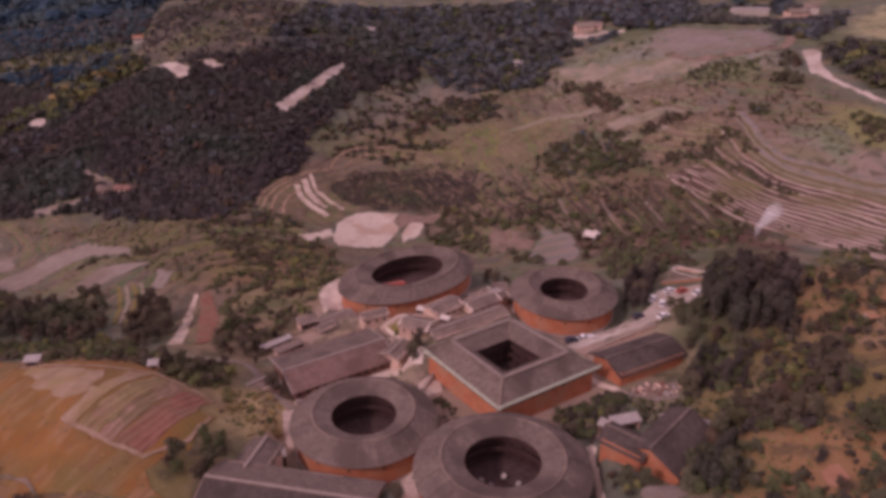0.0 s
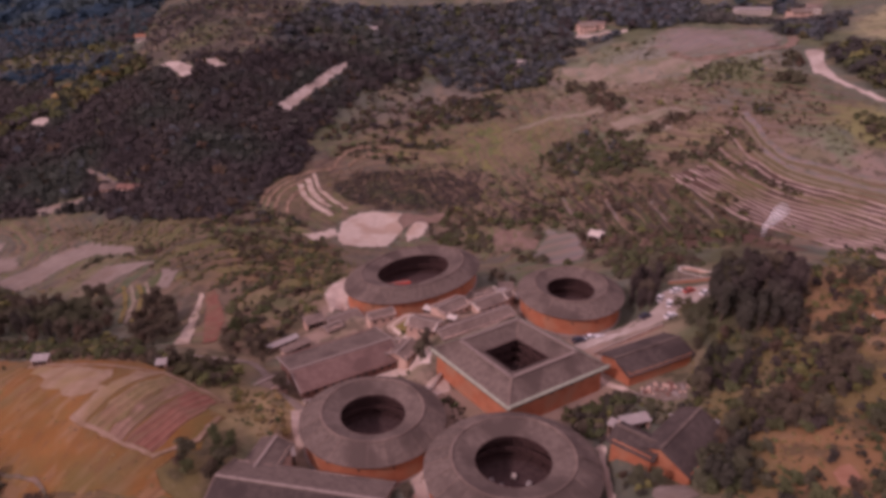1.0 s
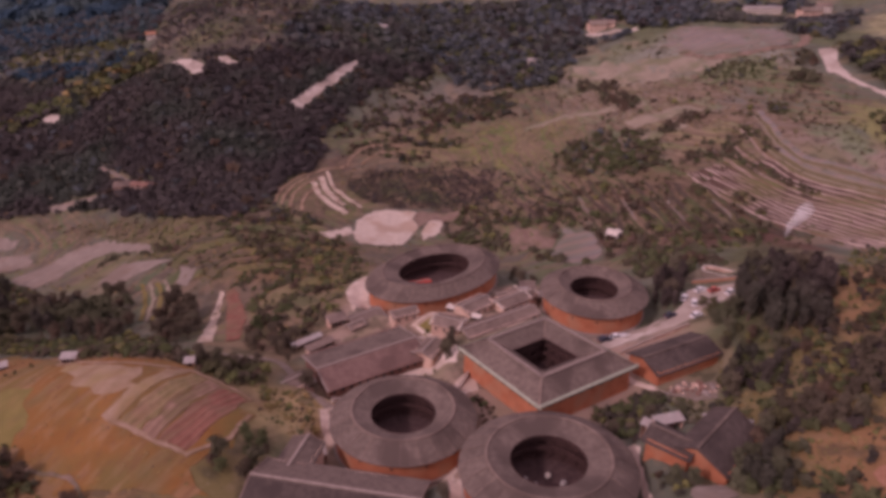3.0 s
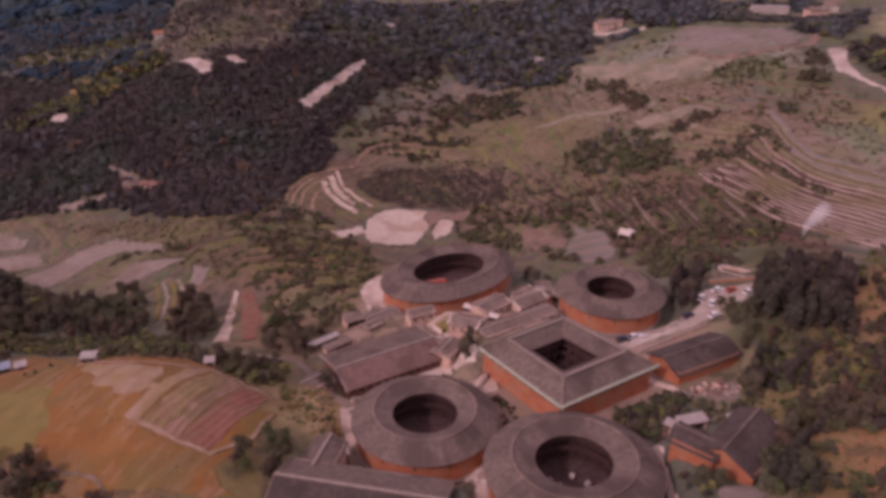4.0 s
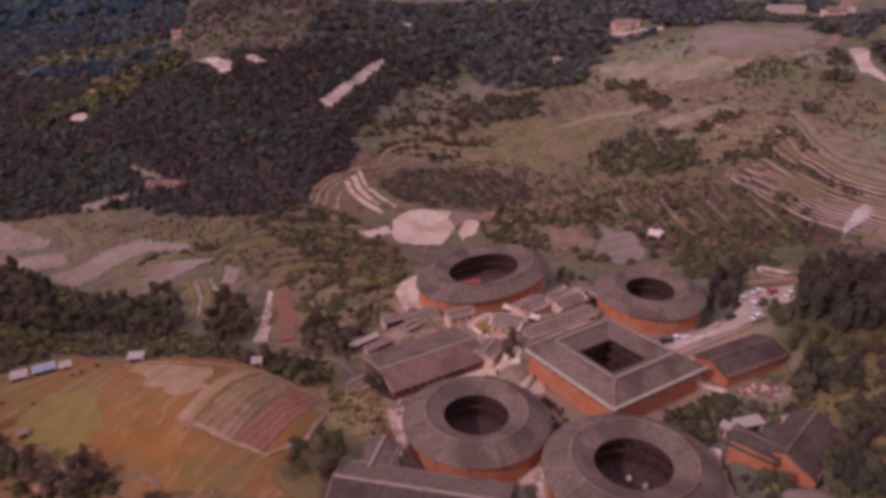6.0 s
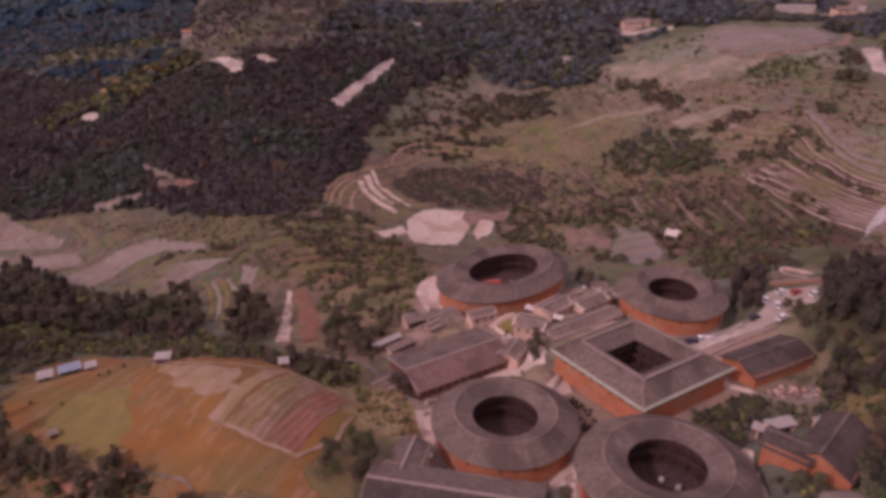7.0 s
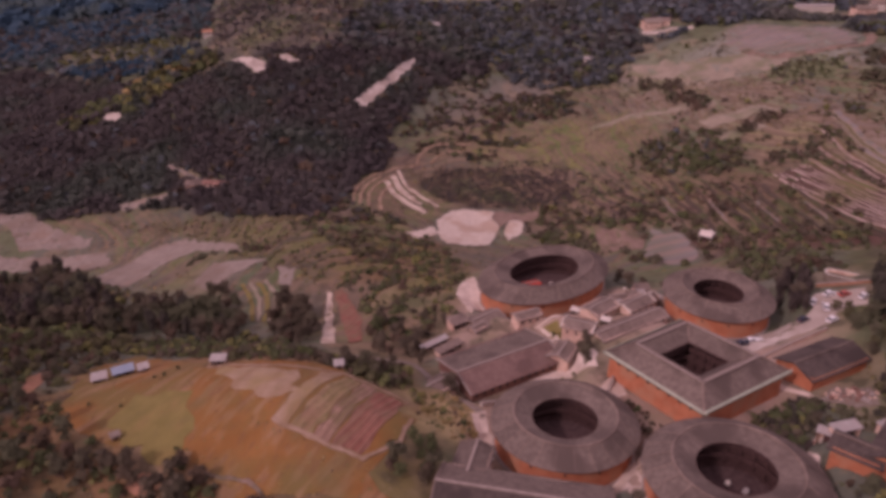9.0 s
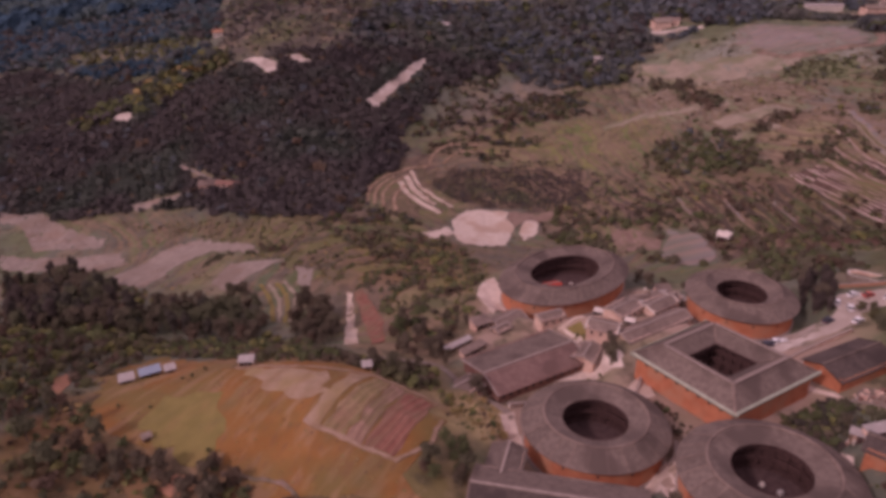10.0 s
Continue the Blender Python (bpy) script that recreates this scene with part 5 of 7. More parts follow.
def scatter(outline, spacing, sizes, seed, clear=(), patchy=0.0, margin=1.0, banks=None):
    """Places and sizes for plants inside an outline, jittered, thinned in patches and kept off the clear outlines."""
    rng = np.random.default_rng(seed)
    xs, ys = [p[0] for p in outline], [p[1] for p in outline]
    px, py = np.meshgrid(np.arange(min(xs), max(xs), spacing), np.arange(min(ys), max(ys), spacing))
    px, py = px.ravel() + rng.uniform(-0.5, 0.5, px.size) * spacing, py.ravel() + rng.uniform(-0.5, 0.5, py.size) * spacing
    keep = inside(outline, px, py) + 0.8 * spacing * fbm(px, py, 20, 3) > 0
    if patchy:
        keep &= fbm(px, py, 14 * spacing ** 0.5, 3) + rng.uniform(-0.5, 0.5, px.size) > patchy - 0.6
    if banks is not None:  # mostly along the banks between terraces
        k = on_bank(px, py)
        keep &= (k < 0.42) | (rng.random(px.size) < banks)
    for c in clear:
        keep &= inside(c, px, py) < -margin
    px, py = px[keep], py[keep]
    lo, hi = sizes
    return px, py, lo + (hi - lo) * rng.random(len(px)) ** 1.6


def planting(name, label, category, places, mats, shares, seed, templates=None, flat=1.0):
    """Many plants as one mesh."""
    rng = np.random.default_rng(seed)
    templates = templates or CROWNS
    V, Fc, W, base = [], [], [], 0
    for px, py, size in places:
        pz = ground_z(px, py) - 0.06 * size
        kind = rng.integers(0, len(templates), len(px))
        mat = rng.choice(len(mats), len(px), p=shares)
        turn = rng.uniform(0, 6.28, len(px))
        wide = rng.uniform(0.85, 1.25, len(px))
        for k, (tv, tf) in enumerate(templates):
            sel = np.nonzero(kind == k)[0]
            if not len(sel):
                continue
            c, s = np.cos(turn[sel])[:, None], np.sin(turn[sel])[:, None]
            sz = size[sel][:, None]
            x = (tv[None, :, 0] * c - tv[None, :, 1] * s) * sz * wide[sel][:, None] + px[sel][:, None]
            y = (tv[None, :, 0] * s + tv[None, :, 1] * c) * sz * wide[sel][:, None] + py[sel][:, None]
            z = tv[None, :, 2] * sz * flat + pz[sel][:, None]
            V.append(np.stack([x, y, z], -1).reshape(-1, 3))
            n = len(tv)
            Fc.append((tf[None] + (np.arange(len(sel)) * n)[:, None, None] + base).reshape(-1, 4))
            W.append(np.repeat(mat[sel], len(tf)))
            base += n * len(sel)
    ob = bulk(name, np.concatenate(V), np.concatenate(Fc), mats, np.concatenate(W))
    return tagged(ob, label, category, kind="stuff")


FOREST = FOREST_FLOOR[0]
RIDGE_WOOD = [(248.5, 473.1), (265.5, 486.3), (287.7, 467.2), (305.2, 454), (330, 470), (310, 430), (265, 381.1), (256.3, 405.8), (250.7, 439.8)]
TOP_WOOD = [(-134, 527.5), (-114.5, 696), (342.5, 714.5), (299, 630.5), (176, 606), (102.5, 578.5), (73.5, 529), (15, 538.5), (-28.5, 585)]
TOP_LEFT = [(-482, 624.5), (-729, 1031), (-303, 796), (-238.5, 572.5), (-220.5, 517), (-310.5, 565), (-431.5, 656)]
MID_VALLEY = [(-34, 461.5), (33, 545.5), (88, 518.5), (108, 367), (121, 333.5), (101, 339.5), (49, 368.5), (21.5, 400.5)]
BUSH_MID = SCRUB_SLOPE[0]
SHADED_BANK_ZONE = SHADED_BANK[0]
TAN_RIGHT = DRY_UPLAND[0]
TERRACE_ZONE = TERRACE_SOIL[0]
LEFT_GREEN = TERRACE_MEADOW[0]
BUSH_LEFT = ORCHARD_SLOPE[0]
BUSH_SQ = [(26, 142), (40, 158.5), (49, 149.5), (41, 138.5), (33.5, 123), (31.5, 132.5)]
BUSH_E = [(32.5, 114.5), (34.5, 116.5), (40, 111), (36, 101.5), (31.5, 111)]
HEDGE_FIELD = [(-160.5, 209), (-115, 204), (-80, 170.5), (-75, 154.5), (-104, 154), (-131.5, 185), (-150.5, 193)]
LOW_LEFT = [(-301, 343.5), (-197, 294), (-148.5, 184.5), (-148.5, 149.5), (-140.5, 128), (-126, 127), (-110.5, 115), (-146, 109.5)]
CLUMP_FIELD = [(-75.5, 163), (-61.5, 175), (-56, 156), (-63.5, 146), (-71, 144.5)]
BUSH_PATH = [(-57, 151), (-43, 161), (-36.5, 140.5), (-46, 134), (-54.5, 137.5)]
GROVE_EAST = [(83.7, 197.4), (94.9, 204.1), (100.5, 196.7), (100.7, 178.7), (94.9, 161), (88, 154.5), (78.9, 161.5), (73.9, 173), (78, 187.8)]
GROVE_SHOULDER = [(103, 175.4), (114, 180.2), (118, 172.9), (110.6, 157.2), (102.8, 155.5), (96.3, 159.3)]
GROVE_HOUSE = [(59.8, 204.5), (63.6, 213.7), (70, 217.5), (73.5, 219), (70.5, 208), (67, 196.5), (61.4, 187.8), (58.2, 193.6)]
GROVE_WEST = [(-284.7, 323.1), (-278.3, 336.1), (-244.5, 324.8), (-208.8, 286.2), (-186, 247), (-172.2, 237.6), (-160, 212), (-167, 207.4), (-180.5, 222.7), (-197, 218.6), (-226.3, 233.4)]
GROVE_PATH = [(-111.4, 220.6), (-103.5, 228.6), (-96, 222), (-92, 204), (-95, 192.5), (-105.4, 198)]
GROVE_CORNER = [(-60.5, 125), (-56, 130), (-46, 131.5), (-47.5, 117), (-54, 112.5), (-59.5, 115.5)]
GROVE_MID = [(-172.6, 241.2), (-167.3, 248.1), (-137.5, 242.3), (-118.5, 219.9), (-112.8, 204.9), (-121.1, 199.8), (-143, 207), (-161.1, 217.1)]
BROWN_HILL = [(-232.5, 562), (-285.5, 779.5), (-114.5, 696), (-133, 532.5), (-171.5, 513.5), (-216.5, 512)]
SUNLIT = [(-301, 532.5), (-266.5, 540), (-226, 541.5), (-214.5, 522.5), (-239.5, 508.5), (-259, 496), (-321, 498), (-339.5, 517.5)]
SLOPE_R2 = [(66.5, 160.5), (74, 164.5), (101, 179.5), (145, 234.5), (172.5, 249), (190, 245), (83, 88), (48.5, 95), (53, 108.5), (60, 131.5), (57.5, 144)]
CLUMP_GREEN = [(50.5, 378.5), (65.5, 393.5), (89, 386), (107.5, 364), (104.5, 343.5), (86.5, 337), (61.5, 353.5)]
HEDGE_ROW = [(-18, 455.5), (3.5, 457), (3.5, 440.5), (-16.5, 443)]
RIDGE_TREES = [(110.5, 381), (133.5, 401), (136, 396), (113.5, 371)]
CLUMP_A = [(85, 523.5), (110, 492.5), (107.5, 478), (86, 506.5)]
CLUMP_B = [(97.5, 477), (116, 456.5), (108, 419.5), (93.5, 435)]
CLUMP_C = [(179, 409.5), (193, 412), (186.5, 396.5), (175.5, 397)]
CLUMP_D = [(127, 357.5), (153.5, 365.5), (133, 338.5), (111, 340.5)]
ROAD_TREES = [(227, 486.5), (240, 486.5), (221.5, 434), (209.5, 438)]
ROAD_BANK = [(220.9, 381.6), (234.8, 385.3), (243.2, 361.8), (235.8, 347.8), (218.5, 352.5)]
ROAD_WOOD = [(-73.5, 550.9), (-66.5, 618.3), (-41.3, 681), (-18.9, 614.6), (-17.8, 566.3), (-50.3, 525.5), (-72.7, 504.4)]
RIDGE_YARD = [(108, 612), (118, 626), (134, 622), (152, 612), (140, 598), (112, 598)]
RIDGE_CLEAR = [(264, 650), (262, 696), (312, 698), (312, 655), (300, 640)]
FAR_GLADE = [(-409.4, 669.8), (-362.1, 674.1), (-292, 627.2), (-234.5, 558.5), (-280.9, 577.8), (-353.7, 623.4), (-384.6, 622.6)]
ROAD_HEAD = [(253, 557), (254, 520), (265, 515), (309.3, 572.9), (352, 640), (345, 650), (300, 625)]
CLEARINGS = list(PATCHES)

GROVE_TRACK = [(-79.5, 208), (-66, 205), (-54.5, 176), (-59.5, 167), (-70, 182.5)]
FRONT_LEFT = [(-117.5, 125.5), (-110, 126), (-100, 121), (-82.5, 111), (-112, 114)]
WOOD_EDGE = [(-122.5, 335), (-79.5, 401.5), (-66.5, 405.5), (-55, 350.5), (-68.5, 319), (-111, 312.5)]
UPPER_SCRUB = [(-73.5, 530.5), (-19.5, 598), (-11, 500.5), (-19, 420.5), (-68.5, 427), (-77, 444.5)]
UPPER_WOOD = [(-17, 529.5), (44, 528), (44, 488.5), (12.5, 486.5), (-17, 469)]
GREEN_FAR = [(162, 478.5), (193.5, 493.5), (210.5, 480.5), (204.5, 457), (166.5, 449)]
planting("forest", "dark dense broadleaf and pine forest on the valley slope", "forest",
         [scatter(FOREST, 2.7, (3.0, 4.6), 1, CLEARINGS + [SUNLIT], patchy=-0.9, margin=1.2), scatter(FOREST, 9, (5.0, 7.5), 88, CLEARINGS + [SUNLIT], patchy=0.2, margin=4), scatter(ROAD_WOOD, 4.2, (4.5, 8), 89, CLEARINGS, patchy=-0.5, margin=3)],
         [M_LEAF_WOOD, M_LEAF_HILL_HAZE, M_LEAF_BROWN], [0.93, 0.03, 0.04], 1, CANOPY)
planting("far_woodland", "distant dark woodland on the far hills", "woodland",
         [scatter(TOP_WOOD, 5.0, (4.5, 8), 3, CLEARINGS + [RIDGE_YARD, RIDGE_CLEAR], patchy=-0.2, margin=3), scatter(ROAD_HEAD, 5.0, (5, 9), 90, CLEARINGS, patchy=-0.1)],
         [M_LEAF_WOOD, M_LEAF_HILL_HAZE, M_LEAF_G], [0.25, 0.68, 0.07], 3, CANOPY)
# shoulder and mountain woods get their haze from the blue leaf colours
planting("shoulder_woodland", "woods on the far left shoulder of the valley, coloured blue-green for haze", "woodland",
         [scatter(TOP_LEFT, 5.5, (5, 8), 4, [SUNLIT, FAR_GLADE], patchy=-0.6)], [M_LEAF_FAR_HAZE, M_LEAF_HILL_HAZE, M_LEAF_WOOD], [0.45, 0.35, 0.2], 4, CANOPY)
planting("crest_scrub", "low brown scrub on a rounded hill crest", "shrubs",
         [scatter(BROWN_HILL, 3.6, (1.0, 2.8), 40, CLEARINGS, patchy=0.1), scatter(BROWN_HILL, 12, (3, 6), 42, CLEARINGS, patchy=0.3)], [M_LEAF_WOOD, M_LEAF_BROWN, M_LEAF_G], [0.72, 0.13, 0.15], 40, TUFT)
planting("glade_woodland", "yellow-green young trees on a far sunlit shoulder", "woodland",
         [scatter(FAR_GLADE, 5.5, (3, 6), 91, patchy=0.1)], [M_LEAF_Y, M_LEAF_G, M_LEAF_HILL_HAZE], [0.22, 0.45, 0.33], 91, CANOPY)
planting("ridge_woodland", "green sunlit woodland above the ridge road", "woodland",
         [scatter(RIDGE_WOOD, 4.0, (5.5, 9.5), 2, CLEARINGS, patchy=-0.7)], [M_LEAF_G, M_LEAF_Y, M_LEAF_WOOD], [0.4, 0.12, 0.48], 2, WOODS)
planting("sunlit_woodland", "yellow-green bamboo and young trees along a forest crest", "woodland",
         [scatter(SUNLIT, 3.8, (4, 9), 41, CLEARINGS, patchy=0.0)], [M_LEAF_Y, M_LEAF_G, M_LEAF_WOOD, M_LEAF_DRY], [0.22, 0.4, 0.28, 0.1], 41, CANOPY)
planting("mountain_woodland", "wooded mountain far behind the ridge, coloured blue-green for haze", "woodland",
         [scatter([(-1000, 780), (-300, 780), (350, 735), (700, 760), (700, 1250), (-1000, 1250)], 21, (16, 24), 5)], [M_LEAF_FAR_HAZE], [1], 5, HEDGE, flat=0.9)
planting("valley_shrubs", "scattered olive and brown shrubs on valley terraces", "shrubs",
         [scatter(MID_VALLEY, 2.0, (0.7, 2.2), 6, CLEARINGS + [MEADOW_STRIP[0], TAN_SPUR[0], TAN_KNOLL[0]], patchy=0.65, banks=0.0), scatter(GREEN_FLANK[0], 3, (1, 2.6), 78, CLEARINGS, patchy=0.65), scatter(BUSH_MID, 1.9, (0.8, 2.6), 7, CLEARINGS, patchy=0.4, banks=0.06), scatter(RED_SCRUB[0], 2.0, (0.8, 2.2), 76, CLEARINGS, patchy=0.45, banks=0.02),
          scatter(TAN_RIGHT, 9, (1.2, 5), 9, CLEARINGS, patchy=0.75),
          scatter(TERRACE_ZONE, 9, (0.8, 2.8), 10, (), patchy=0.7)],
         [M_LEAF_G, M_LEAF, M_LEAF_BROWN, M_LEAF_Y], [0.34, 0.2, 0.34, 0.12], 6, HEDGE, flat=0.7)
# dark leaf mix paints the shadow lying on this bank
planting("bracken", "dark brown scrub on a valley bank, its shadow put into the colour", "bracken",
         [scatter(SHADED_BANK_ZONE, 1.6, (0.9, 1.9), 8, CLEARINGS, patchy=-0.9), scatter(PURPLE_BAND[0], 2.1, (0.8, 2.0), 77, CLEARINGS, patchy=0.2)],
         [M_LEAF_CEDAR, M_LEAF_WOOD, M_LEAF], [0.6, 0.2, 0.2], 8, HEDGE, flat=0.65)
planting("green_thicket", "dense dull green thickets on the upland", "shrubs",
         [scatter(CLUMP_GREEN, 3.0, (2.0, 4.5), 61, (), patchy=-0.3), scatter(HEDGE_ROW, 2.4, (1.5, 3.0), 62), scatter(CLUMP_C, 3, (2, 4), 66), scatter(GREEN_FAR, 3.4, (1.5, 3.5), 84, patchy=-0.2),
          scatter(ROAD_BANK, 4.0, (2, 6), 69, CLEARINGS, patchy=0.2)], [M_LEAF_G, M_LEAF_HILL_HAZE, M_LEAF], [0.6, 0.12, 0.28], 61, flat=0.9)
planting("edge_scrub", "brown and green scrub along the forest edge and upper valley", "shrubs",
         [scatter(WOOD_EDGE, 2.8, (1.5, 4.0), 81, CLEARINGS + [CRESCENT_SOIL[0]], patchy=0.3), scatter(UPPER_SCRUB, 3.2, (1.5, 4.5), 82, CLEARINGS, patchy=0.55), scatter(UPPER_WOOD, 3.4, (2.5, 5.5), 83, CLEARINGS, patchy=0.1)],
         [M_LEAF_BROWN, M_LEAF_G, M_LEAF_WOOD, M_LEAF], [0.3, 0.3, 0.2, 0.2], 81, HEDGE, flat=0.9)
planting("dark_thicket", "dark thickets along banks of the upland", "shrubs",
         [scatter(RIDGE_TREES, 3.0, (2.0, 5.0), 63), scatter(CLUMP_A, 4.0, (3, 6), 64), scatter(CLUMP_B, 4.5, (3, 6), 65), scatter(CLUMP_D, 3.0, (1.5, 3.5), 67, patchy=0.3), scatter(ROAD_TREES, 4.5, (4, 8), 68, CLEARINGS, patchy=0.2)],
         [M_LEAF, M_LEAF_BROWN], [0.7, 0.3], 63)
planting("slope_shrubs", "mixed green and brown shrubs on the terrace slope", "shrubs",
         [scatter(LEFT_GREEN, 1.7, (0.7, 2.2), 11, CLEARINGS, patchy=0.5, banks=0.03), scatter(BUSH_LEFT, 1.5, (0.7, 2.4), 12, CLEARINGS, patchy=0.3, banks=0.06), scatter(BUSH_LEFT, 8, (1.5, 3.5), 74, CLEARINGS, patchy=0.5)],
         [M_LEAF_G, M_LEAF, M_LEAF_Y, M_LEAF_BROWN], [0.48, 0.16, 0.2, 0.16], 11, HEDGE, flat=0.75)
EAST_MIX = [(75.9, 157.3), (93.1, 161.7), (105.2, 157.6), (113.9, 156), (116.6, 144), (100.5, 148.4), (88.4, 129.4), (79.9, 131.7), (74, 135.1), (70.7, 139.7)]
EAST_LOW = [(65.2, 162.8), (68.8, 161.3), (74.1, 152.3), (77.6, 147.1), (72.9, 138.5), (67.5, 141.4), (63.2, 140.5), (60.9, 145.6)]
EAST_BUSHES = ([(83.9, 143.4), (89.9, 145.3), (95.5, 141), (91.9, 131.7), (86.6, 128.2), (82.8, 132.5)],
               [(65.1, 133.1), (70.2, 135), (75, 130.2), (72.9, 123.5), (66.9, 120.8), (62.6, 121.8), (62.5, 127.7)],
               [(74.8, 121.7), (79, 124.6), (81.7, 122.9), (78.5, 116.2), (74.3, 117)],
               [(86.3, 119.7), (91.5, 122), (97.6, 120.8), (92.4, 112.3), (85.1, 114.4)])
EAST_FRONT = [(51.7, 119.4), (57.3, 123.5), (62.9, 119.5), (61.7, 113.9), (57.7, 106.9), (53, 99.6), (46.5, 101.6), (46.2, 111.1)]
EAST_FOOT = [(58.6, 101.7), (67.6, 105.3), (74.7, 109), (77.6, 104.7), (76.8, 98), (83.8, 98.1), (78.2, 89.1), (55.8, 93.3)]
planting("hillside_shrubs", "dense dark shrubs on the steep orange hillside", "shrubs",
         [scatter(SLOPE_R2, 3.0, (0.9, 3.2), 13, CLEARINGS + FOOTPRINTS, patchy=0.72), scatter(EAST_MIX, 2.4, (1.2, 3.6), 92, CLEARINGS, patchy=0.45), scatter(EAST_LOW, 2.2, (1.5, 4.0), 93, CLEARINGS + FOOTPRINTS, patchy=-0.4)]
         + [scatter(b, 1.9, (1.6, 4.2), 94 + k, CLEARINGS + FOOTPRINTS, patchy=-0.5) for k, b in enumerate(EAST_BUSHES)]
         + [scatter(EAST_FRONT, 2.0, (1.4, 4.0), 98, CLEARINGS + FOOTPRINTS, patchy=-0.4), scatter(EAST_FOOT, 2.2, (1.0, 3.2), 99, CLEARINGS, patchy=0.3), scatter(BUSH_SQ, 1.9, (0.9, 3.0), 14, CLEARINGS + FOOTPRINTS, patchy=0.0), scatter([(27, 140), (35, 148), (44, 150), (52, 146), (60, 143), (62, 132), (52, 128), (45, 131), (36, 133), (30, 134)], 1.9, (0.8, 2.6), 75, CLEARINGS + FOOTPRINTS, patchy=0.0), scatter(BUSH_E, 2.2, (0.9, 2.2), 15, CLEARINGS)],
         [M_LEAF_G, M_LEAF, M_LEAF_Y, M_LEAF_CEDAR], [0.34, 0.26, 0.1, 0.3], 13, CROWNS, flat=0.85)
MID_BUSH = [(20.4, 292.4), (29.4, 277.9), (52.9, 258.7), (71.2, 280.1), (80.7, 226.3), (101.7, 245.3), (127.9, 266.4), (132.5, 304.3), (101.6, 324.2), (63, 337.5), (33.5, 324.6)]
YARD_BUSH = [(-96.5, 316.3), (-58.8, 303), (-48.7, 287.6), (-41.4, 254.5), (-42.4, 206.5), (-56.1, 190.5), (-74.2, 196.4), (-82.8, 240.3), (-89.1, 279.4)]
def along(points, width):
    """The outline of a strip along a line."""
    line = smooth_line(points, 3)
    left, right = [], []
    for i, (x, y) in enumerate(line):
        (x0, y0), (x1, y1) = line[max(0, i - 1)], line[min(len(line) - 1, i + 1)]
        d = math.hypot(x1 - x0, y1 - y0)
        u, v = -(y1 - y0) / d * width / 2, (x1 - x0) / d * width / 2
        left.append((x + u, y + v))
        right.append((x - u, y - v))
    return left + right[::-1]


HEDGES = [along(p, w) for p, w in (([(88.7, 386.2), (108.3, 377), (136.6, 395.4), (141.9, 402.7)], 8), ([(151.3, 377.8), (157.7, 360.8), (158.6, 347.3)], 7), ([(115.2, 345.2), (132.5, 346.5), (144.1, 330.3), (160.2, 302.9)], 7),
                                   ([(63.1, 338.9), (82, 320.9), (96.1, 292.2), (109.3, 272.2)], 12), ([(-167.2, 292.8), (-154.8, 301.8), (-129, 285.3)], 7), ([(-206.4, 322.6), (-187.4, 320.8)], 9), ([(-102, 298), (-84, 272), (-70, 262)], 8), ([(-120, 318), (-96, 300), (-66, 290)], 6))]
planting("bank_hedges", "dark rough hedges along the terrace banks", "hedge",
         [scatter(h, 2.2, (1.4, 3.6), 110 + k, CLEARINGS, patchy=-0.2) for k, h in enumerate(HEDGES)], [M_LEAF, M_LEAF_G, M_LEAF_BROWN], [0.55, 0.3, 0.15], 110, HEDGE, flat=0.8)
planting("house_weeds", "dark weeds and bushes below the square house wall", "shrubs",
         [scatter([(-5.5, 150), (-1, 151), (6, 141.5), (12, 133.5), (9.5, 131.5), (3, 136.5), (-3, 144)], 1.5, (0.7, 2.2), 120, CLEARINGS + FOOTPRINTS[:4], patchy=0.0), scatter([(-16, 166), (-13, 158), (-7, 152), (-9, 160), (-12, 167)], 1.5, (0.7, 2.2), 121, FOOTPRINTS[:4], patchy=0.2)],
         [M_LEAF, M_LEAF_BROWN, M_LEAF_G], [0.5, 0.25, 0.25], 120, HEDGE, flat=0.8)
planting("valley_thicket", "olive and dark green bushes crowding the valley floor", "shrubs",
         [scatter([(62.4, 250.6), (76, 269.6), (89.8, 254.8), (88.6, 215.9), (78.6, 219.5), (72.3, 217.5), (64.3, 216.2), (62.2, 227.2)], 2.6, (1.6, 4.5), 104, CLEARINGS + FOOTPRINTS, patchy=0.0), scatter(MID_BUSH, 3.0, (1.6, 5.0), 101, CLEARINGS + FOOTPRINTS, patchy=0.35), scatter(YARD_BUSH, 2.8, (1.4, 4.0), 102, CLEARINGS + FOOTPRINTS, patchy=0.6, banks=0.3),
          scatter([(-16, 338), (-2, 352), (30, 325), (32, 300), (24, 290), (18, 292), (2, 300), (-10, 315)], 2.6, (1.4, 4.2), 103, CLEARINGS + FOOTPRINTS, patchy=0.2)],
         [M_LEAF_G, M_LEAF, M_LEAF_Y, M_LEAF_BROWN], [0.36, 0.36, 0.06, 0.22], 101, HEDGE, flat=0.85)
planting("field_edge_shrubs", "dark green shrubs along the field edge", "shrubs",
         [scatter(HEDGE_FIELD, 2.1, (1.0, 3.4), 16, CLEARINGS), scatter(LOW_LEFT, 3.2, (1.2, 4.6), 17, CLEARINGS, patchy=0.1),
          scatter(FRONT_LEFT, 2.4, (1.2, 3.6), 85, CLEARINGS, patchy=-0.1), scatter(CLUMP_FIELD, 1.9, (1.2, 4.2), 18, CLEARINGS, patchy=0.0)],
         [M_LEAF_G, M_LEAF, M_LEAF_Y, M_LEAF_BROWN], [0.38, 0.27, 0.17, 0.18], 16, CROWNS, flat=0.85)
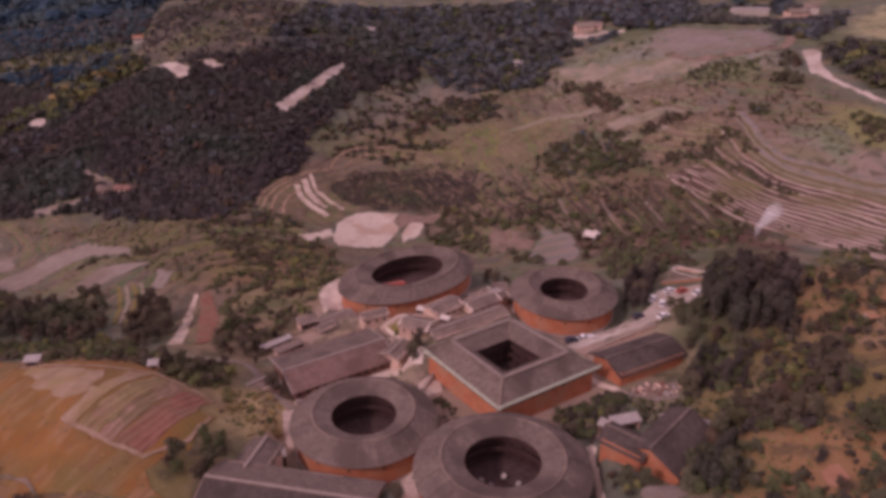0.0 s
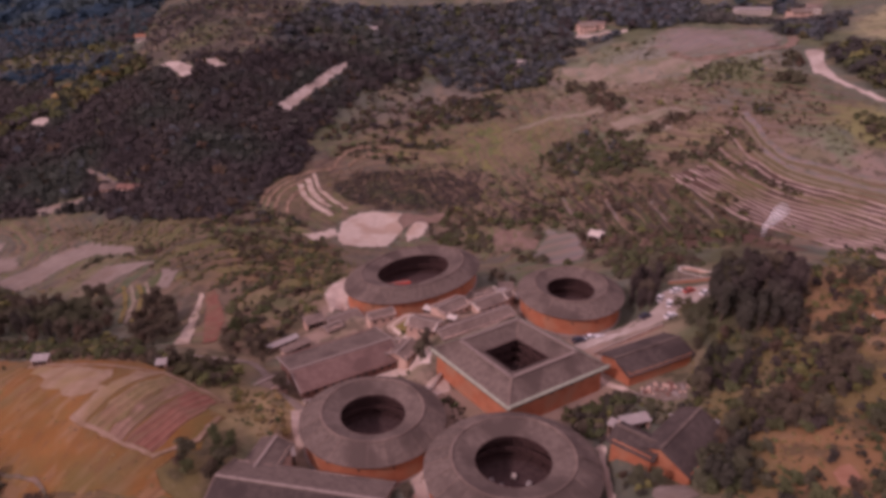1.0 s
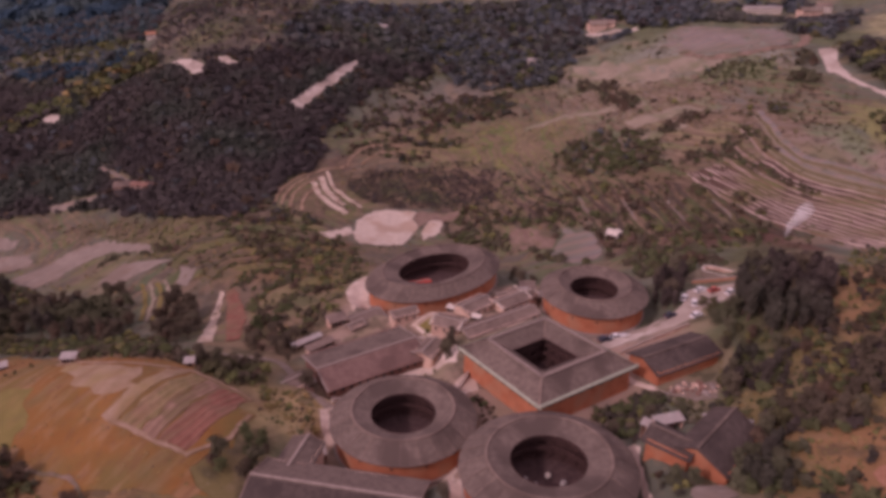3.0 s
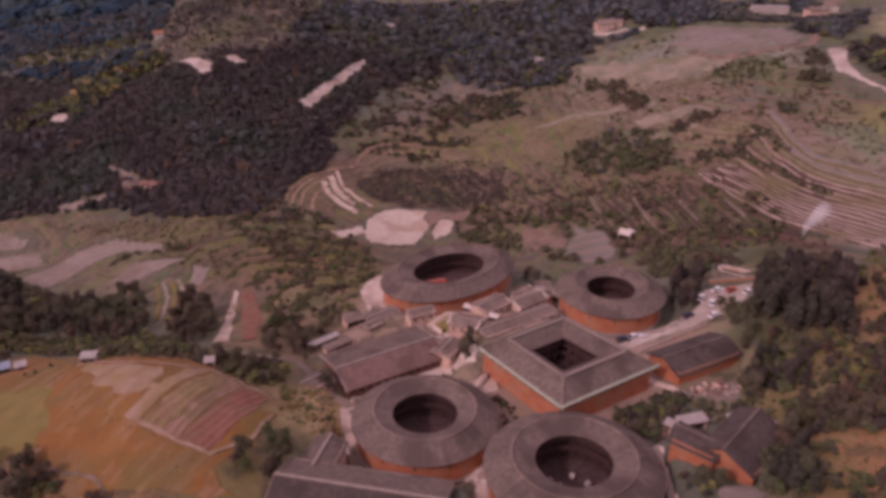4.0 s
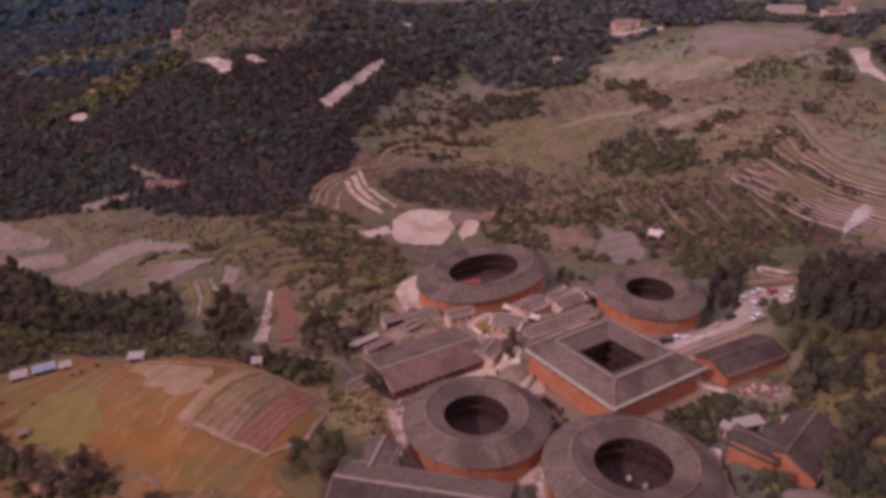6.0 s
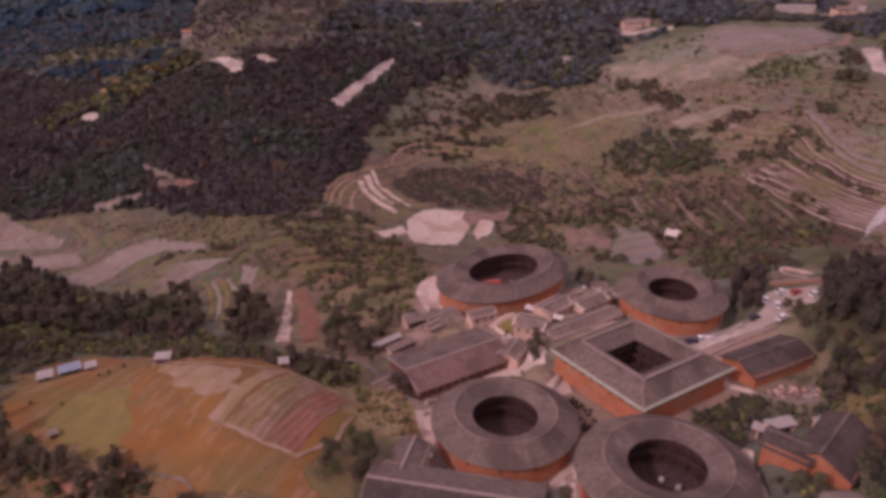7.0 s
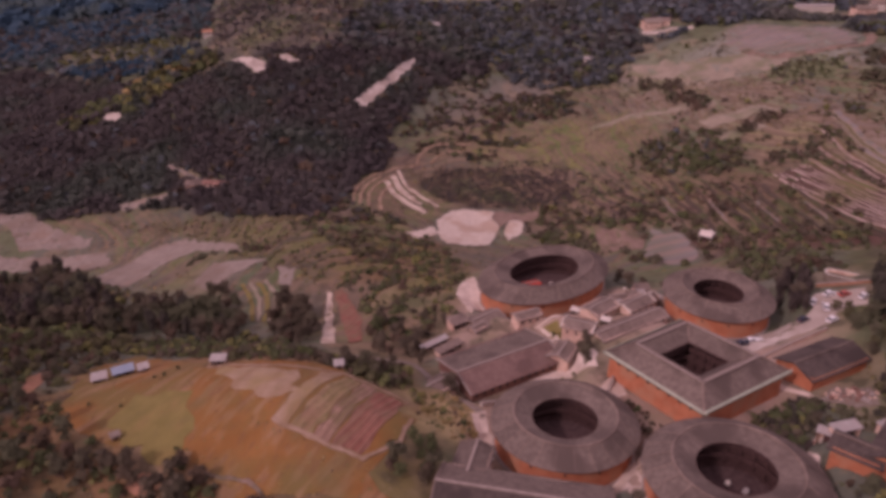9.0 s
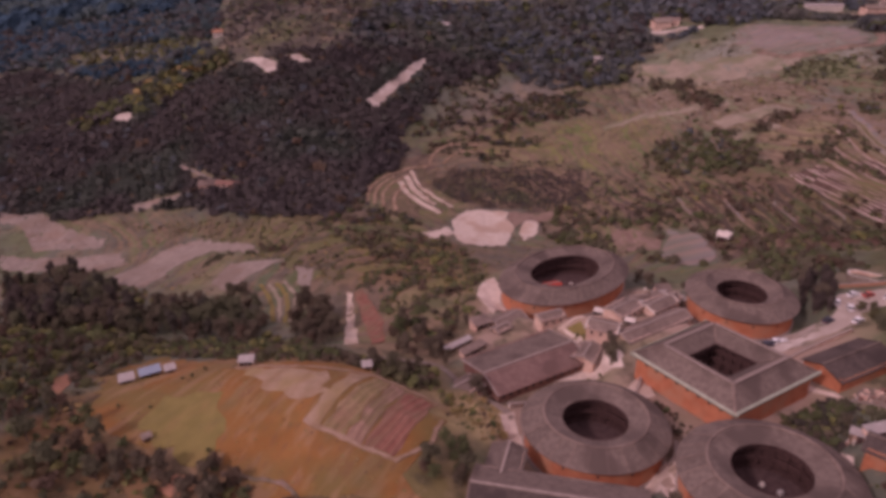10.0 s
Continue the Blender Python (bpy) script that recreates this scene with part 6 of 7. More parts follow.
planting("strip_shrubs", "lit olive and yellow-green bushes in a belt above the field", "shrubs",
         [scatter([(-181.7, 209.7), (-153.8, 210), (-126, 200), (-99.9, 194), (-91.4, 160), (-112.8, 172), (-145, 194), (-160.9, 190)], 2.2, (1.4, 3.6), 140, CLEARINGS, patchy=0.0)],
         [M_LEAF_G, M_LEAF_Y, M_LEAF], [0.5, 0.3, 0.2], 140, CROWNS, flat=0.85)
planting("path_shrubs", "yellow-green bushes and weeds beside the track", "shrubs",
         [scatter(BUSH_PATH, 1.9, (0.7, 2.2), 19, CLEARINGS + FOOTPRINTS, patchy=0.3)],
         [M_LEAF_Y, M_LEAF_DRY, M_LEAF_G, M_LEAF_BROWN], [0.3, 0.5, 0.12, 0.08], 19, CROWNS, flat=0.85)
planting("valley_grass", "rough dry and green grass tufts over valley terraces", "grass",
         [scatter(TERRACED, 2.5, (0.5, 1.5), 50, CLEARINGS, patchy=0.45, banks=0.15), scatter(TERRACE_ZONE, 4.0, (0.5, 1.4), 51, (), patchy=0.4), scatter(TAN_RIGHT, 4.5, (0.7, 2.0), 54, CLEARINGS, patchy=0.4)],
         [M_LEAF_DRY, M_LEAF_Y, M_LEAF_G, M_LEAF_BROWN], [0.2, 0.3, 0.34, 0.16], 50, TUFT, flat=0.7)
planting("hillside_grass", "rough tan and olive grass tufts on near slopes", "grass",
         [scatter(SLOPE_R2, 1.6, (0.4, 1.2), 52, CLEARINGS, patchy=0.35), scatter(LEFT_GREEN, 2.0, (0.4, 1.3), 53, CLEARINGS, patchy=0.3, banks=0.15), scatter(BUSH_LEFT, 1.6, (0.4, 1.3), 55, CLEARINGS, patchy=0.2, banks=0.2),
          scatter(LOW_LEFT, 2.2, (0.5, 1.7), 56, CLEARINGS, patchy=0.3), scatter(BUSH_PATH, 1.5, (0.4, 1.2), 57, CLEARINGS)],
         [M_LEAF_DRY, M_LEAF_Y, M_LEAF_G, M_LEAF_BROWN], [0.46, 0.2, 0.16, 0.18], 52, TUFT, flat=0.7)
planting("stubble", "tufts of dry orange stubble and weeds on the field", "grass",
         [scatter(PATCHES[0], 1.7, (0.25, 0.8), 58, PATCHES[1:7], patchy=0.35)], [M_LEAF_DRY, M_LEAF_Y, M_LEAF_BROWN], [0.6, 0.2, 0.2], 58, TUFT, flat=0.5)


def make_tree(seed, tall, spread, leaves, count, name, label, column=False):
    """A tree: tapered trunk with limbs under a crown of leaf sprays."""
    rng = random.Random(seed)
    t = thing(name, label, "tree", group="trees of the valley side")
    bm = bmesh.new()

    def limb(p, q, r0, r1):
        d = q - p
        m = Matrix.Translation((p + q) / 2) @ d.to_track_quat("Z", "Y").to_matrix().to_4x4()
        bmesh.ops.create_cone(bm, segments=6, radius1=r0, radius2=r1, depth=d.length, cap_ends=True, matrix=m)

    top = Vector((rng.uniform(-0.3, 0.3), rng.uniform(-0.3, 0.3), tall * 0.62))
    limb(Vector((0, 0, -0.8)), top, tall * 0.035, tall * 0.015)
    for k in range(5):
        a = k * 1.26 + rng.uniform(-0.4, 0.4)
        z0 = tall * rng.uniform(0.25, 0.5)
        limb(Vector((0, 0, z0)), Vector((math.cos(a) * spread * 0.55, math.sin(a) * spread * 0.55, z0 + tall * 0.22)), tall * 0.014, tall * 0.005)
    part("trunk", bm, M_BARK, t)
    v, f = crown_mesh(seed, count, tall * 0.045, tall, spread, base=0.12, lobes=22, column=column, lobe=(0.2, 0.42))
    raw("crown", v.tolist(), f.tolist(), leaves, t)
    return t


PROTO = {
    "dark": make_tree(41, 9.5, 4.2, M_LEAF, 680, "dark_tree", "large dark evergreen tree with a ragged crown"),
    "tall": make_tree(42, 12.0, 3.6, M_LEAF_CEDAR, 720, "tall_tree", "tall dark cedar-like tree in a grove", True),
    "brown": make_tree(43, 8.5, 3.8, M_LEAF_BROWN, 620, "brown_tree", "dull brownish tree with a loose crown"),
    "green": make_tree(44, 7.0, 3.6, M_LEAF_G, 600, "green_tree", "rounded green tree beside the fields"),
    "yellow": make_tree(45, 6.0, 2.6, M_LEAF_Y, 520, "bamboo_clump", "feathery yellow-green bamboo clump"),
}
_first = set()


def plant(kind, x, y, size=1.0, turn=0.0):
    m = pose(x, y, float(ground_z(x, y)), 0, 0, turn) @ Matrix.Diagonal((size, size, size * (0.9 + 0.2 * ((x * 7.3) % 1.0)), 1))
    if kind in _first:
        return copy_thing(PROTO[kind], m)
    _first.add(kind)
    PROTO[kind].matrix_basis = m
    return PROTO[kind]


def grove(outline, spacing, kinds, sizes, seed, clear=()):
    px, py, s = scatter(outline, spacing, sizes, seed, clear)
    rng = random.Random(seed)
    for x, y, k in zip(px.tolist(), py.tolist(), s.tolist()):
        plant(rng.choice(kinds), x, y, k, rng.uniform(0, 360))


grove(EAST_LOW, 3.4, ("tall", "dark", "tall"), (0.5, 0.8), 36, CLEARINGS + FOOTPRINTS)
grove(EAST_MIX, 5.2, ("dark", "green", "brown", "yellow"), (0.4, 0.85), 23, CLEARINGS)
grove(EAST_FOOT, 5.0, ("dark", "green", "brown"), (0.4, 0.75), 22, CLEARINGS)
grove([(67.5, 182.9), (74.3, 174.2), (76.9, 160), (74.1, 152.3), (68.8, 161.3), (66.1, 170)], 3.6, ("dark", "brown", "green"), (0.5, 0.85), 21, CLEARINGS + FOOTPRINTS)
grove(GROVE_SHOULDER, 4.6, ("green", "yellow", "brown", "dark"), (0.55, 0.95), 29, CLEARINGS)
grove(EAST_FRONT, 3.5, ("tall", "dark", "tall"), (0.5, 0.8), 28, CLEARINGS + FOOTPRINTS)
for _k, _bushes in enumerate(EAST_BUSHES):
    grove(_bushes, 3.5, ("dark", "green", "dark"), (0.6, 0.95), 24 + _k, CLEARINGS + FOOTPRINTS)
grove(GROVE_EAST, 3.6, ("tall", "tall", "tall", "dark"), (0.9, 1.35), 31, CLEARINGS)
grove(GROVE_HOUSE, 3.2, ("tall", "tall", "dark"), (0.7, 1.05), 32, CLEARINGS + FOOTPRINTS)
grove(GROVE_WEST, 5.4, ("dark", "brown", "dark", "tall"), (0.9, 1.6), 33)
grove([(-207, 204), (-179, 205), (-162, 186), (-152, 152), (-147, 132), (-170, 135), (-200, 170)], 5.6, ("brown", "dark", "green", "dark"), (0.45, 0.95), 20, CLEARINGS)
grove(GROVE_TRACK, 4.0, ("green", "dark", "brown"), (0.5, 0.95), 38, CLEARINGS + FOOTPRINTS)
grove(GROVE_MID, 4.6, ("dark", "dark", "brown", "tall"), (0.8, 1.3), 37, CLEARINGS)
grove(GROVE_PATH, 4.2, ("dark", "dark", "brown"), (0.8, 1.25), 34, CLEARINGS)
grove(GROVE_CORNER, 3.6, ("brown", "dark", "green"), (0.6, 1.0), 35, CLEARINGS)
grove(FRONT_LEFT, 4.6, ("brown", "dark"), (0.6, 1.0), 39, CLEARINGS)


for kind, x, y, size in (("dark", -8.5, 169.5, 0.8),
                         ("dark", -7.0, 174.0, 0.75),
                         ("yellow", -14.5, 168.0, 0.6),
                         ("yellow", -11.8, 166.5, 0.55),
                         ("dark", -46.5, 160.0, 0.95),
                         ("yellow", -12.5, 188.0, 0.55),
                         ("green", -10.0, 191.0, 0.4),
                         ("dark", -49.0, 203.0, 0.6),
                         ("brown", -53.0, 199.0, 0.6),
                         ("dark", -56.5, 192.0, 0.7),
                         ("dark", -58.0, 186.0, 0.8),
                         ("dark", -58.5, 181.0, 0.7),
                         ("brown", -52.0, 210.0, 0.6),
                         ("yellow", 74.5, 164.0, 0.9),
                         ("yellow", 72.0, 161.0, 0.8),
                         ("green", 70.0, 188.0, 0.75),
                         ("green", 72.5, 186.0, 0.7),
                         ("yellow", 64.0, 197.0, 0.5),
                         ("dark", -9.5, 106.5, 0.6),
                         ("dark", 20.0, 236.0, 0.9)):
    plant(kind, x, y, size, (x * 37) % 360)
for kind, x, y, size in (("dark", 17.5, 241.0, 0.85),
                         ("dark", 24.0, 231.0, 0.7),
                         ("dark", 30.0, 226.0, 0.6),
                         ("green", 28.0, 140.5, 0.5),
                         ("green", 33.5, 136.0, 0.55),
                         ("dark", 31.0, 131.5, 0.5),
                         ("green", 37.0, 143.0, 0.6),
                         ("dark", 40.5, 136.5, 0.6),
                         ("dark", 37.0, 109.0, 0.72),
                         ("dark", 40.5, 107.5, 0.6),
                         ("dark", 48.5, 138.0, 0.5),
                         ("dark", -8.5, 176.5, 0.55),
                         ("dark", -6.5, 180.0, 0.5),
                         ("yellow", -14.5, 189.5, 0.8)):
    plant(kind, x, y, size, (x * 37) % 360)
for kind, x, y, size in (("yellow", -16.5, 167.0, 0.7),
                         ("brown", 35.0, 112.0, 0.4),
                         ("dark", -74.0, 159.0, 0.85),
                         ("dark", -69.5, 157.0, 0.9),
                         ("brown", -60.0, 165.0, 0.6),
                         ("dark", -63.0, 172.0, 0.6),
                         ("dark", -66.0, 154.5, 0.6),
                         ("green", -62.5, 158.0, 0.5),
                         ("dark", -104.0, 111.5, 1.0),
                         ("dark", -110.0, 115.0, 1.1)):
    plant(kind, x, y, size, (x * 37) % 360)
for kind, x, y, size in (("brown", -116.0, 118.0, 1.0),
                         ("dark", -121.5, 121.0, 1.1),
                         ("dark", -98.0, 107.0, 0.9),
                         ("dark", -127.0, 120.0, 1.0),
                         ("brown", -132.0, 124.0, 1.0),
                         ("dark", -93.0, 106.0, 0.7),
                         ("dark", -136.0, 130.0, 1.0),
                         ("green", -141.0, 137.0, 0.9),
                         ("dark", -118.0, 120.8, 1.0), ("dark", -103.3, 114.0, 0.85), ("dark", -131.3, 118.9, 1.05), ("brown", -138.5, 126.1, 1.0), ("dark", -141.9, 120.5, 1.1), ("dark", -150.1, 127.1, 1.1),
                         ("green", -124.1, 153.6, 0.22), ("green", -121.3, 153.6, 0.26), ("green", -119.4, 157.8, 0.28), ("green", -136.4, 142.5, 0.25), ("green", -127.5, 140.8, 0.2), ("green", -108.3, 125.1, 0.25),
                         ("dark", -91.0, 479.5, 0.75), ("dark", -84.2, 494.5, 0.8), ("dark", -77.5, 510.5, 0.8), ("dark", -72.8, 526.5, 0.8), ("dark", -98.5, 466.0, 0.7),
                         ("dark", 51.0, 109.5, 0.8), ("dark", 54.8, 115.2, 0.95), ("brown", 57.8, 118.4, 0.9), ("dark", 51.6, 112.0, 0.9), ("dark", 60.5, 121.5, 0.9), ("tall", 50.5, 107.5, 0.6), ("tall", 56.0, 112.0, 0.65), ("tall", 60.0, 116.5, 0.7), ("dark", 52.5, 105.5, 0.8), ("dark", 56.5, 108.5, 0.85), ("dark", 59.5, 120.5, 0.8),
                         ("yellow", 73.5, 163.5, 1.0), ("yellow", 71.5, 159.5, 0.8), ("yellow", 76.0, 160.5, 0.7),
                         ):
    plant(kind, x, y, size, (x * 37) % 360)


# ---- small things of the village ----


def low_wall(points, high, thick, label, material=None):
    """A low wall along a line, following the ground."""
    w = thing("garden_wall", label, "wall")
    for (x0, y0), (x1, y1) in zip(points, points[1:]):
        d = math.hypot(x1 - x0, y1 - y0)
        z0, z1 = float(ground_z(x0, y0)), float(ground_z(x1, y1))
        n = Vector((-(y1 - y0) / d, (x1 - x0) / d, 0)) * thick / 2
        bm = bmesh.new()
        a, b = Vector((x0, y0, z0 + high)), Vector((x1, y1, z1 + high))
        slab(bm, [a - n, b - n, b + n, a + n], high + 0.8)
        part("wall_run", bm, material or M_PLASTER, w)
        bm = bmesh.new()
        up = Vector((0, 0, 0.1))
        n = n * 1.4
        slab(bm, [a - n + up, b - n + up, b + n + up, a + n + up], 0.14)
        part("coping", bm, M_RIDGE, w)
    return w


def hut(x, y, turn, length, width, high, label, roof, wall=None, slope=0.5):
    """A small shed with a single-pitch sheet roof, posts and walls."""
    h = thing("shed", label, "shed", pose(x, y, float(ground_z(x, y)), 0, 0, turn))
    l2, w2 = length / 2, width / 2
    bm = bmesh.new()
    slab(bm, [(-l2 - 0.3, -w2 - 0.3, high), (l2 + 0.3, -w2 - 0.3, high), (l2 + 0.3, w2 + 0.3, high + slope), (-l2 - 0.3, w2 + 0.3, high + slope)], 0.12)
    part("roof_sheet", bm, roof, h)
    for x0, x1, y0, y1, top in ((-l2, l2, w2 - 0.12, w2, high + slope - 0.15), (-l2, -l2 + 0.12, -w2, w2, high - 0.1), (l2 - 0.12, l2, -w2, w2, high - 0.1)):
        bm = bmesh.new()
        box(bm, x0, x1, y0, y1, -1.5, top)
        part("wall", bm, wall or M_PLASTER, h)
    bm = bmesh.new()
    box(bm, -l2 * 0.3, l2 * 0.3, -w2, -w2 + 0.1, -1, high - 0.15)
    part("door", bm, M_TIMBER, h)
    return h


M_BLUE = surface("blue_sheet_roof", (0.20, 0.25, 0.31), (0.26, 0.30, 0.36), grain=0.8, rough=0.5)
M_SHEET = surface("pale_sheet_roof", (0.30, 0.265, 0.245), (0.38, 0.34, 0.315), grain=0.8, rough=0.6, big=0.3, third=(0.32, 0.27, 0.25))
M_RED = surface("red_cloth", (0.38, 0.05, 0.035), (0.48, 0.09, 0.06), grain=2)

hut(-107.0, 155.0, 5, 3.6, 2.2, 1.8, "small pale hut at the field edge", M_SHEET, M_PLASTER)
hut(-141.2, 157.8, 25, 3.6, 2.8, 1.7, "pale sheet-roofed shed at the field edge", M_SHEET, M_PLASTER)
hut(-136.2, 161.2, 30, 5.2, 2.6, 1.9, "blue sheet-roofed shed at the field edge", M_BLUE, M_PLASTER)
hut(-131.6, 163.4, 28, 2.6, 2.2, 1.6, "small pale shed beside a blue shed", M_SHEET, M_PLASTER)
hut(66.0, 286.5, -30, 5.0, 3.6, 2.4, "white hut above the round house", M_WHITE, M_WHITE, 1.2)
hut(69.0, 289.0, 40, 3.0, 2.6, 2.0, "small white lean-to beside a hut", M_WHITE, M_WHITE)
hut(-75.5, 154.5, 10, 2.2, 1.8, 1.8, "tiny pale field shelter", M_SHEET, M_PLASTER)
hut(41.0, 126.8, 15, 6.5, 2.2, 2.6, "white sheet-roofed lean-to behind the farmhouse", M_SHEET, M_PLASTER)
hut(37.4, 126.6, -35, 4.0, 1.8, 2.4, "white sheet-roofed lean-to behind the farmhouse", M_SHEET, M_PLASTER)
hut(53.0, 130.0, 20, 5.0, 2.2, 3.0, "pale grey sheet-roofed shed on the bank", M_SHEET, M_PLASTER)
hut(57.5, 126.0, -25, 3.6, 2.0, 2.6, "pale grey sheet-roofed shed on the bank", M_SHEET, M_PLASTER)
hut(-51.5, 186.5, 41, 10, 1.4, 1.6, "long narrow pale-roofed shed beside the hall", M_SHEET)
hut(-47.0, 183.5, 41, 9, 2.4, 1.7, "long narrow grey-roofed shed beside the hall", M_TILE_OLD)
hut(-44.0, 199.5, 30, 6, 4.5, 2.6, "grey-roofed shed on the bank", M_TILE_OLD)
hut(21.5, 207.0, 15, 5.0, 2.6, 2.2, "pale awning stall beside the round house", M_SHEET)
hut(-3.0, 199.5, 10, 2.6, 2.0, 2.0, "small white-roofed porch in a yard", M_WHITE)
hut(8.0, 217.5, 20, 3.0, 2.2, 2.0, "brown-roofed stall beside the oval house", M_ADOBE)
hut(11.5, 213.0, 60, 1.8, 1.5, 1.8, "small pale market stall", M_WHITE, M_TIMBER)
hut(14.5, 211.0, 30, 1.8, 1.5, 1.8, "small dark market stall", M_TIMBER, M_TIMBER)
hut(17.0, 209.5, 10, 2.0, 1.6, 1.9, "small pale market stall", M_SHEET, M_TIMBER)
hut(-38.5, 129.0, 20, 3.2, 2.4, 2.4, "small white-roofed lean-to beside the hall", M_WHITE)
hut(-39.5, 125.5, 20, 2.6, 1.6, 2.2, "small pale lean-to beside the hall", M_SHEET)
hut(-31.5, 121.5, -25, 3.4, 1.2, 2.2, "narrow pale lean-to beside the hall", M_SHEET)
hut(15.5, 207.5, -30, 5.0, 4.0, 2.4, "small grey-roofed stall between two earth houses", M_TILE_OLD)
hut(18.0, 214.0, 10, 4.0, 2.0, 1.7, "pale awning stall between two earth houses", M_SHEET)
hut(13.0, 215.5, -20, 2.6, 1.6, 1.4, "pale awning stall between two earth houses", M_SHEET, M_TIMBER)
hut(9.0, 211.0, -30, 3.0, 2.0, 2.1, "small whitish stall among yards", M_SHEET)
hut(20.5, 220.0, 0, 5.0, 4.0, 2.6, "grey-roofed shed behind the stalls", M_TILE_OLD)
hut(1.0, 188.0, -28, 2.6, 1.4, 1.5, "small porch with a white roof", M_WHITE, M_TIMBER)
hut(-6.5, 197.5, -28, 2.6, 1.6, 1.6, "small porch with a white roof", M_WHITE, M_TIMBER)
hut(109.0, 154.5, 10, 2.6, 2.2, 1.8, "small pink-roofed shelter on the slope", M_REDSOIL2, M_WHITE)
hut(-124.3, 130.2, 35, 1.9, 1.2, 1.3, "small pale lean-to beside a tree in the field", M_PADDY, M_PLASTER)


def oddments(name, outline, spacing, sizes, seed, mats, label, category):
    """Blocks, crates and slabs lying about: one mesh of small turned boxes on the ground."""
    rng = random.Random(seed)
    px, py, size = scatter(outline, spacing, sizes, seed, FOOTPRINTS)
    verts, faces, which = [], [], []
    for x, y, k in zip(px.tolist(), py.tolist(), size.tolist()):
        z, a = float(ground_z(x, y)), rng.uniform(0, 3.14)
        w, d, h = k, k * rng.uniform(0.5, 1.0), k * rng.uniform(0.4, 1.0)
        lean = rng.uniform(-0.15, 0.15) * k
        n = len(verts)
        for top in (0, 1):
            for u, v in ((-1, -1), (1, -1), (1, 1), (-1, 1)):
                shrink = 0.5 if not top else 0.46
                verts.append((x + shrink * (u * w * math.cos(a) - v * d * math.sin(a)), y + shrink * (u * w * math.sin(a) + v * d * math.cos(a)), z - 0.3 if not top else z + h + lean * u))
        faces += [(n, n + 1, n + 5, n + 4), (n + 1, n + 2, n + 6, n + 5), (n + 2, n + 3, n + 7, n + 6), (n + 3, n, n + 4, n + 7), (n + 4, n + 5, n + 6, n + 7)]
        which += [rng.randrange(len(mats))] * 5
    ob = raw(name, verts, faces, mats)
    ob.data.polygons.foreach_set("material_index", which)
    return tagged(ob, label, category, kind="stuff")


oddments("market_goods", [(5, 203), (9, 224), (13, 233), (19, 232), (21, 214), (20, 206), (12, 203)], 2.1, (0.6, 1.7), 130, [M_TIMBER, M_WHITE, M_PLASTER, M_SHEET, M_GLASS], "dark and white crates and covers in the market", "market goods")
oddments("rubble", [(45.3, 150.7), (55.4, 156), (61, 148), (58, 141.5), (48.6, 146)], 1.5, (0.5, 1.6), 131, [M_PLASTER, M_ADOBE, M_ADOBE, M_PLINTH], "pale rubble and planks strewn over a yard", "rubble")
oddments("rubble", [(34, 130), (37, 127.5), (46, 128.5), (50, 131), (44, 134)], 1.4, (0.5, 1.5), 132, [M_PLASTER, M_WHITE, M_ADOBE], "pale building rubble behind the farmhouse", "rubble")
oddments("yard_clutter", [(-41, 132), (-33, 126), (-26, 121), (-24, 118.5), (-33, 119), (-40, 124)], 1.5, (0.5, 1.5), 133, [M_WHITE, M_PLASTER, M_SHEET, M_TIMBER], "pale household clutter behind the hall", "clutter")
oddments("yard_clutter", [(-8, 196), (2, 200), (8, 197), (2, 186), (-6, 181)], 2.0, (0.5, 1.4), 134, [M_WHITE, M_PLASTER, M_TIMBER], "pale and dark clutter between village houses", "clutter")
low_wall([(41, 168.5), (52, 174.5), (63, 178.5)], 0.9, 0.5, "pale wall along the lane")
low_wall([(-3.5, 126.5), (-0.8, 131.5), (1.0, 137)], 1.0, 0.6, "low brown wall between two earth houses", M_TILE_OLD)
low_wall([(-6.5, 151), (-3.0, 158), (-1.0, 165)], 1.3, 0.5, "pale plastered yard wall")
low_wall([(-38.5, 151), (-33, 155.5)], 1.2, 0.8, "short pale wall behind the round house", M_WHITE)


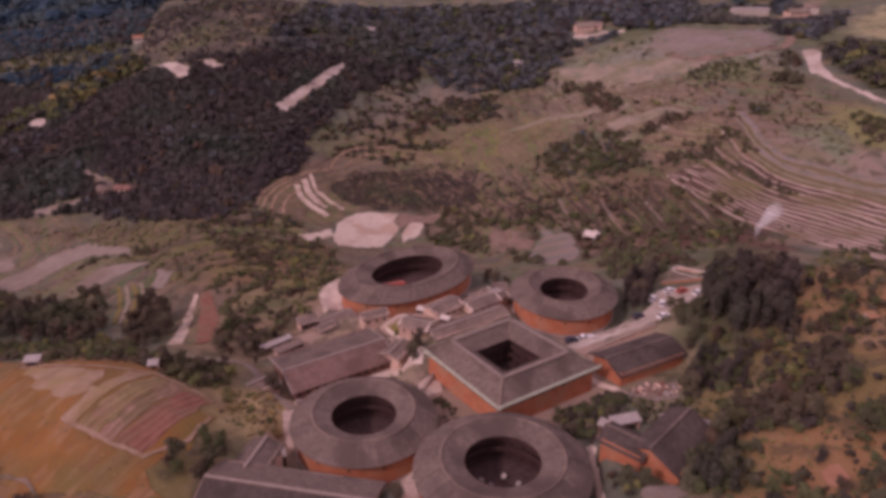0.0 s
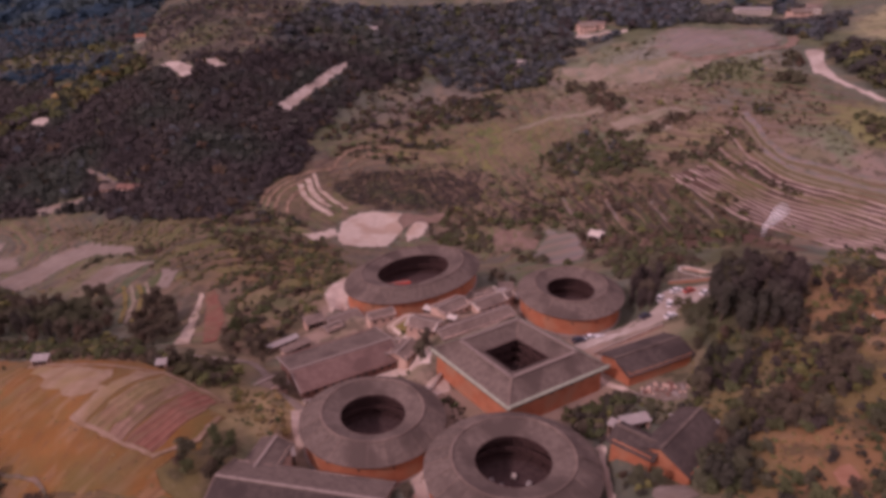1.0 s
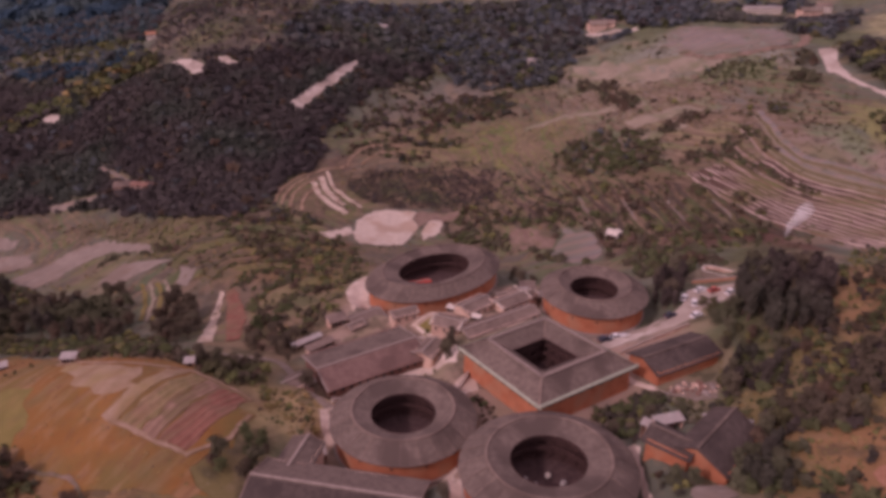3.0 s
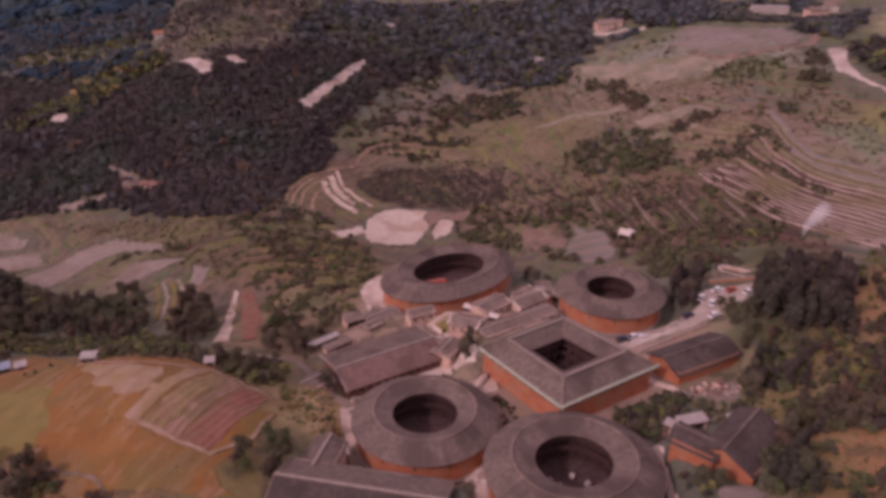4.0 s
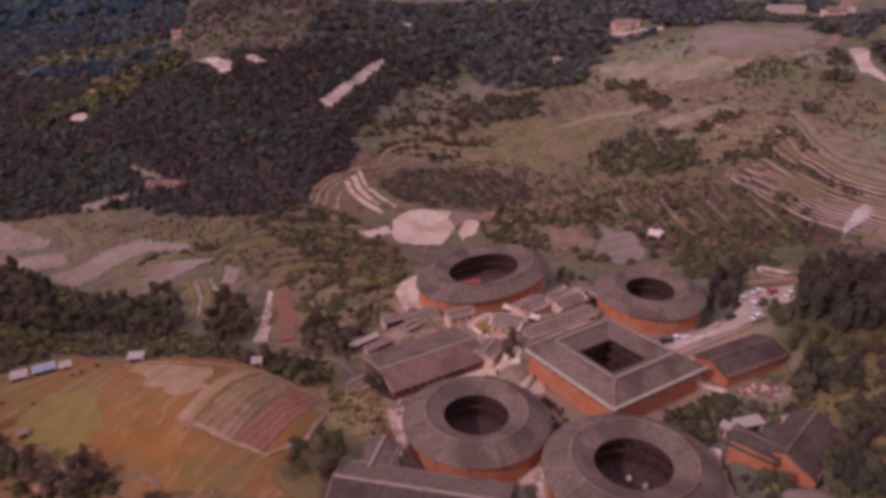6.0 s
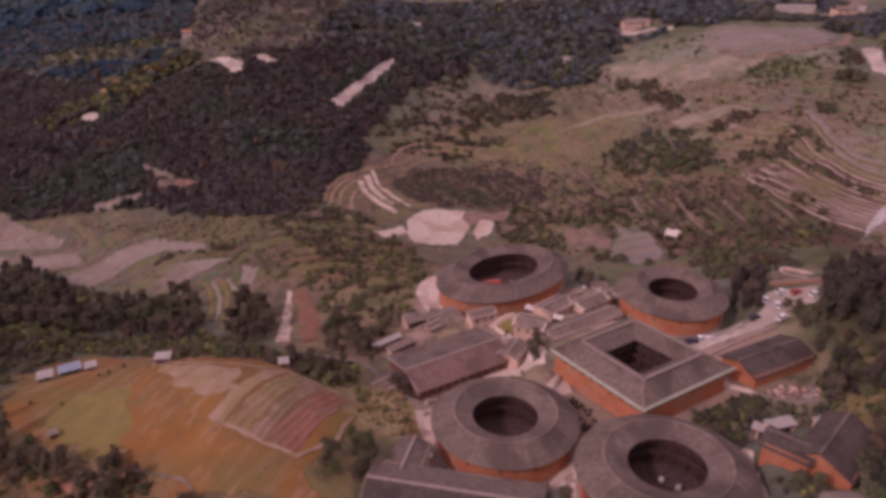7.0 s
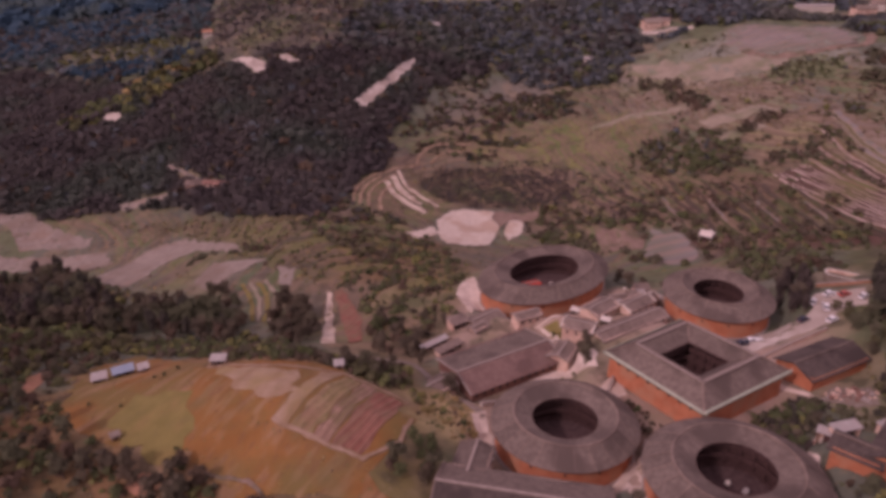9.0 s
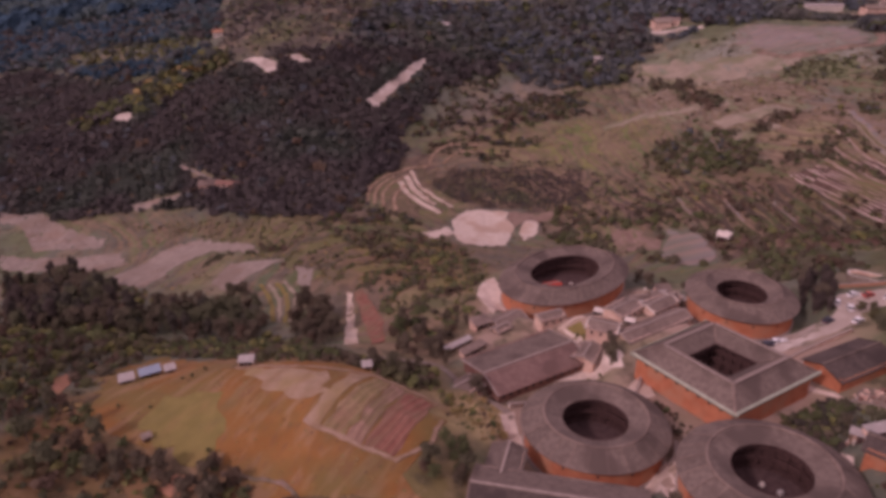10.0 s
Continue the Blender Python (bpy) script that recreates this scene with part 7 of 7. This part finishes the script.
def car(x, y, turn, paint, label):
    """A parked car: body, glazed cabin, four wheels with rims, lights."""
    z = float(ground_z(x, y)) + 0.22
    c = thing("car", label, "car", pose(x, y, z, 0, 0, turn), "cars along the lane")
    bm = bmesh.new()
    prof = [(-2.15, 0.35), (-2.1, 0.85), (-1.2, 0.98), (1.1, 0.95), (2.05, 0.75), (2.15, 0.35)]
    l, r = [bm.verts.new((px, -0.85, pz)) for px, pz in prof], [bm.verts.new((px, 0.85, pz)) for px, pz in prof]
    bm.faces.new(l)
    bm.faces.new(r[::-1])
    for k in range(6):
        bm.faces.new((l[k], r[k], r[(k + 1) % 6], l[(k + 1) % 6]))
    bmesh.ops.recalc_face_normals(bm, faces=bm.faces)
    body = part("body", bm, paint, c)
    bm = bmesh.new()
    prof = [(-1.75, 0.9), (-1.3, 1.42), (0.35, 1.45), (1.15, 0.92)]
    l, r = [bm.verts.new((px, -0.75, pz)) for px, pz in prof], [bm.verts.new((px, 0.75, pz)) for px, pz in prof]
    bm.faces.new(l)
    bm.faces.new(r[::-1])
    for k in range(4):
        bm.faces.new((l[k], r[k], r[(k + 1) % 4], l[(k + 1) % 4]))
    bmesh.ops.recalc_face_normals(bm, faces=bm.faces)
    cabin = part("cabin", bm, M_GLASS, c, "dark glazed cabin")
    bm = bmesh.new()
    slab(bm, [(-1.25, -0.7, 1.48), (0.3, -0.7, 1.5), (0.3, 0.7, 1.5), (-1.25, 0.7, 1.48)], 0.06)
    part("roof", bm, paint, cabin)
    for px in (-1.35, 1.35):
        for py in (-0.82, 0.82):
            bm = bmesh.new()
            bmesh.ops.create_cone(bm, segments=14, radius1=0.32, radius2=0.32, depth=0.22, cap_ends=True, matrix=pose(px, py, 0.32, 90))
            wheel = part("wheel", bm, M_GLASS, c)
            bm = bmesh.new()
            bmesh.ops.create_cone(bm, segments=10, radius1=0.18, radius2=0.15, depth=0.25, cap_ends=True, matrix=pose(px, py, 0.32, 90))
            part("rim", bm, M_SHEET, wheel)
    for px, py in ((2.1, -0.6), (2.1, 0.6), (-2.1, -0.6), (-2.1, 0.6)):
        bm = bmesh.new()
        box(bm, px - 0.08, px + 0.06, py - 0.16, py + 0.16, 0.6, 0.74)
        part("headlight" if px > 0 else "tail_light", bm, M_WHITE if px > 0 else M_RED, c)
    return c


M_PAINT_DARK = surface("dark_blue_paint", (0.03, 0.035, 0.06), (0.045, 0.05, 0.075), rough=0.3, bump=0)
M_PAINT_WHITE = surface("white_paint", (0.70, 0.68, 0.67), (0.76, 0.74, 0.73), rough=0.35, bump=0)
M_PAINT_RED = surface("red_paint", (0.42, 0.08, 0.06), (0.48, 0.11, 0.08), rough=0.35, bump=0)
car(59.8, 185.8, 28, M_PAINT_DARK, "dark blue car with white roof parked on the lane")
car(66.3, 182.2, 30, M_PAINT_WHITE, "white car parked beside the lane")
car(68.2, 190.2, 70, M_PAINT_WHITE, "white car parked at the lane end")
car(66.9, 195.4, 60, M_PAINT_WHITE, "white car parked at the lane end")
car(72.6, 197.2, 15, M_PAINT_WHITE, "white car parked in the yard")
car(75.6, 194.6, 20, M_PAINT_RED, "red and white car parked in the yard")
car(79.0, 190.5, 35, M_PAINT_WHITE, "white car parked in the yard")
car(45.5, 181.5, 25, M_PAINT_WHITE, "white car beside the round house wall")
car(42.5, 179.8, 20, M_PAINT_WHITE, "white car beside the round house wall")
car(38.0, 175.8, 20, M_PAINT_DARK, "dark car on the lane below the square house")


def looped_wall(x, y, turn, length, width, label):
    """A pale loop of terrace wall with rounded ends, open in the middle."""
    z = float(ground_z(x, y)) + 0.1
    t = thing("terrace_loop", label, "terrace wall", pose(x, y, z, 0, 0, turn))
    n, r = 40, width / 2
    pts = []
    for i in range(n):
        a = 2 * math.pi * i / n
        pts.append((math.cos(a) * r + (length / 2 - r) * (1 if math.cos(a) > 0 else -1), math.sin(a) * r))
    for k0, k1, z0, z1, name, m in ((1.0, 0.8, 0.75, 0.75, "coping", M_WHITE), (1.0, 1.0, 0.75, -1.6, "outer_face", M_PADDY), (0.78, 0.78, 0.75, -0.6, "inner_face", M_PLASTER)):
        bm = bmesh.new()
        a = [bm.verts.new((px, py * k0, z0)) for px, py in pts]
        b = [bm.verts.new((px * (1 - (1 - k1) * width / length) if k1 < 1 else px, py * k1, z1)) for px, py in pts]
        for i in range(n):
            bm.faces.new((a[i], a[(i + 1) % n], b[(i + 1) % n], b[i]))
        part(name, bm, m, t)
    bm = bmesh.new()
    bm.faces.new([bm.verts.new((px * 0.95, py * 0.8, -0.5)) for px, py in pts])
    part("bed", bm, M_LEAF, t)
    return t


looped_wall(83.5, 207.0, -32, 15, 5.6, "pale looped retaining wall of a small terrace")
low_wall([(73, 206.5), (80, 202), (87, 198)], 1.2, 0.6, "low reddish retaining wall below a terrace loop", M_REDSOIL2)


def far_house(x, y, turn, length, width, high, label, wall, roof):
    h = thing("farmhouse", label, "house", pose(x, y, float(ground_z(x, y)), 0, 0, turn))
    l2, w2 = length / 2, width / 2
    for x0, x1, y0, y1 in ((-l2, l2, -w2, -w2 + 0.3), (-l2, l2, w2 - 0.3, w2), (-l2, -l2 + 0.3, -w2 + 0.3, w2 - 0.3), (l2 - 0.3, l2, -w2 + 0.3, w2 - 0.3)):
        bm = bmesh.new()
        box(bm, x0, x1, y0, y1, -2, high)
        part("wall", bm, wall, h)
    for s in (-1, 1):
        bm = bmesh.new()
        slab(bm, [(-l2 - 0.6, s * (w2 + 0.7), high), (l2 + 0.6, s * (w2 + 0.7), high), (l2 + 0.6, 0, high + w2 * 0.55), (-l2 - 0.6, 0, high + w2 * 0.55)][::-s], 0.2)
        part("roof_slope", bm, roof, h)
    for k in range(int(length / 3)):
        px = -l2 + 1.5 + 3 * k
        for pz in (1.0, 3.9) if high > 4 else (1.0,):
            bm = bmesh.new()
            box(bm, px - 0.5, px + 0.5, -w2 - 0.06, -w2 + 0.1, pz, pz + 1.3)
            part("window", bm, M_GLASS, h)
    return h


far_house(-197, 396, 10, 12, 7, 3.2, "brown farmhouse at the foot of the forest", M_PLASTER, M_TILE_OLD)
far_house(-183, 391, -8, 16, 5, 2.6, "long brown-roofed barn at the foot of the forest", M_PLASTER, M_ADOBE)
far_house(-237, 573, 20, 7, 6, 3.5, "pale hut on the forest crest", M_WHITE, M_REDSOIL2)
far_house(-59, 627, 0, 6, 6, 4.0, "small white hut among far trees", M_WHITE, M_SHEET)
far_house(62, 573, 0, 6, 5, 3.0, "small white hut on the far slope", M_WHITE, M_SHEET)
far_house(120, 616, 10, 14, 10, 6.0, "pinkish far farmhouse beside the ridge road", M_PLASTER, M_PADDY)
far_house(131, 619, -15, 10, 8, 4.0, "pinkish far farmhouse among trees", M_PLASTER, M_TILE_OLD)
far_house(322, 668, 10, 20, 10, 6.0, "pale pink two-storey house near the ridge", M_PLASTER, M_PADDY)
far_house(338, 676, -20, 12, 9, 5.0, "pale house near the ridge", M_WHITE, M_TILE_OLD)
far_house(288, 690, 0, 34, 6, 4.6, "long pale low building near the ridge", M_WHITE, M_SHEET)


# ---- the courts of the earth houses ----


def court_hall(x, y, z, turn, length, width, high, label, roof):
    """A small ancestral hall standing free in a court."""
    h = thing("court_hall", label, "hall", pose(x, y, z, 0, 0, turn))
    l2, w2 = length / 2, width / 2
    for s in (-1, 1):
        bm = bmesh.new()
        box(bm, -l2, l2, s * w2 - 0.15, s * w2 + 0.15, 0, high)
        part("wall", bm, M_TIMBER, h)
        bm = bmesh.new()
        slab(bm, [(-l2 - 0.5, s * (w2 + 0.6), high), (l2 + 0.5, s * (w2 + 0.6), high), (l2 + 0.5, 0, high + 1.1), (-l2 - 0.5, 0, high + 1.1)][::-s], 0.15)
        part("roof_slope", bm, roof, h)
    bm = bmesh.new()
    box(bm, -l2 - 0.5, l2 + 0.5, -0.18, 0.18, high + 1.0, high + 1.3)
    part("ridge_cap", bm, M_RIDGE, h)
    return h


def water_jar(x, y, z, size, label, material):
    bm = bmesh.new()
    prof = [(0.0, 0.0), (0.55, 0.0), (0.8, 0.5), (0.75, 1.0), (0.5, 1.3), (0.6, 1.42), (0.45, 1.42), (0.4, 1.2), (0.0, 1.1)]
    rings = [[bm.verts.new((size * r * math.cos(a * 0.5236), size * r * math.sin(a * 0.5236), size * h)) for a in range(12)] for r, h in prof[1:-1]]
    for p, q in zip(rings, rings[1:]):
        for k in range(12):
            bm.faces.new((p[k], p[(k + 1) % 12], q[(k + 1) % 12], q[k]))
    bm.faces.new(rings[0][::-1])
    bm.faces.new(rings[-1])
    ob = bm_object("water_jar", bm, material)
    ob.matrix_basis = pose(x, y, z)
    return tagged(ob, label, "jar", "jars in the courts")


court_hall(-18.0, 228.5, -11.1, 20, 8, 5, 2.8, "small red-tiled hall in the oval court", M_RED)
for dx, dy, s, m in ((-3.6, -2.0, 1.0, M_WHITE), (-0.6, -1.0, 1.1, M_WHITE), (1.4, -1.8, 1.2, M_SHEET), (3.8, 1.2, 0.9, M_SHEET), (-4.2, 2.4, 0.8, M_SHEET), (0.8, 3.6, 0.8, M_WHITE), (-2.2, 0.8, 0.8, M_SHEET), (2.6, -3.4, 0.9, M_SHEET), (-1.4, -3.6, 0.9, M_SHEET), (4.6, -1.2, 0.8, M_SHEET)):
    water_jar(12.6 + dx, 114.5 + dy, 3.66, s, "pale glazed water jar on a dark court floor", m)
for dx, dy, s in ((-1.6, -2.2, 0.8), (0.2, -1.6, 0.9), (-0.2, -3.4, 0.9), (1.8, -2.6, 0.7)):
    water_jar(-19 + dx, 137.6 + dy, -2.54, s, "pale water jar on a dark court floor", M_SHEET)
for dx, dy, s in ((1.2, -1.2, 1.1), (-2.2, 1.0, 0.7)):
    water_jar(39.7 + dx, 202 + dy, -3.14, s, "white water jar on a dark court floor", M_WHITE)
for dx, dy, s in ((5.0, 1.5, 1.3), (7.6, 0.6, 1.0), (3.2, 4.4, 1.0), (0.4, -2.4, 1.0)):
    water_jar(-12.4 + dx, 229 + dy, -11.14, s, "white water jar in the oval court", M_WHITE)


# ---- a wisp of smoke over the grove ----


def smoke(x, y, z, label):
    mat = bpy.data.materials.new("thin_smoke")
    mat.use_nodes = True
    t = mat.node_tree
    b = t.nodes["Principled BSDF"]
    b.inputs["Base Color"].default_value, b.inputs["Roughness"].default_value, b.inputs["Alpha"].default_value = (0.75, 0.75, 0.76, 1), 1.0, 0.11
    s = thing("smoke_plume", label, "smoke", pose(x, y, z))
    rng = random.Random(5)
    for k in range(9):
        bm = bmesh.new()
        bmesh.ops.create_icosphere(bm, subdivisions=2, radius=1.0)
        r = 0.5 + 0.22 * k
        m = pose(0.22 * k * k * 0.35 + rng.uniform(-0.4, 0.4), rng.uniform(-0.4, 0.4), 1.1 * k) @ Matrix.Diagonal((r * 1.1, r * 0.8, r * 1.3, 1))
        for v in bm.verts:
            v.co = m @ (v.co * (1 + 0.25 * noise.noise(v.co * 1.7 + Vector((k, 0, 0)))))
        ob = part("puff", bm, mat, s)
        ob.visible_shadow = False
    return s


smoke(103.5, 212.0, 19.0, "thin pale grey smoke rising from behind trees")
